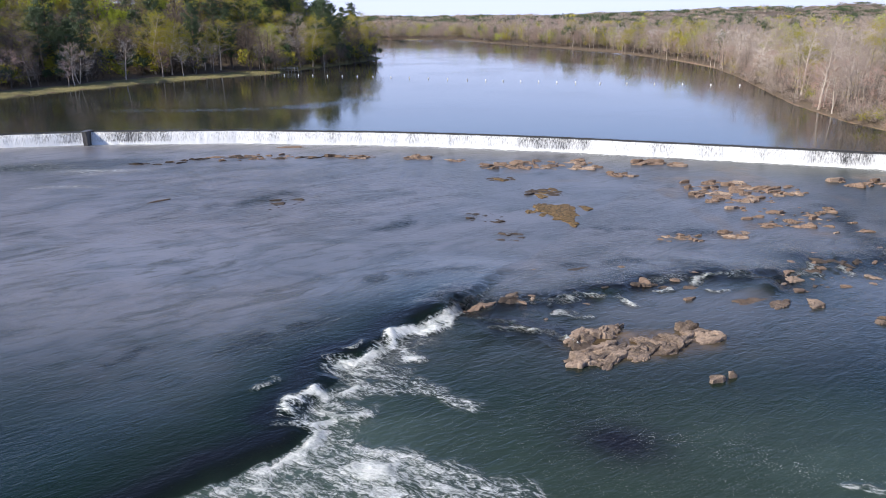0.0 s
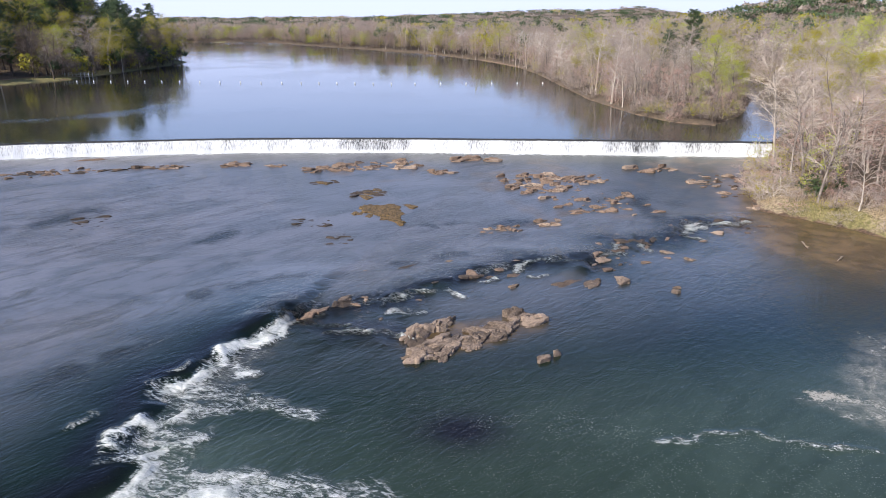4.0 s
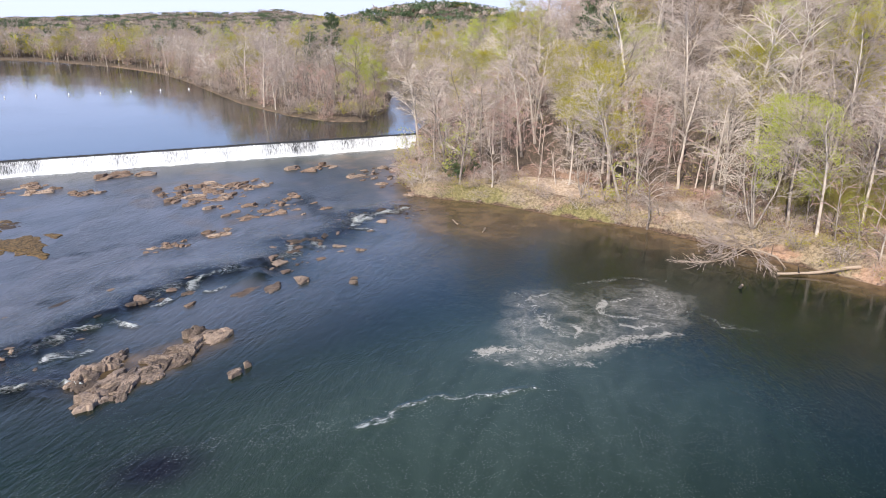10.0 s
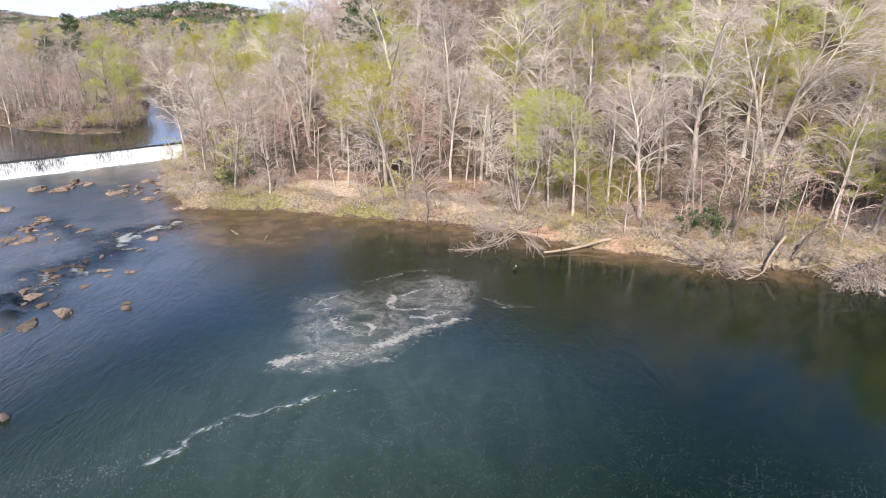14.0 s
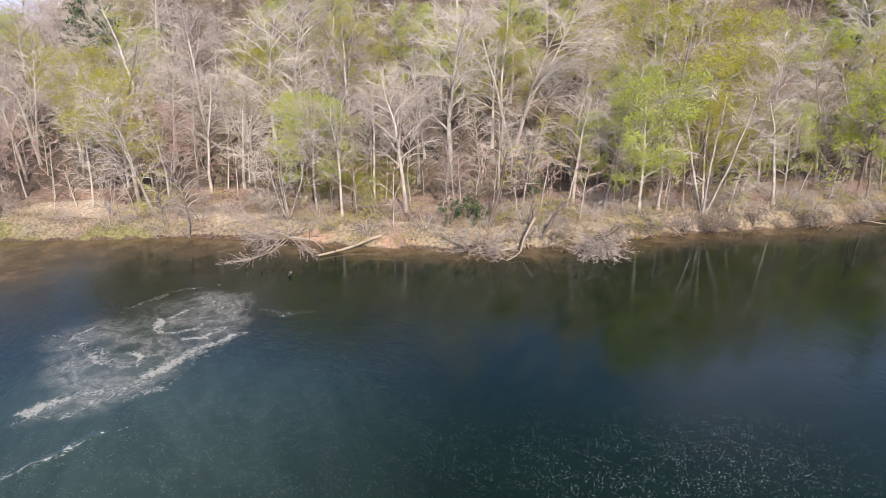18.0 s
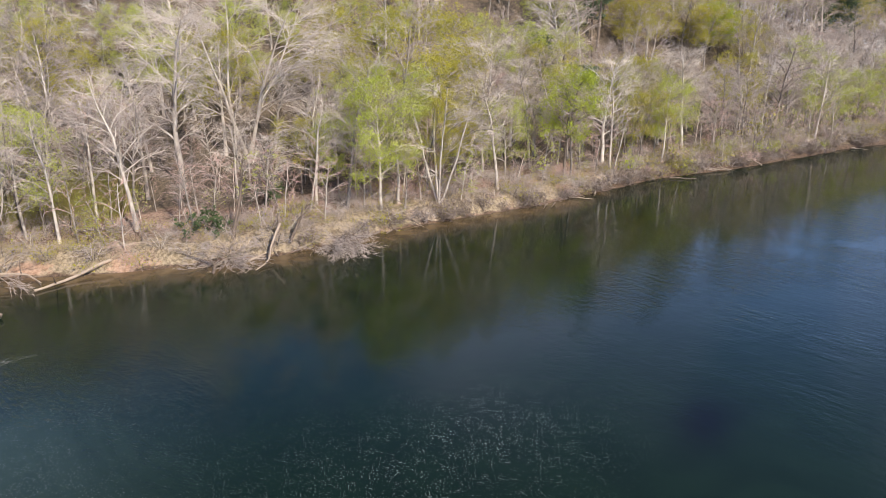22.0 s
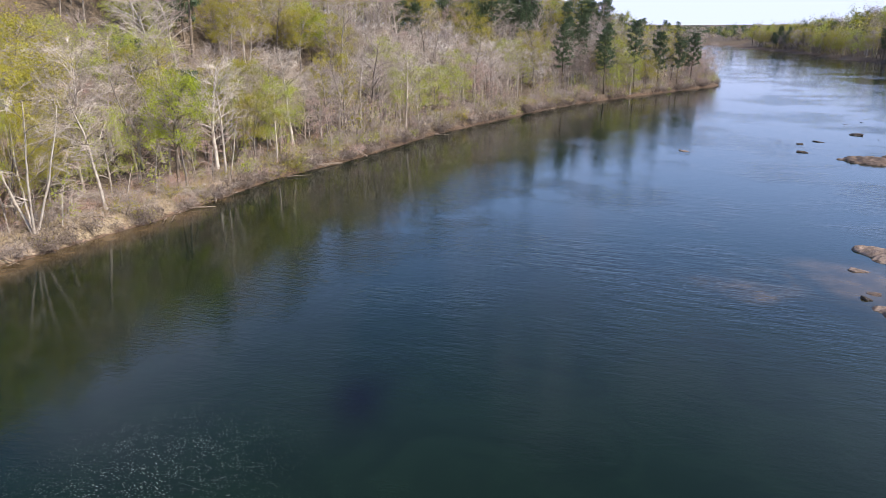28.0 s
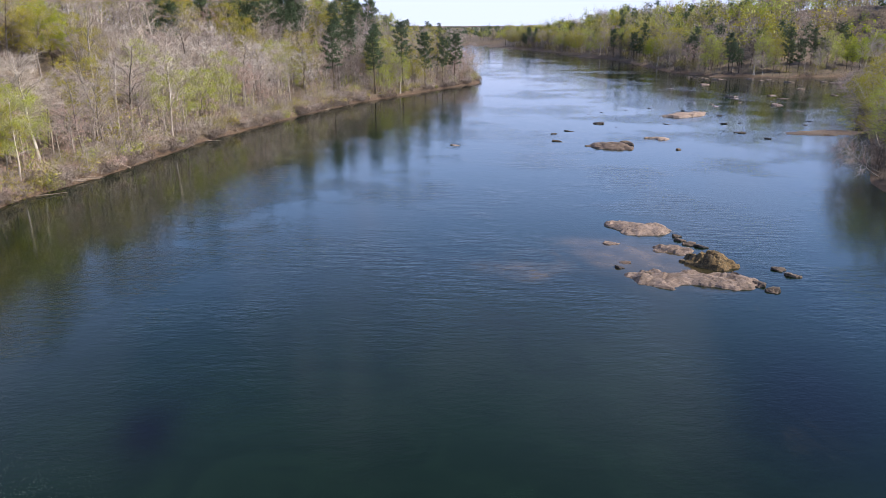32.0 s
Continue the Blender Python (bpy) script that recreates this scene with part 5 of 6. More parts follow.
# ---- woods further off, joined by kind ----
def low_tree(seed, height, spread, base, wood_r, n_twig, twig_r, n_leaf, leaf_size, pine=False):
    """A cheap tree for the distance: trunk and limbs that fan out, brushes of twigs, leaf sprays, in a lumpy dome."""
    rng = np.random.default_rng(seed)
    wood, fine, leaf = Shape(), Shape(), Shape()
    wood.tube(bent((0, 0, -1), (0, 0, 1), height * 0.9, 3, rng, 0.05, 0.05), np.linspace(wood_r, 0.03, 4), 4)
    n = max(n_twig, n_leaf)
    mid, half = height * (0.5 + base / 2), height * (1 - base) / 2
    shape = np.array([spread, spread, half])
    count = 13
    lumps = rng.normal(size=(count, 3))
    lumps *= rng.uniform(0.45, 0.66, (count, 1)) / np.linalg.norm(lumps, axis=1)[:, None]
    which = rng.integers(count, size=n)
    u = rng.normal(size=(n, 3))
    u *= (rng.random((n, 1)) ** 0.4) * (0.36 if pine else 0.44) / np.linalg.norm(u, axis=1)[:, None]
    pts = (lumps[which] + u) * shape + np.array([0, 0, mid])
    hubs = lumps * shape + np.array([0, 0, mid])
    away = (0.6 * lumps[which] / 0.55 + 0.7 * u / 0.44) + (0, 0, 0.15)
    fork = np.array([0, 0, 1.0]) * np.clip(hubs[:, 2:3] - 0.8 * np.hypot(hubs[:, :1], hubs[:, 1:2]) - 0.1 * height, 0.12 * height, 0.7 * height)
    if n_twig > 20:
        wood.slivers(fork, hubs + (hubs - fork) * 0.25, np.full(count, 0.3 * wood_r), rng)
        p1 = pts[:n_twig]
        way, out = p1 - fork[which[:n_twig]], p1 - hubs[which[:n_twig]]
        way = 0.45 * way / np.linalg.norm(way, axis=1)[:, None] + 0.5 * out / np.linalg.norm(out, axis=1)[:, None] + rng.normal(size=p1.shape) * 0.42
        way /= np.linalg.norm(way, axis=1)[:, None]
        fine.slivers(p1 - way * 0.3 * spread / 5, p1 + way * rng.uniform(0.3, 1.0, (n_twig, 1)) * 0.28 * spread, np.full(n_twig, twig_r) * rng.uniform(0.6, 1.4, n_twig), rng, away[:n_twig])
    if n_leaf:
        leaf.sprays(pts[:n_leaf], leaf_size, rng, away[:n_leaf])
    return [s.arrays() if s.n else None for s in (wood, fine, leaf)]


def woods(name, label, spots, protos, materials, seed, category="woods"):
    """One joined object for many far trees: trunks, crowns and leaves are its parts."""
    if len(spots) == 0:
        return
    rng = np.random.default_rng(seed)
    spots = np.asarray(spots)
    z = ground_height(spots[:, 0], spots[:, 1]) - 0.3
    pick = rng.integers(len(protos), size=len(spots))
    size, turn = rng.uniform(0.6, 1.2, len(spots)), rng.uniform(0, 6.28, len(spots))
    root = tagged(new(name), label, category, kind="stuff")
    for layer, what in enumerate(("trunks", "twigs", "leaves")):
        vs, ts, qs, n = [], [], [], 0
        for i, proto in enumerate(protos):
            if proto[layer] is None:
                continue
            v, t, q = proto[layer]
            for m in np.nonzero(pick == i)[0]:
                c, s = math.cos(turn[m]) * size[m], math.sin(turn[m]) * size[m]
                w = np.stack([v[:, 0] * c - v[:, 1] * s + spots[m, 0], v[:, 0] * s + v[:, 1] * c + spots[m, 1], v[:, 2] * size[m] + z[m]], 1)
                vs.append(w), ts.append(t + n), qs.append(q + n)
                n += len(v)
        if vs:
            part(what, mesh_of(name + "_" + what, np.concatenate(vs), [np.concatenate(ts), np.concatenate(qs)], materials[layer]), root)["kind"] = "stuff"


MIX = (("bare", 0.46), ("red", 0.12), ("yellow", 0.17), ("olive", 0.13), ("fresh", 0.05), ("pine", 0.07))
LOOKS = {
    "bare": ("leafless grey and tan hardwoods", (BARK_BROWN, TWIG, BUD)),
    "red": ("budding pinkish red maples", (BARK_BROWN, TWIG_RED, BUD)),
    "yellow": ("trees in yellow-green spring leaf", (BARK_BROWN, TWIG, LEAF_YELLOW)),
    "olive": ("trees in olive-gold spring leaf", (BARK_BROWN, TWIG, LEAF_OLIVE)),
    "fresh": ("trees in fresh green leaf", (BARK_BROWN, TWIG, LEAF_FRESH)),
    "pine": ("dark green pines", (BARK_DARK, TWIG_DARK, NEEDLE)),
}


def protos_for(kind, level, seed, tall=1.0):
    out = []
    for k in range(4):
        h = tall * (18 if kind != "pine" else 20 if level == "mid" else 17) * (0.85 + 0.1 * k)
        if level == "mid":
            a = {"bare": (560, 0.036, 700, 0.25), "red": (460, 0.036, 760, 0.25), "pine": (0, 0, 800, 0.34)}.get(kind, (160, 0.036, 950, 0.27))
        elif level == "brush":
            a = {"bare": (240, 0.014, 30, 0.07), "red": (240, 0.014, 30, 0.07)}.get(kind, (120, 0.014, 170, 0.1))
        elif level == "thick":
            a = {"bare": (190, 0.03, 130, 0.16), "red": (190, 0.03, 130, 0.16)}.get(kind, (90, 0.03, 260, 0.18))
        elif level == "ridge":
            a = (0, 0, 90, 2.2)
        elif level == "dense":
            a = {"bare": (150, 0.085, 300, 0.38), "red": (130, 0.085, 320, 0.38), "pine": (0, 0, 330, 0.55)}.get(kind, (50, 0.08, 330, 0.52))
        else:
            a = {"bare": (60, 0.11, 110, 0.7), "red": (60, 0.11, 110, 0.7), "pine": (0, 0, 180, 0.7)}.get(kind, (30, 0.11, 140, 0.78))
        wide = 20 if level == "ridge" else tall**0.5 * (4.2 if kind == "pine" else 6.0)
        out.append(low_tree(seed + k, h, wide, 0.0 if level == "ridge" else 0.42 if kind == "pine" else 0.08, 0.15 * tall, a[0], a[1], a[2], a[3], kind == "pine"))
    return out


def plant_woods(where, label, spots, level, seed, mix=MIX, tall=1.0, looks=None):
    rng = np.random.default_rng(seed)
    spots = np.asarray(spots)
    share = np.array([s for _, s in mix])
    kinds = rng.choice(len(mix), size=len(spots), p=share / share.sum())
    for i, (kind, _) in enumerate(mix):
        woods(where + "_" + kind + "_trees", LOOKS[kind][0] + " " + label, spots[kinds == i], protos_for(kind, level, seed * 10 + i * 7, tall), (looks or {}).get(kind, LOOKS[kind][1]), seed + i)


def spots_in(box, spacing, seed, keep, near=3.0):
    x, y, _ = scatter(box, spacing, seed, keep, near)
    return np.stack([x, y], 1)


# behind the east bank, up the slope and down river
PINY = (("bare", 0.54), ("red", 0.08), ("yellow", 0.10), ("olive", 0.16), ("fresh", 0.02), ("pine", 0.10))
plant_clumps((80, 210, -110, 180), 6.5, 31, lambda x, y, s, r: (s > 33) & (s < 86), 3.0, (7, 7, 7, 2, 9, 6, 2, 0.4, 0), 0.75, 1.1, 7.5)
plant_woods("hilltop", "further up the slope behind the bank", spots_in((110, 290, -330, 180), 6.5, 47, lambda x, y, s, r: (s > np.where(y < -100, 70, 80)) & (s < 130)), "dense", 18, (("bare", 0.30), ("red", 0.03), ("yellow", 0.32), ("olive", 0.22), ("fresh", 0.11), ("pine", 0.02)))
plant_clumps((95, 240, -330, -100), 4.0, 32, lambda x, y, s, r: (s < 42) & (y < -104), 3.0, (9, 9, 9, 6, 1.5, 2.5, 0, 0.5, 0), 0.72, 1.08, 5.6)
plant_clumps((130, 260, -340, -90), 4.5, 58, lambda x, y, s, r: (s > 40) & (s < 74) & (y < -95), 3.0, (1.5, 1.5, 1.5, 0.5, 1, 1.5, 0, 7, 0), 0.9, 1.2, 6.5)
# undergrowth coloured dark, standing in for the shade under the canopy
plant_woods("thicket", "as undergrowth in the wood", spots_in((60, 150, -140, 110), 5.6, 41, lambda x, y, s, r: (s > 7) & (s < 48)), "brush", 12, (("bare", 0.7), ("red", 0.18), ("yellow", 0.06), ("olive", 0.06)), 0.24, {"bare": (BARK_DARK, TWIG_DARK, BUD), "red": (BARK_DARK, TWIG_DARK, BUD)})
plant_woods("edge", "leaning out along the bank downstream", spots_in((95, 170, -300, -75), 4.0, 55, lambda x, y, s, r: (s < 11) & (r < 0.8), 1.0), "thick", 23, (("bare", 0.56), ("red", 0.12), ("yellow", 0.12), ("olive", 0.2)), 0.5)
plant_woods("point_edge", "leaning out over the lake shore", spots_in((80, 190, 108, 300), 4.2, 56, lambda x, y, s, r: (s < 9) & (r < 0.8), 0.6), "thick", 24, (("bare", 0.7), ("red", 0.14), ("olive", 0.16)), 0.55)
plant_woods("bank_thicket", "crowding the bank downstream", spots_in((90, 165, -300, -50), 3.0, 42, lambda x, y, s, r: (s < 8) & (r < 1.2 - 0.07 * s), 0.1), "thick", 13, (("bare", 0.6), ("red", 0.14), ("yellow", 0.08), ("olive", 0.18)), 0.2)
plant_woods("root_tangle", "of dark roots and snags along the cut bank", spots_in((72, 150, -290, 0), 1.5, 64, lambda x, y, s, r: (s < 1.5) & (r < 0.75), 0.0), "thick", 28, (("bare", 1.0),), 0.13, {"bare": (BARK_DARK, TWIG_DARK, TWIG_DARK)})
plant_woods("shore_thicket", "crowding the lake shore", spots_in((80, 190, 108, 300), 2.9, 43, lambda x, y, s, r: (s < 6), 0.1), "thick", 14, (("bare", 0.7), ("red", 0.14), ("yellow", 0.04), ("olive", 0.12)), 0.24)
plant_woods("bank_brush", "tangled on the river bank", spots_in((58, 125, -110, 100), 1.75, 46, lambda x, y, s, r: (s < 11) & (r < np.where(y < 0, 0.95, 0.7)) & (np.hypot((x - 77) / 4.5, (y - 58) / 9) > 1), 0.2), "brush", 17, (("bare", 0.62), ("red", 0.12), ("olive", 0.26)), 0.11)
# the point between creek and lake
plant_clumps((80, 260, 300, 600), 6.0, 59, lambda x, y, s, r: (s < 26), 2.0, (7, 6, 7, 9, 1.5, 2, 0, 0.6, 0), 0.75, 1.05, 8.0)
plant_clumps((82, 190, 104, 300), 5.5, 33, lambda x, y, s, r: (s < 42), 2.5, (9, 8, 9, 6, 1.0, 2.0, 0, 0.2, 0), 0.68, 1.0, 6.0)
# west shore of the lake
# shade of the slope facing away from the sun, put into dark materials
SHADE_COLOURED = {"bare": (BARK_DARK, TWIG_DARK, TWIG_DARK), "olive": (BARK_DARK, TWIG_DARK, LEAF_OLIVE), "yellow": (BARK_DARK, TWIG_DARK, LEAF_YELLOW)}
DARKER = (("bare", 0.26), ("red", 0.04), ("yellow", 0.2), ("olive", 0.2), ("fresh", 0.13), ("pine", 0.17))
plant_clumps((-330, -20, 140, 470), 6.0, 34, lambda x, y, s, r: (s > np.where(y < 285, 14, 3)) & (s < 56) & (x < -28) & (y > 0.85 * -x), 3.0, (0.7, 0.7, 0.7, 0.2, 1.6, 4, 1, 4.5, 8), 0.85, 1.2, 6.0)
plant_woods("west_shore_brush", "crowding the shaded west shore", spots_in((-190, -20, 200, 470), 3.4, 62, lambda x, y, s, r: (s > np.where(y < 285, 14, 0.3)) & (s < np.where(y < 285, 22, 10)) & (x < -28) & (y > 0.85 * -x), 0.2), "dense", 27, (("bare", 0.5), ("olive", 0.2), ("pine", 0.3)), 0.5, SHADE_COLOURED)
plant_woods("west_hill", "up the hill west of the lake", spots_in((-400, -20, 120, 520), 6.5, 44, lambda x, y, s, r: (s > 42) & (s < 120) & (x < -40) & (y > 0.9 * -x)), "far", 15, DARKER, 1.0, SHADE_COLOURED)
# far lake shore, ridges and down river
FAR = (("bare", 0.50), ("red", 0.30), ("yellow", 0.05), ("olive", 0.07), ("fresh", 0.02), ("pine", 0.06))
plant_woods("far_shore", "on the far shore of the lake", spots_in((-330, 420, 290, 900), 5.6, 35, lambda x, y, s, r: (s < 90) & (x > -260 + 0.2 * y) & ((x > 80) | (y > 480)) & (r < smooth01(-s, -100, -20) + 0.2), 0.8), "dense", 7, FAR, 0.78)
SOUTHERN = (("bare", 0.30), ("red", 0.03), ("yellow", 0.12), ("olive", 0.26), ("fresh", 0.05), ("pine", 0.24))
plant_clumps((-120, 400, -800, -350), 7.0, 36, lambda x, y, s, r: (s < 22) & (y < -345) & (y > -720), 3.0, (3, 3, 3, 0.5, 2.5, 5, 2, 4, 6), 0.75, 1.1, 7.0)
plant_woods("south_slope", "behind the shore downstream", spots_in((-350, 420, -900, -350), 8.3, 48, lambda x, y, s, r: (s > 18) & (s < 240) & (y < -340)), "far", 19, SOUTHERN)
# shade along this shore is painted in by the dark bark and twig colours
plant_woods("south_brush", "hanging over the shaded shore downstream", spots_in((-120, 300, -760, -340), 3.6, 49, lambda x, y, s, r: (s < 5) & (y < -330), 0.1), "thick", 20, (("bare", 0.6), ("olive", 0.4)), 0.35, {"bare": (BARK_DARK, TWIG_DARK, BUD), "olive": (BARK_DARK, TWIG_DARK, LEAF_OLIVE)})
# backlit west bank: its shaded side is painted with dark bark and twigs
plant_clumps((-40, -1, -300, -110), 6.0, 37, lambda x, y, s, r: (s < 16), 2.5, (0, 0, 0, 0, 0.5, 2, 0.5, 1, 8), 0.6, 0.9, 7.0)
plant_woods("west_edge", "hanging over the water on the west bank", spots_in((-16, 2, -235, -118), 3.4, 57, lambda x, y, s, r: (s < 6), 0.0), "thick", 25, (("bare", 0.9), ("olive", 0.1)), 0.3, SHADE_COLOURED)
plant_woods("upland", "on the slopes beyond the creek", spots_in((150, 520, 170, 640), 12.0, 45, lambda x, y, s, r: (s > 40) & (x < 0.95 * y + 120)), "far", 16, (("bare", 0.56), ("red", 0.16), ("yellow", 0.09), ("olive", 0.09), ("fresh", 0.02), ("pine", 0.08)), 0.85)
plant_woods("hill", "covering the hill beyond the creek", spots_in((440, 980, 540, 930), 17.0, 65, lambda x, y, s, r: s > 10), "ridge", 29, (("bare", 0.3), ("olive", 0.05), ("pine", 0.65)), 0.5)
far = spots_in((-1500, 2400, 700, 3200), 33, 38, lambda x, y, s, r: (x > -0.5 * y) & (r < 0.9))
plant_woods("ridge", "on the distant ridges", far, "ridge", 10, (("bare", 0.42), ("red", 0.06), ("yellow", 0.0), ("olive", 0.02), ("fresh", 0.0), ("pine", 0.5)), 0.45)
far = spots_in((-400, 900, -1700, -640), 30, 39, lambda x, y, s, r: (s > 80))
plant_woods("south_ridge", "on the ridges downstream", far, "ridge", 11, (("bare", 0.35), ("red", 0.0), ("yellow", 0.0), ("olive", 0.05), ("fresh", 0.0), ("pine", 0.6)), 0.5)

# ---- rocks ----
def rock_shape(seed, level, cuts=15, rough=0.06):
    """An angular boulder: a ball cut by planes, then roughened."""
    rng = np.random.default_rng(seed)
    bm = bmesh.new()
    bmesh.ops.create_icosphere(bm, subdivisions=level, radius=1.0)
    v = np.array([p.co[:] for p in bm.verts])
    for _ in range(cuts):
        n = rng.normal(size=3)
        n /= np.linalg.norm(n)
        over = np.maximum(v @ n - rng.uniform(0.38, 0.72), 0)
        v -= over[:, None] * n
    for p, c in zip(bm.verts, v):
        wob = noise.noise(Vector(c) * 2.3 + Vector((seed, 0, 0))) + 0.5 * noise.noise(Vector(c) * 5.1)
        p.co = Vector(c) * (1 + rough * wob)
    me = bpy.data.meshes.new("rock")
    bm.to_mesh(me)
    bm.free()
    return me


def slab_shape(seed, rings=22, steps=3):
    """A low ragged slab of tilted strata: a torn outline, undercut sides, a stepped and pitted top."""
    rng = np.random.default_rng(seed)
    t = np.arange(rings) * 2 * np.pi / rings
    radius = 0.82 + 0.16 * np.sin(2 * t + rng.uniform(0, 6)) + 0.12 * np.sin(3 * t + rng.uniform(0, 6)) + 0.09 * np.sin(5 * t + rng.uniform(0, 6)) + rng.normal(size=rings) * 0.07
    edge = np.stack([np.cos(t), np.sin(t)], 1) * radius[:, None]
    tilt, way = rng.normal(size=2) * 0.18, rng.uniform(0, 6.28)
    lean, cracks = np.array([math.cos(way), math.sin(way)]), rng.uniform(-0.5, 0.5, steps)
    verts = []
    levels = ((1.0, -1.2, 0), (1.04, 0.05, 0.2), (1.0, 0.42, 1), (0.93, 0.55, 1), (0.74, 0.62, 1), (0.5, 0.66, 1), (0.24, 0.68, 1))
    for shrink, h, top in levels:
        ring = edge * shrink + rng.normal(size=edge.shape) * 0.02 * shrink
        side = ring @ lean
        z = h + top * (ring @ tilt) + rng.normal(size=rings) * 0.03 * max(top, 0.3)
        for c in cracks:
            z = z + top * np.where(side > c, -0.12, 0.04) - top * 0.14 * np.exp(-(((side - c) / 0.06) ** 2))
        verts.append(np.column_stack([ring, z]))
    v = np.concatenate(verts + [[[0, 0, verts[-1][:, 2].mean()]]])
    n = len(levels)
    a, b = np.meshgrid(np.arange(n - 1), np.arange(rings), indexing="ij")
    c = (b + 1) % rings
    q = np.stack([a * rings + b, a * rings + c, (a + 1) * rings + c, (a + 1) * rings + b], -1).reshape(-1, 4)
    m = (n - 1) * rings
    cap = [[m + k, m + (k + 1) % rings, n * rings] for k in range(rings)]
    s = Shape()
    s.add(v, cap, q)
    return s


ROCKS = {}
FAR_ROCKS = {"brown": Shape(), "tan": Shape(), "dark": Shape(), "pink": Shape()}
SLABS = [slab_shape(200 + k, 18).arrays() for k in range(8)]
for mat_key, material in (("brown", ROCK_BROWN), ("tan", ROCK), ("dark", ROCK_DARK), ("pink", ROCK_PINK), ("weed", WEED)):
    for k in range(8):
        ROCKS[mat_key, 3, k] = slab_shape(100 + k, 30).mesh("rock", material)
        ROCKS[mat_key, 2, k] = slab_shape(200 + k, 18).mesh("rock", material)
for k in range(3):
    me = rock_shape(10 * k + 3, 3)
    me.materials.append(ROCK)
    ROCKS["round", 3, k] = ROCKS["round", 2, k] = me


def rock(look_key, x, y, sx, sy, sz, turn, label, z=0.0, tip=(0, 0), k=None, group="rocks in the river", name="rock"):
    me = ROCKS[look_key, 3 if max(sx, sy) > 0.9 else 2, (random.randrange(8) if k is None else k) % (3 if look_key == "round" else 8)]
    ob = tagged(new(name, me), label, "rock", group)
    ob.matrix_world = pose(x, y, z, tip[0], tip[1], turn) @ Matrix.Diagonal((sx, sy, 0.72 * sz, 1))
    return ob


TAN = "angular tan-brown boulder standing out of the river"
# the broken rock island below the rapids: ridges of tilted slabs
for ridge, wide, high, n in (
    ([(9.7, 46.4), (11.4, 46.0), (13.6, 46.9), (15.4, 48.0)], 0.9, 0.75, 16),
    ([(10.0, 48.6), (11.0, 49.6), (12.6, 50.0), (14.2, 51.2)], 0.55, 0.85, 9),
    ([(10.2, 47.2), (11.6, 47.6), (13.4, 48.0)], 0.6, 0.7, 6),
    ([(15.4, 48.0), (17.4, 48.6), (19.4, 49.8), (21.2, 49.6)], 0.8, 0.75, 15),
    ([(16.2, 47.0), (17.2, 47.4)], 0.3, 0.6, 3)):
    for k in range(n):
        spot, way = along(np.array([(a, b, 0.0) for a, b in ridge]), min(0.999, (k + 0.5) / n))
        turn = math.degrees(math.atan2(way[1], way[0])) + random.uniform(-30, 30)
        off = random.uniform(-wide, wide)
        rock("tan", spot[0] - way[1] * off, spot[1] + way[0] * off, random.uniform(0.85, 1.6), random.uniform(0.45, 0.85), high * random.uniform(0.55, 1.0), turn, "cracked tan-brown slab of a broken rock island", 0.0, (random.uniform(-9, 9), random.uniform(-9, 9)), group="rock island slabs")
for px, py, a, b, c, t in ((19.5, 50.9, 1.2, 0.7, 0.8, 5), (21.3, 49.9, 0.7, 0.5, 0.5, 0), (20.1, 43.3, 0.42, 0.38, 0.95, 0), (18.8, 42.9, 0.75, 0.5, 0.55, 0)):
    rock("round" if a < 0.5 else "tan", px, py, a, b, c, t, TAN, 0.05)
# single rocks in the shallows
for px, py, a, b, c in (
    (29.1, 55.9, 1.5, 0.7, 0.45), (32.2, 56.0, 1.1, 0.8, 0.6), (35.5, 52.1, 0.5, 0.4, 0.4), (8.6, 52.6, 0.5, 0.4, 0.4), (6.4, 57.6, 1.2, 0.8, 0.7),
    (7.6, 57.2, 0.7, 0.6, 0.5), (32.9, 61.8, 1.1, 0.8, 0.6), (31.2, 61.2, 1.4, 0.8, 0.3), (42.1, 59.7, 0.6, 0.5, 0.4), (41, 62.5, 0.8, 0.5, 0.3)):
    rock("tan", px, py, a, b, c, random.uniform(0, 180), TAN, 0.0)
for px, py, a, b, c in ((4.8, 62, 0.6, 0.4, 0.25), (18.3, 60.9, 1.5, 0.8, 0.45), (18, 65.4, 0.8, 0.5, 0.35), (21.8, 66, 0.7, 0.4, 0.3), (13.6, 65.4, 1.6, 0.5, 0.2), (0.2, 56.6, 1.8, 0.6, 0.35), (27, 56.6, 2.0, 0.8, 0.18), (36.3, 53, 0.4, 0.3, 0.25), (39.5, 64.6, 0.9, 0.6, 0.35)):
    rock("dark", px, py, a, b, c, random.uniform(-30, 40), "dark wet rock washed by the current", 0.0)


def cluster(look_key, n, box, size, flat, label, seed, name="rock"):
    """A loose patch of low rocks."""
    rng = np.random.default_rng(seed)
    x0, x1, y0, y1 = box
    for _ in range(round((2.6 if y0 > 73 else 1.5) * n)):
        a = size * (0.18 + 0.75 * rng.random() ** 1.6)
        if y0 > 73 or y0 < -140:
            v, t, q = SLABS[int(rng.integers(8))]
            turn = rng.uniform(-0.6, 0.45)
            w = v * (a * 1.3, a * rng.uniform(0.5, 0.9), a * 1.4 * flat * rng.uniform(0.5, 1.4))
            w = np.stack([w[:, 0] * math.cos(turn) - w[:, 1] * math.sin(turn), w[:, 0] * math.sin(turn) + w[:, 1] * math.cos(turn), w[:, 2]], 1)
            FAR_ROCKS[look_key].add(w + (rng.uniform(x0, x1), rng.uniform(y0, y1), -0.02), t, q)
            continue
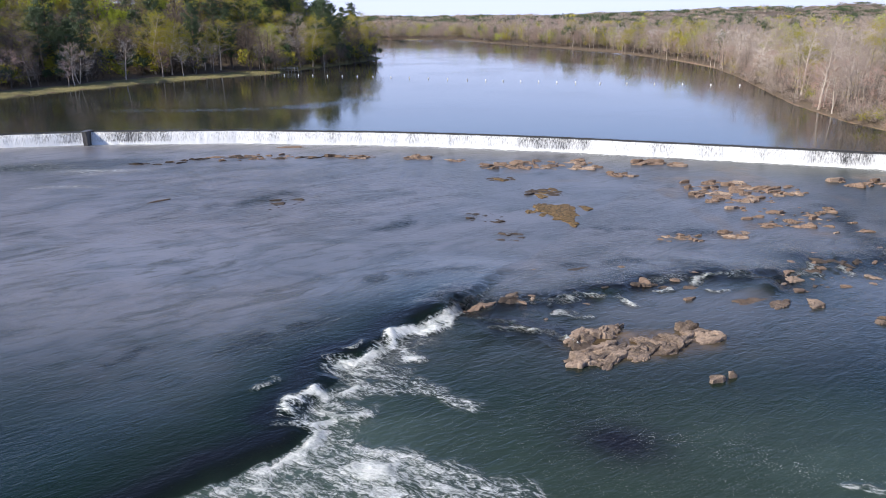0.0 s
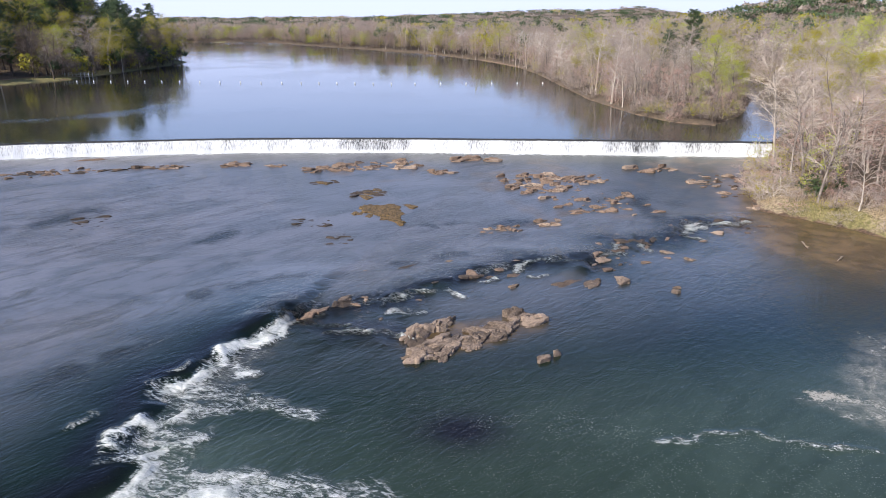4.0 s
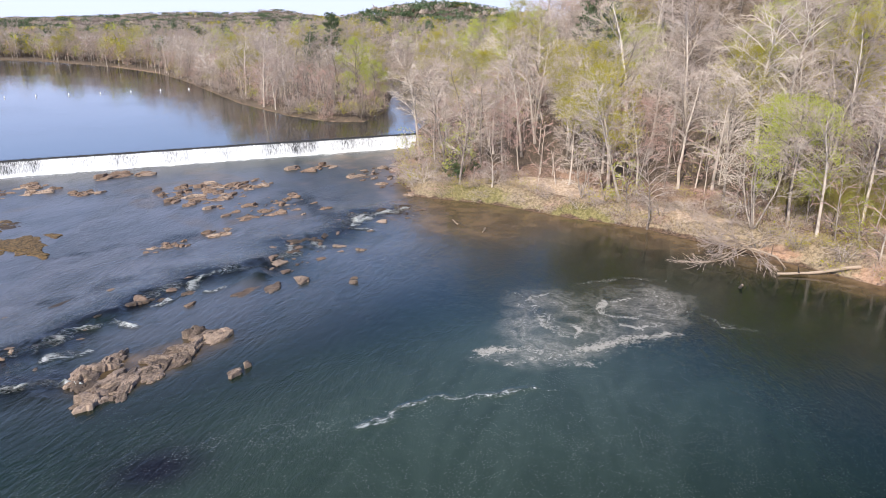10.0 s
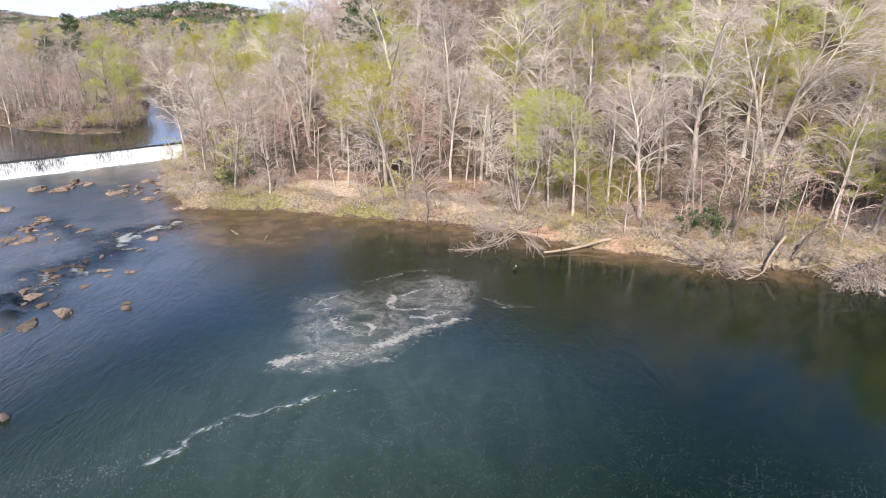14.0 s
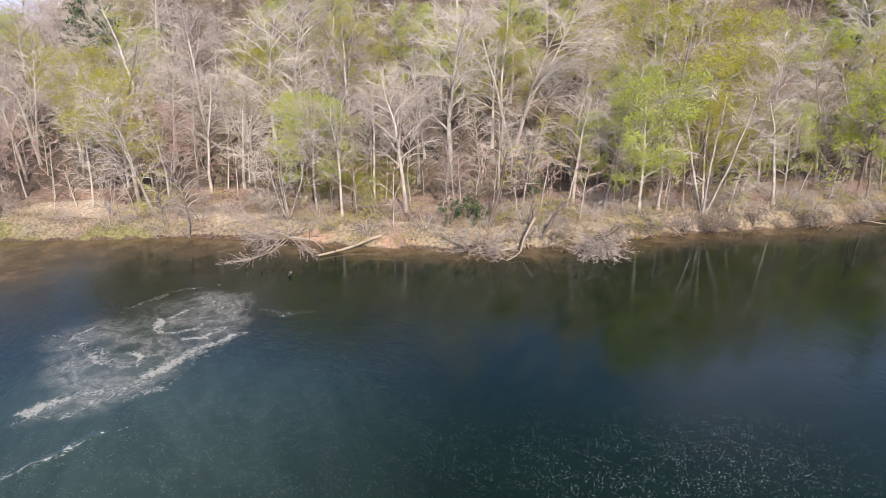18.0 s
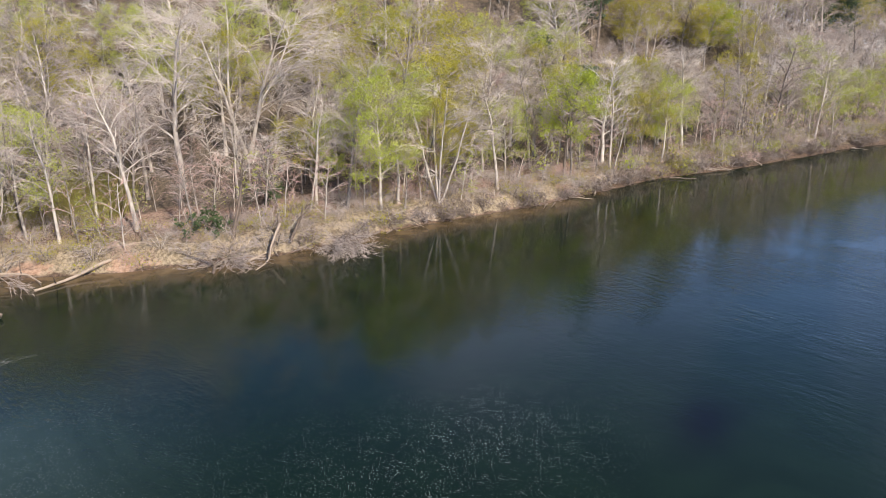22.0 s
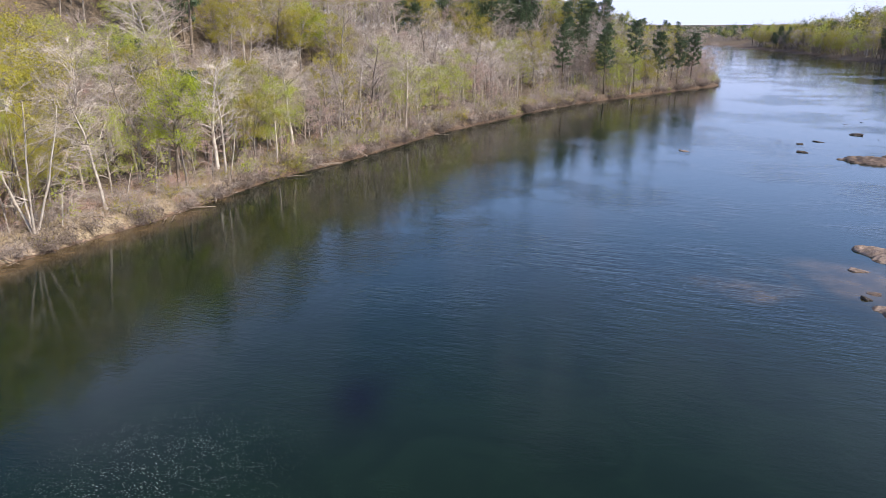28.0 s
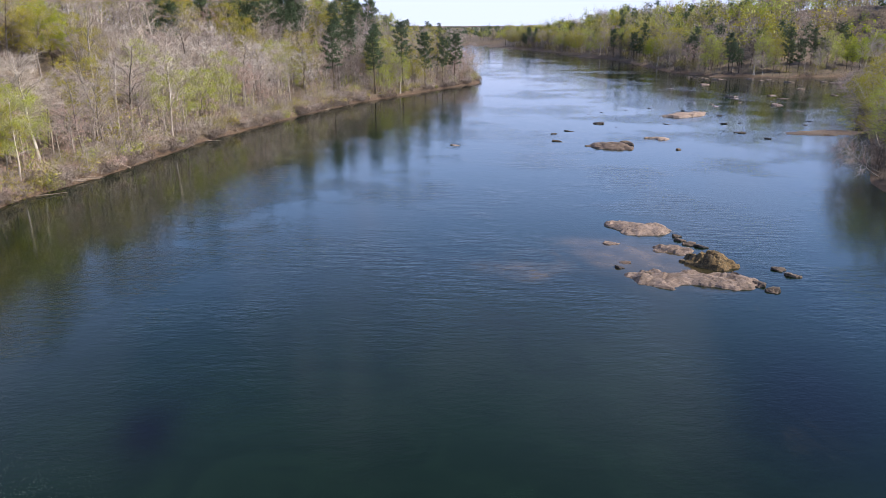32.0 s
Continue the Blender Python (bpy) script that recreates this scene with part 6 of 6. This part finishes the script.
        rock(look_key, rng.uniform(x0, x1), rng.uniform(y0, y1), a * 1.3, a * rng.uniform(0.5, 0.9), a * 1.4 * flat * rng.uniform(0.7, 1.3), rng.uniform(-35, 25), label, -0.02, (rng.normal() * 5, rng.normal() * 5), int(rng.integers(8)), "low rocks below the dam", name)


FLATROCK = "low flat brown rock breaking the surface below the dam"
PATCHES = [
    (7, (-6.5, -2.5, 121.5, 124.5), 1.2), (7, (-22, -12, 122.5, 126), 1.0), (10, (-40, -24, 121, 127), 1.0), (4, (1, 4, 119, 121), 0.9),
    (12, (6.5, 13, 113.5, 118), 1.2), (16, (13, 25.5, 112.5, 119.5), 1.3), (5, (33, 37.5, 116, 118.5), 2.1), (3, (38, 40, 114.5, 116.5), 1.6),
    (8, (26, 30, 106.5, 109.5), 0.9), (24, (35, 45, 90.5, 103), 1.3)]
PATCHES += [
    (10, (46, 51, 94, 100), 1.2), (5, (58.5, 65, 99, 103), 1.7), (8, (37, 44, 79, 88), 1.1), (6, (32, 35, 75, 78), 0.8),
    (6, (45, 50, 76, 88), 1.2), (8, (24, 29, 74, 76.5), 0.7), (12, (28, 36, 60, 64), 0.6), (8, (38, 56, 63.5, 72), 0.6),
    (8, (50, 58, 66, 74), 0.9)]
for n, box, size in PATCHES:
    cluster("tan", max(1, round(0.22 * n)), box, 0.9 * size, 0.34, FLATROCK, n * 7 + int(box[0]))
    cluster("brown", round(1.4 * n), box, 0.8 * size, 0.42, "low jagged brown rock breaking the surface", n * 11 + int(box[0]))
for n, box, size in ((8, (3, 8, 82, 86), 0.7), (6, (5, 9, 74, 78), 0.7), (9, (12, 17, 95, 99), 1.0), (5, (7, 11, 104.5, 106.5), 0.9), (10, (8, 24, 62, 67), 0.6), (8, (-5, 3, 54, 58), 0.6), (6, (-24, -19, 88, 94), 1.0)):
    cluster("dark", n, box, size, 0.2, "dark wet rock just breaking the surface", n * 5 + int(box[1]))
cluster("brown", 26, (61, 72, 68, 94), 0.9, 0.45, "brown rock lying along the water's edge", 78)
cluster("tan", 34, (61, 74, 68, 96), 1.0, 0.35, "tan rock scattered along the water's edge", 77)

for kind, n, box, size in (("dark", 8, (-3, 2, 54, 56.5), 1.0), ("brown", 10, (27, 36, 58, 64), 0.9), ("brown", 8, (35, 41, 60, 67), 0.8), ("dark", 8, (10, 24, 56, 62), 0.7)):
    cluster(kind, n, box, size, 0.36, "jagged wet rock along the riffle", n * 3 + int(box[0]))

# the thin ledge below the dam
rng = np.random.default_rng(33)
LEDGE = np.array([(-54, 118.5, 0), (-46, 120.3, 0), (-42.7, 124, 0), (-36, 125, 0), (-27.5, 122.5, 0), (-20, 125, 0), (-14, 123.2, 0)])
for k in range(46):
    spot, way = along(LEDGE, min(0.999, rng.random()))
    a = rng.uniform(0.4, 1.5)
    v, t, q = SLABS[int(rng.integers(8))]
    turn = math.atan2(way[1], way[0]) + rng.normal() * 0.2
    w = v * (a, a * rng.uniform(0.3, 0.5), rng.uniform(0.12, 0.4))
    w = np.stack([w[:, 0] * math.cos(turn) - w[:, 1] * math.sin(turn), w[:, 0] * math.sin(turn) + w[:, 1] * math.cos(turn), w[:, 2]], 1)
    FAR_ROCKS["dark" if rng.random() < 0.7 else "brown"].add(w + (spot[0] + rng.normal() * 0.5, spot[1] + rng.normal() * 0.6, -0.02), t, q)
for px, py, a, b, c, t in ((-39.2, 93.2, 2.0, 0.35, 0.2, 46), (-29.2, 134.2, 3.4, 0.6, 0.3, 0), (-3.8, 123.2, 1.9, 1.1, 0.7, 10), (-5.0, 123.6, 1.0, 0.8, 0.9, 40), (-2.6, 122.8, 0.9, 0.7, 0.7, 70), (-20, 124.8, 1.4, 0.8, 0.9, 10), (-18.6, 124.2, 0.9, 0.6, 0.6, 0), (-14, 123.6, 1.7, 0.6, 0.35, 0)):
    rock("brown", px, py, a, b, c, t, "jagged brown rock standing out of the pool below the dam", 0.0, group="low rocks below the dam")

# broken rock along the riffles
rng = np.random.default_rng(34)
for line, n in ((RIFFLE_B, 46), (RIFFLE_C, 34), (RAPID[-3:], 14)):
    path = np.array([(a, b, 0.0) for a, b in line])
    for k in range(n):
        spot, way = along(path, min(0.999, (k + rng.random()) / n))
        a = 0.18 + 0.7 * rng.random() ** 2
        v, t, q = SLABS[int(rng.integers(8))]
        turn = math.atan2(way[1], way[0]) + rng.normal() * 0.4
        w = v * (a * 1.4, a * rng.uniform(0.5, 0.9), a * rng.uniform(0.25, 0.55))
        w = np.stack([w[:, 0] * math.cos(turn) - w[:, 1] * math.sin(turn), w[:, 0] * math.sin(turn) + w[:, 1] * math.cos(turn), w[:, 2]], 1)
        off = rng.uniform(-0.6, 1.6)
        FAR_ROCKS["dark" if rng.random() < 0.55 else "brown"].add(w + (spot[0] - way[1] * off, spot[1] + way[0] * off, 0.12 if off > 0 else 0.0), t, q)

# weed-covered shoal
rng = np.random.default_rng(8)
for f in np.linspace(0, 1, 13):
    w = 2.3 * (1 - f) + 0.4
    for _ in range(2):
        rock("weed", 15.0 + rng.normal() * 0.25 * w + 0.6 * f, 88.5 - 8.5 * f + rng.normal() * 0.3, w * 0.9, w * 0.7, 0.22, rng.uniform(0, 180), "matted brown weed on a shoal", 0.0, k=int(rng.integers(8)), name="weed_mat", group="weed mats")
for px, py, a in ((11.2, 86.5, 1.0), (12.6, 85, 0.8), (18.6, 88.2, 1.3), (14.5, 97.2, 1.6), (13.6, 94.8, 1.4), (15.8, 98.6, 1.0), (9, 105.4, 1.6)):
    rock("weed", px, py, a, a * 0.7, 0.2, rng.uniform(0, 180), "matted brown weed on a shoal", 0.0, name="weed_mat", group="weed mats")

# the flat rocks downstream
def outcrop(loop, high, material, label, seed, name="rock", cell=0.3):
    """A worn sheet of rock inside an outline: shelving edges, cracks and low steps."""
    loop = [(float(a), float(b)) for a, b in loop]
    xs = np.arange(min(p[0] for p in loop) - 1.5, max(p[0] for p in loop) + 1.5, cell)
    ys = np.arange(min(p[1] for p in loop) - 1.5, max(p[1] for p in loop) + 1.5, cell)
    x, y, q = sheet(xs, ys)
    d = distance(x, y, loop + loop[:1])[0] * np.where(inside(x, y, loop), 1, -1)
    d = d + 2.6 * (field(x, y, 1.6, 4, seed) - 0.5)
    n = field(x, y, 2.6, 3, seed + 3)
    z = high * (smooth01(d, -0.35, 0.35) * 0.55 + smooth01(d + 0.8 * (n - 0.5), 0.3, 1.3) * 0.45 + 0.9 * (np.floor(n * 7) / 7 - 0.5)) + 0.34 * (field(x, y, 0.9, 3, seed + 5) - 0.5) * smooth01(d, 0, 0.6) - 0.5 * smooth01(-d, 0.0, 0.8) - 0.05
    z = z - 0.35 * high * smooth01(-np.abs(field(x, y, 2.1, 3, seed + 9) - 0.5), -0.05, -0.01) * smooth01(d, 0, 0.5)
    keep = (d[q] > -1.0).any(axis=1)
    used, back = np.unique(q[keep], return_inverse=True)
    me = mesh_of("outcrop", np.stack([x, y, z], 1)[used], [back.reshape(-1, 4)], material, False)
    return tagged(new(name, me), label, "rock", "flat rocks downstream")


PINKISH = "broad flat pinkish-tan river rock"
outcrop([(16.9, -66.4), (15.6, -64.9), (13.2, -64.1), (11.6, -64.3), (10.6, -66.2), (8.4, -67.3), (5.2, -67.9), (3.9, -69.2), (5.6, -71.2), (8.4, -71.8), (10.8, -70.2), (13.3, -68.6), (15.6, -68.3)], 0.45, ROCK_PINK, PINKISH, 3)
outcrop([(8.6, -72.4), (7.8, -74.4), (10.2, -76.2), (13.0, -75.4), (12.4, -73.2), (10.4, -71.8)], 1.15, WEED, "hump of brown mossy rock on the flat outcrop", 5)
outcrop([(24.2, -83.0), (22.6, -81.2), (19.4, -80.6), (16.4, -82.2), (15.4, -84.4), (18.2, -86.0), (22.4, -85.8)], 0.5, ROCK_PINK, PINKISH, 7)
outcrop([(15.8, -75.8), (13.6, -75.6), (12.4, -77.4), (14.4, -78.4), (16.2, -77.4)], 0.5, ROCK_PINK, PINKISH, 9)
outcrop([(46, -139), (41, -137), (36.5, -140), (38, -145), (44, -143.5)], 0.7, ROCK_PINK, PINKISH, 11, cell=0.4)
outcrop([(43, -196), (38, -194), (33, -204), (35, -212), (40, -204)], 0.6, ROCK_PINK, PINKISH, 13, cell=0.7)
outcrop([(38.5, -155.5), (34, -154.5), (32, -157), (36, -158.5)], 0.5, ROCK_PINK, PINKISH, 15, cell=0.5)
outcrop([(12, -176), (4, -178), (-2, -182), (-6, -190), (2, -190), (10, -182)], 0.25, ROCK_DARK, "low dark shoal reaching out from the bank", 17, cell=0.8)
for px, py, a, b, c, t in ((21.2, -76, 1.2, 0.6, 0.25, 10), (17.8, -70, 0.7, 0.45, 0.2, 0), (69.3, -126.8, 1.3, 0.6, 0.3, 0)):
    rock("pink", px, py, a, b, c, t, PINKISH, 0.0, group="flat rocks downstream")
for px, py, a, b, c, t in (
    (14.8, -67.0, 0.7, 0.45, 0.8, 10), (6.4, -70.6, 1.6, 0.6, 0.6, -35), (4.9, -69.6, 0.9, 0.5, 0.45, -30), (3.4, -68.6, 0.8, 0.6, 0.45, 0), (2.2, -74.2, 0.8, 0.5, 0.4, 0), (3.6, -75.4, 0.9, 0.5, 0.35, 0),
    (12.0, -79.6, 0.8, 0.5, 0.4, 0), (13.2, -79.8, 0.9, 0.5, 0.4, 0), (14.6, -81, 0.7, 0.5, 0.4, 0), (15.2, -82.4, 0.6, 0.4, 0.35, 0), (17.9, -68.2, 0.5, 0.4, 0.3, 0), (38.4, -144.5, 1.6, 1.0, 0.8, 0), (39.5, -147.5, 1.4, 0.7, 0.5, 0), (53, -142, 1.0, 0.6, 0.4, 0), (27.9, -143.7, 0.6, 0.5, 0.4, 0)):
    rock("dark", px, py, a, b, c, t, "dark mossy rock beside the flat river rocks", 0.05, group="flat rocks downstream")
cluster("dark", 16, (4, 66, -215, -150), 1.3, 0.25, "dark rock breaking the water far downstream", 91)
cluster("pink", 14, (0, 60, -330, -225), 2.0, 0.25, "flat rock breaking the water far downstream", 92)
cluster("pink", 16, (0, 66, -352, -338), 2.6, 0.25, "pale flat rock along the wooded shore", 93)


for key, material, label in (("brown", ROCK_BROWN, "low dark brown rocks heaped below the dam"), ("tan", ROCK, "low brown rocks scattered below the dam"), ("dark", ROCK_DARK, "dark wet rocks breaking the far water"), ("pink", ROCK_PINK, "pale flat rocks far down the river")):
    tagged(new("far_rocks", FAR_ROCKS[key].mesh("far_rocks", material)), label, "rocks", kind="stuff")


# ---- driftwood and snags on the east bank ----
def ground_at(x, y):
    return max(0.0, float(ground_height(np.array([x]), np.array([y]))[0]))


def log(path, r0, r1, label, name="log", seed=0, stubs=3):
    """A fallen trunk with broken stubs."""
    rng = np.random.default_rng(seed)
    path = np.asarray(path, float)
    t = np.linspace(0, 1, 9)
    pts = np.stack([np.interp(t, np.linspace(0, 1, len(path)), path[:, i]) for i in range(3)], 1) + rng.normal(size=(9, 3)) * r0 * 0.25
    s = Shape()
    s.tube(pts, np.linspace(r0, r1, 9), 7)
    root = tagged(new(name), label, "log")
    part("trunk", s.mesh(name + "_trunk", DEADWOOD, True), root)
    for k in range(stubs):
        a, d = along(pts, rng.uniform(0.25, 0.95))
        w = Shape()
        w.tube(bent(a, unit(d + rng.normal(size=3) * 0.9 + np.array([0, 0, 0.4])), rng.uniform(4, 12) * r0, 3, rng, 0.2, 0), np.linspace(r0 * 0.4, 0.012, 4), 5)
        part("branch", w.mesh(name + "_branch", DEADWOOD, True), root)
    return root


def snag_crown(name, label, x, y, z, spread, way, n, seed, material=DEADWOOD, thick=0.02):
    """The twiggy crown of a fallen tree, half in the water."""
    rng = np.random.default_rng(seed)
    root = tagged(new(name), label, "fallen tree")
    wood, fine, p0, p1 = Shape(), Shape(), [], []
    base = np.array([x, y, z])
    for k in range(n):
        w = unit(np.array(way) + rng.normal(size=3) * np.array([0.55, 0.75, 0.32]))
        limb = bent(base + rng.normal(size=3) * 0.25, w, spread * rng.uniform(0.6, 1.1), 4, rng, 0.22, 0.0)
        limb[:, 2] = np.maximum(limb[:, 2], 0.03)
        wood.tube(limb, np.linspace(0.065, 0.015, 5), 5)
        for _ in range(20):
            a, d = along(limb, rng.uniform(0.3, 0.999))
            e = a + unit(d + rng.normal(size=3) * 0.6) * spread * rng.uniform(0.1, 0.3)
            e[2] = max(e[2], 0.02)
            p0.append(a), p1.append(e)
            for _ in range(2):
                b = a + (e - a) * rng.uniform(0.3, 0.9)
                f = b + unit(e - a + rng.normal(size=3) * 0.6) * spread * rng.uniform(0.05, 0.16)
                p0.append(b), p1.append(f)
    fine.spikes(np.array(p0), np.array(p1), np.full(len(p0), thick))
    tagged(part("limbwood", wood.mesh(name + "_limbs", material, True), root), kind="stuff")
    tagged(part("brushwood", fine.mesh(name + "_twigs", TWIG), root), kind="stuff")
    return root


snag_crown("fallen_tree", "fallen dead tree with pale bare limbs in the water", 69.6, 30.2, 1.5, 7.0, (-0.9, 0.28, 0.04), 15, 3, thick=0.026)
snag_crown("fallen_tree", "rounded clump of grey twigs drooping into the water", 74.5, -3.5, 1.5, 4.4, (-0.75, -0.55, -0.02), 34, 4)
snag_crown("brush_pile", "tangled pile of driftwood branches at the water's edge", 72.2, 8.5, 0.9, 4.4, (-0.55, 0.0, 0.15), 26, 5)
log([(70.6, 31.5, 1.2), (70, 27, 1.0), (68.8, 25.5, 0.5)], 0.16, 0.05, "bleached forked log hanging over the water", seed=1, stubs=5)
log([(73.0, 20.2, 1.0), (70.2, 23.0, 0.35), (67.4, 25.6, 0.12)], 0.19, 0.12, "thick pale log sliding into the river", seed=2, stubs=1)
log([(74.6, 3.2, 3.4), (73.4, 4.2, 1.3), (71.2, 4.4, 0.4), (69, 5.6, 0.15)], 0.16, 0.06, "crooked bleached trunk reaching into the water", seed=3)
log([(76.5, 3.6, 1.2), (76.4, 3.4, 2.6), (76.6, 3.3, 4.0)], 0.21, 0.18, "broken pale trunk standing on the bank", name="stump", seed=4, stubs=0)
log([(75.5, 2.2, 1.0), (76.0, 1.0, 3.4), (76.2, 0.5, 4.3)], 0.19, 0.13, "broken leaning trunk on the bank", name="stump", seed=5, stubs=1)
log([(73.6, 8.4, 0.2), (71.0, 9.6, 0.4), (69.2, 9.9, -0.2)], 0.22, 0.14, "dark leaning trunk in the driftwood pile", seed=6)
log([(84, 28, 2.6), (79, 24, 2.7), (77.5, 21, 2.5)], 0.12, 0.06, "thin pale pole lying on the bank", seed=7, stubs=1)
log([(61.6, 26.6, -0.3), (61.2, 26.3, 0.5)], 0.2, 0.12, "dark stub of a sunken log", name="stub", seed=8, stubs=0)
log([(57.6, 61.8, 0.02), (56.2, 59.4, 0.1)], 0.1, 0.06, "pale stick floating in the shallows", name="stick", seed=9, stubs=1)
log([(58.0, 56.4, 0.02), (56.2, 55.2, 0.1)], 0.1, 0.06, "pale stick floating in the shallows", name="stick", seed=10, stubs=1)
rng = np.random.default_rng(12)
for k in range(46):
    i = rng.integers(9, 19)
    (ax, ay), (bx, by) = EAST_BANK[i], EAST_BANK[i + 1]
    f = rng.random()
    px, py = ax + f * (bx - ax) + rng.uniform(-1.2, 2.2), ay + f * (by - ay)
    way = rng.uniform(0, 6.28)
    n = rng.uniform(1.5, 4.5)
    qx, qy = px + n * math.cos(way), py + n * math.sin(way)
    log([(px, py, ground_at(px, py) + 0.2), (qx, qy, ground_at(qx, qy) + 0.15)], rng.uniform(0.06, 0.16), 0.04, "drift log lying along the muddy bank", seed=20 + k, stubs=2)


# trees of the west bank that lean out over the water
for k, (px, py, s, tip) in enumerate(((-6.2, -131, 0.55, 50), (-6.5, -134, 0.6, 58), (-7, -150, 0.8, 25), (-8, -170, 0.8, 30), (-6, -196, 0.8, 35), (-4, -212, 0.85, 25), (-9, -160, 0.9, 15), (-9, -182, 0.9, 15), (-9, -140, 0.7, 20))):
    plant(["bare_c", "bare_d", "olive", "bare_a"][k % 4], px, py, s, random.uniform(-15, 15), (0, tip))


# dry grass and cane along the bank
def tufts(name, label, material, spots, height, rng, count, wide):
    s = Shape()
    base = np.repeat(spots, count, axis=0)[:, :2] + rng.normal(size=(len(spots) * count, 2)) * wide
    z = ground_height(base[:, 0], base[:, 1])
    good = z > 0.3
    p0 = np.column_stack([base, z - 0.05])[good]
    h = height * rng.uniform(0.5, 1.3, (len(p0), 1))
    p1 = p0 + np.concatenate([rng.normal(size=(len(p0), 2)) * 0.35, np.ones((len(p0), 1))], 1) * h
    s.spikes(p0, p1, np.full(len(p0), 0.018))
    return tagged(new(name, s.mesh(name, material)), label, "grass", kind="stuff")


GRASS_DRY = twig_material("dry_grass", (0.34, 0.25, 0.13), (0.56, 0.44, 0.26))
GRASS_GREEN = twig_material("green_grass", (0.13, 0.14, 0.03), (0.30, 0.29, 0.08))
CANE = twig_material("river_cane", (0.24, 0.22, 0.05), (0.44, 0.37, 0.12))
x, y, rng = scatter((58, 140, -190, 104), 1.7, 51, lambda x, y, s, r: (s < 9) & (r < 0.9) & (np.hypot((x - 77) / 4.5, (y - 58) / 9) > 1), 0.3)
tufts("bank_grass", "dry straw-coloured grass and weeds on the bank", GRASS_DRY, np.stack([x, y], 1), 0.75, rng, 18, 0.5)
x, y, rng = scatter((58, 76, 42, 80), 0.9, 52, lambda x, y, s, r: (s < 2.6), 0.2)
tufts("bank_turf", "green turf on the river edge", GRASS_GREEN, np.stack([x, y], 1), 0.3, rng, 8, 0.4)
x, y, rng = scatter((83, 92, 21, 34), 0.75, 53, lambda x, y, s, r: r < 1, 0.5)
tufts("river_cane", "thicket of olive-green river cane", CANE, np.stack([x, y], 1), 4.2, rng, 14, 0.35)


# ---- on the lake: floats, landing stage, brush heap ----
def buoy(x, y):
    s = Shape()
    h = np.array([-0.35, -0.2, 0.1, 0.55, 0.7])
    s.tube(np.stack([0 * h, 0 * h, 0.8 * h], 1), [0.12, 0.2, 0.2, 0.18, 0.1], 10)
    root = tagged(new("buoy"), "white marker float on the lake", "buoy", "floats above the dam")
    part("float", s.mesh("buoy_float", WHITE_PLASTIC, True), root)
    c = Shape()
    c.tube([(0, 0, 0.54), (0, 0, 0.8)], [0.06, 0.04], 6)
    part("cap", c.mesh("buoy_cap", GREY_METAL), root)
    root.location = (x, y, LAKE + 0.06)
    return root


first = buoy(-60, 273)
line = [(-60, 273), (-27, 263), (12, 246), (45, 233.5), (92, 221)]
for k in range(1, 24):
    f = k / 23
    copy_thing(first, pose(float(np.interp(f, np.linspace(0, 1, 5), [p[0] for p in line])), float(np.interp(f, np.linspace(0, 1, 5), [p[1] for p in line])), LAKE + 0.06))


def box_mesh(name, sx, sy, sz, material):
    bm = bmesh.new()
    bmesh.ops.create_cube(bm, size=1.0)
    bmesh.ops.scale(bm, vec=(sx, sy, sz), verts=bm.verts)
    bmesh.ops.bevel(bm, geom=bm.edges[:], offset=min(sx, sy, sz) * 0.12, segments=1, affect="EDGES")
    me = bpy.data.meshes.new(name)
    bm.to_mesh(me)
    bm.free()
    me.materials.append(material)
    return me


def landing():
    root = tagged(new("landing_stage"), "small pale landing stage at the lake shore", "dock")
    root.matrix_world = pose(-63, 291, LAKE, 0, 0, -20)
    deck = box_mesh("landing_plank", 0.9, 2.6, 0.12, WOOD)
    post = box_mesh("landing_post", 0.18, 0.18, 2.6, GREY_METAL)
    rail = box_mesh("landing_rail", 9.6, 0.09, 0.09, GREY_METAL)
    for k in range(10):
        part("plank", deck, root).location = (k - 4.5, 0, 0.75)
    for k in range(4):
        for side in (-1.2, 1.2):
            part("post", post, root).location = (3.1 * k - 4.65, side, 0.75)
    for side in (-1.2, 1.2):
        for h in (1.4, 1.95):
            part("rail", rail, root).location = (0, side, h)


landing()


def frame_post():
    root = tagged(new("timber_frame"), "dark leaning timber frame on the lake shore", "frame")
    root.matrix_world = pose(-139, 231, LAKE, 0, 0, 35)
    m = box_mesh("timber", 0.35, 0.35, 5.5, BARK_DARK)
    for dx, tilt in ((-2, 0), (1.2, -38)):
        ob = part("timber", m, root)
        ob.matrix_basis = pose(dx, 0, 2.2, 0, tilt, 0)


frame_post()
snag_crown("brush_heap", "low heap of cut grey brushwood on the shore", -146, 262, LAKE + 0.8, 9, (0.9, 0.2, 0.1), 26, 9, thick=0.05)


def pier_block():
    root = tagged(new("dam_pier"), "dark concrete pier splitting the overflow", "pier")
    root.matrix_world = pose(-70.3, 138.6, 1.2, 0, 0, 0)
    part("block", box_mesh("pier_block", 1.0, 2.6, 2.9, CONCRETE), root)
    part("cap", box_mesh("pier_cap", 1.2, 2.8, 0.2, CONCRETE), root).location = (0, 0, 1.5)


pier_block()
for ob in list(TREES.values()) + list(CLUMPS.values()):
    for child in ob.children_recursive:
        bpy.data.objects.remove(child)
    bpy.data.objects.remove(ob)
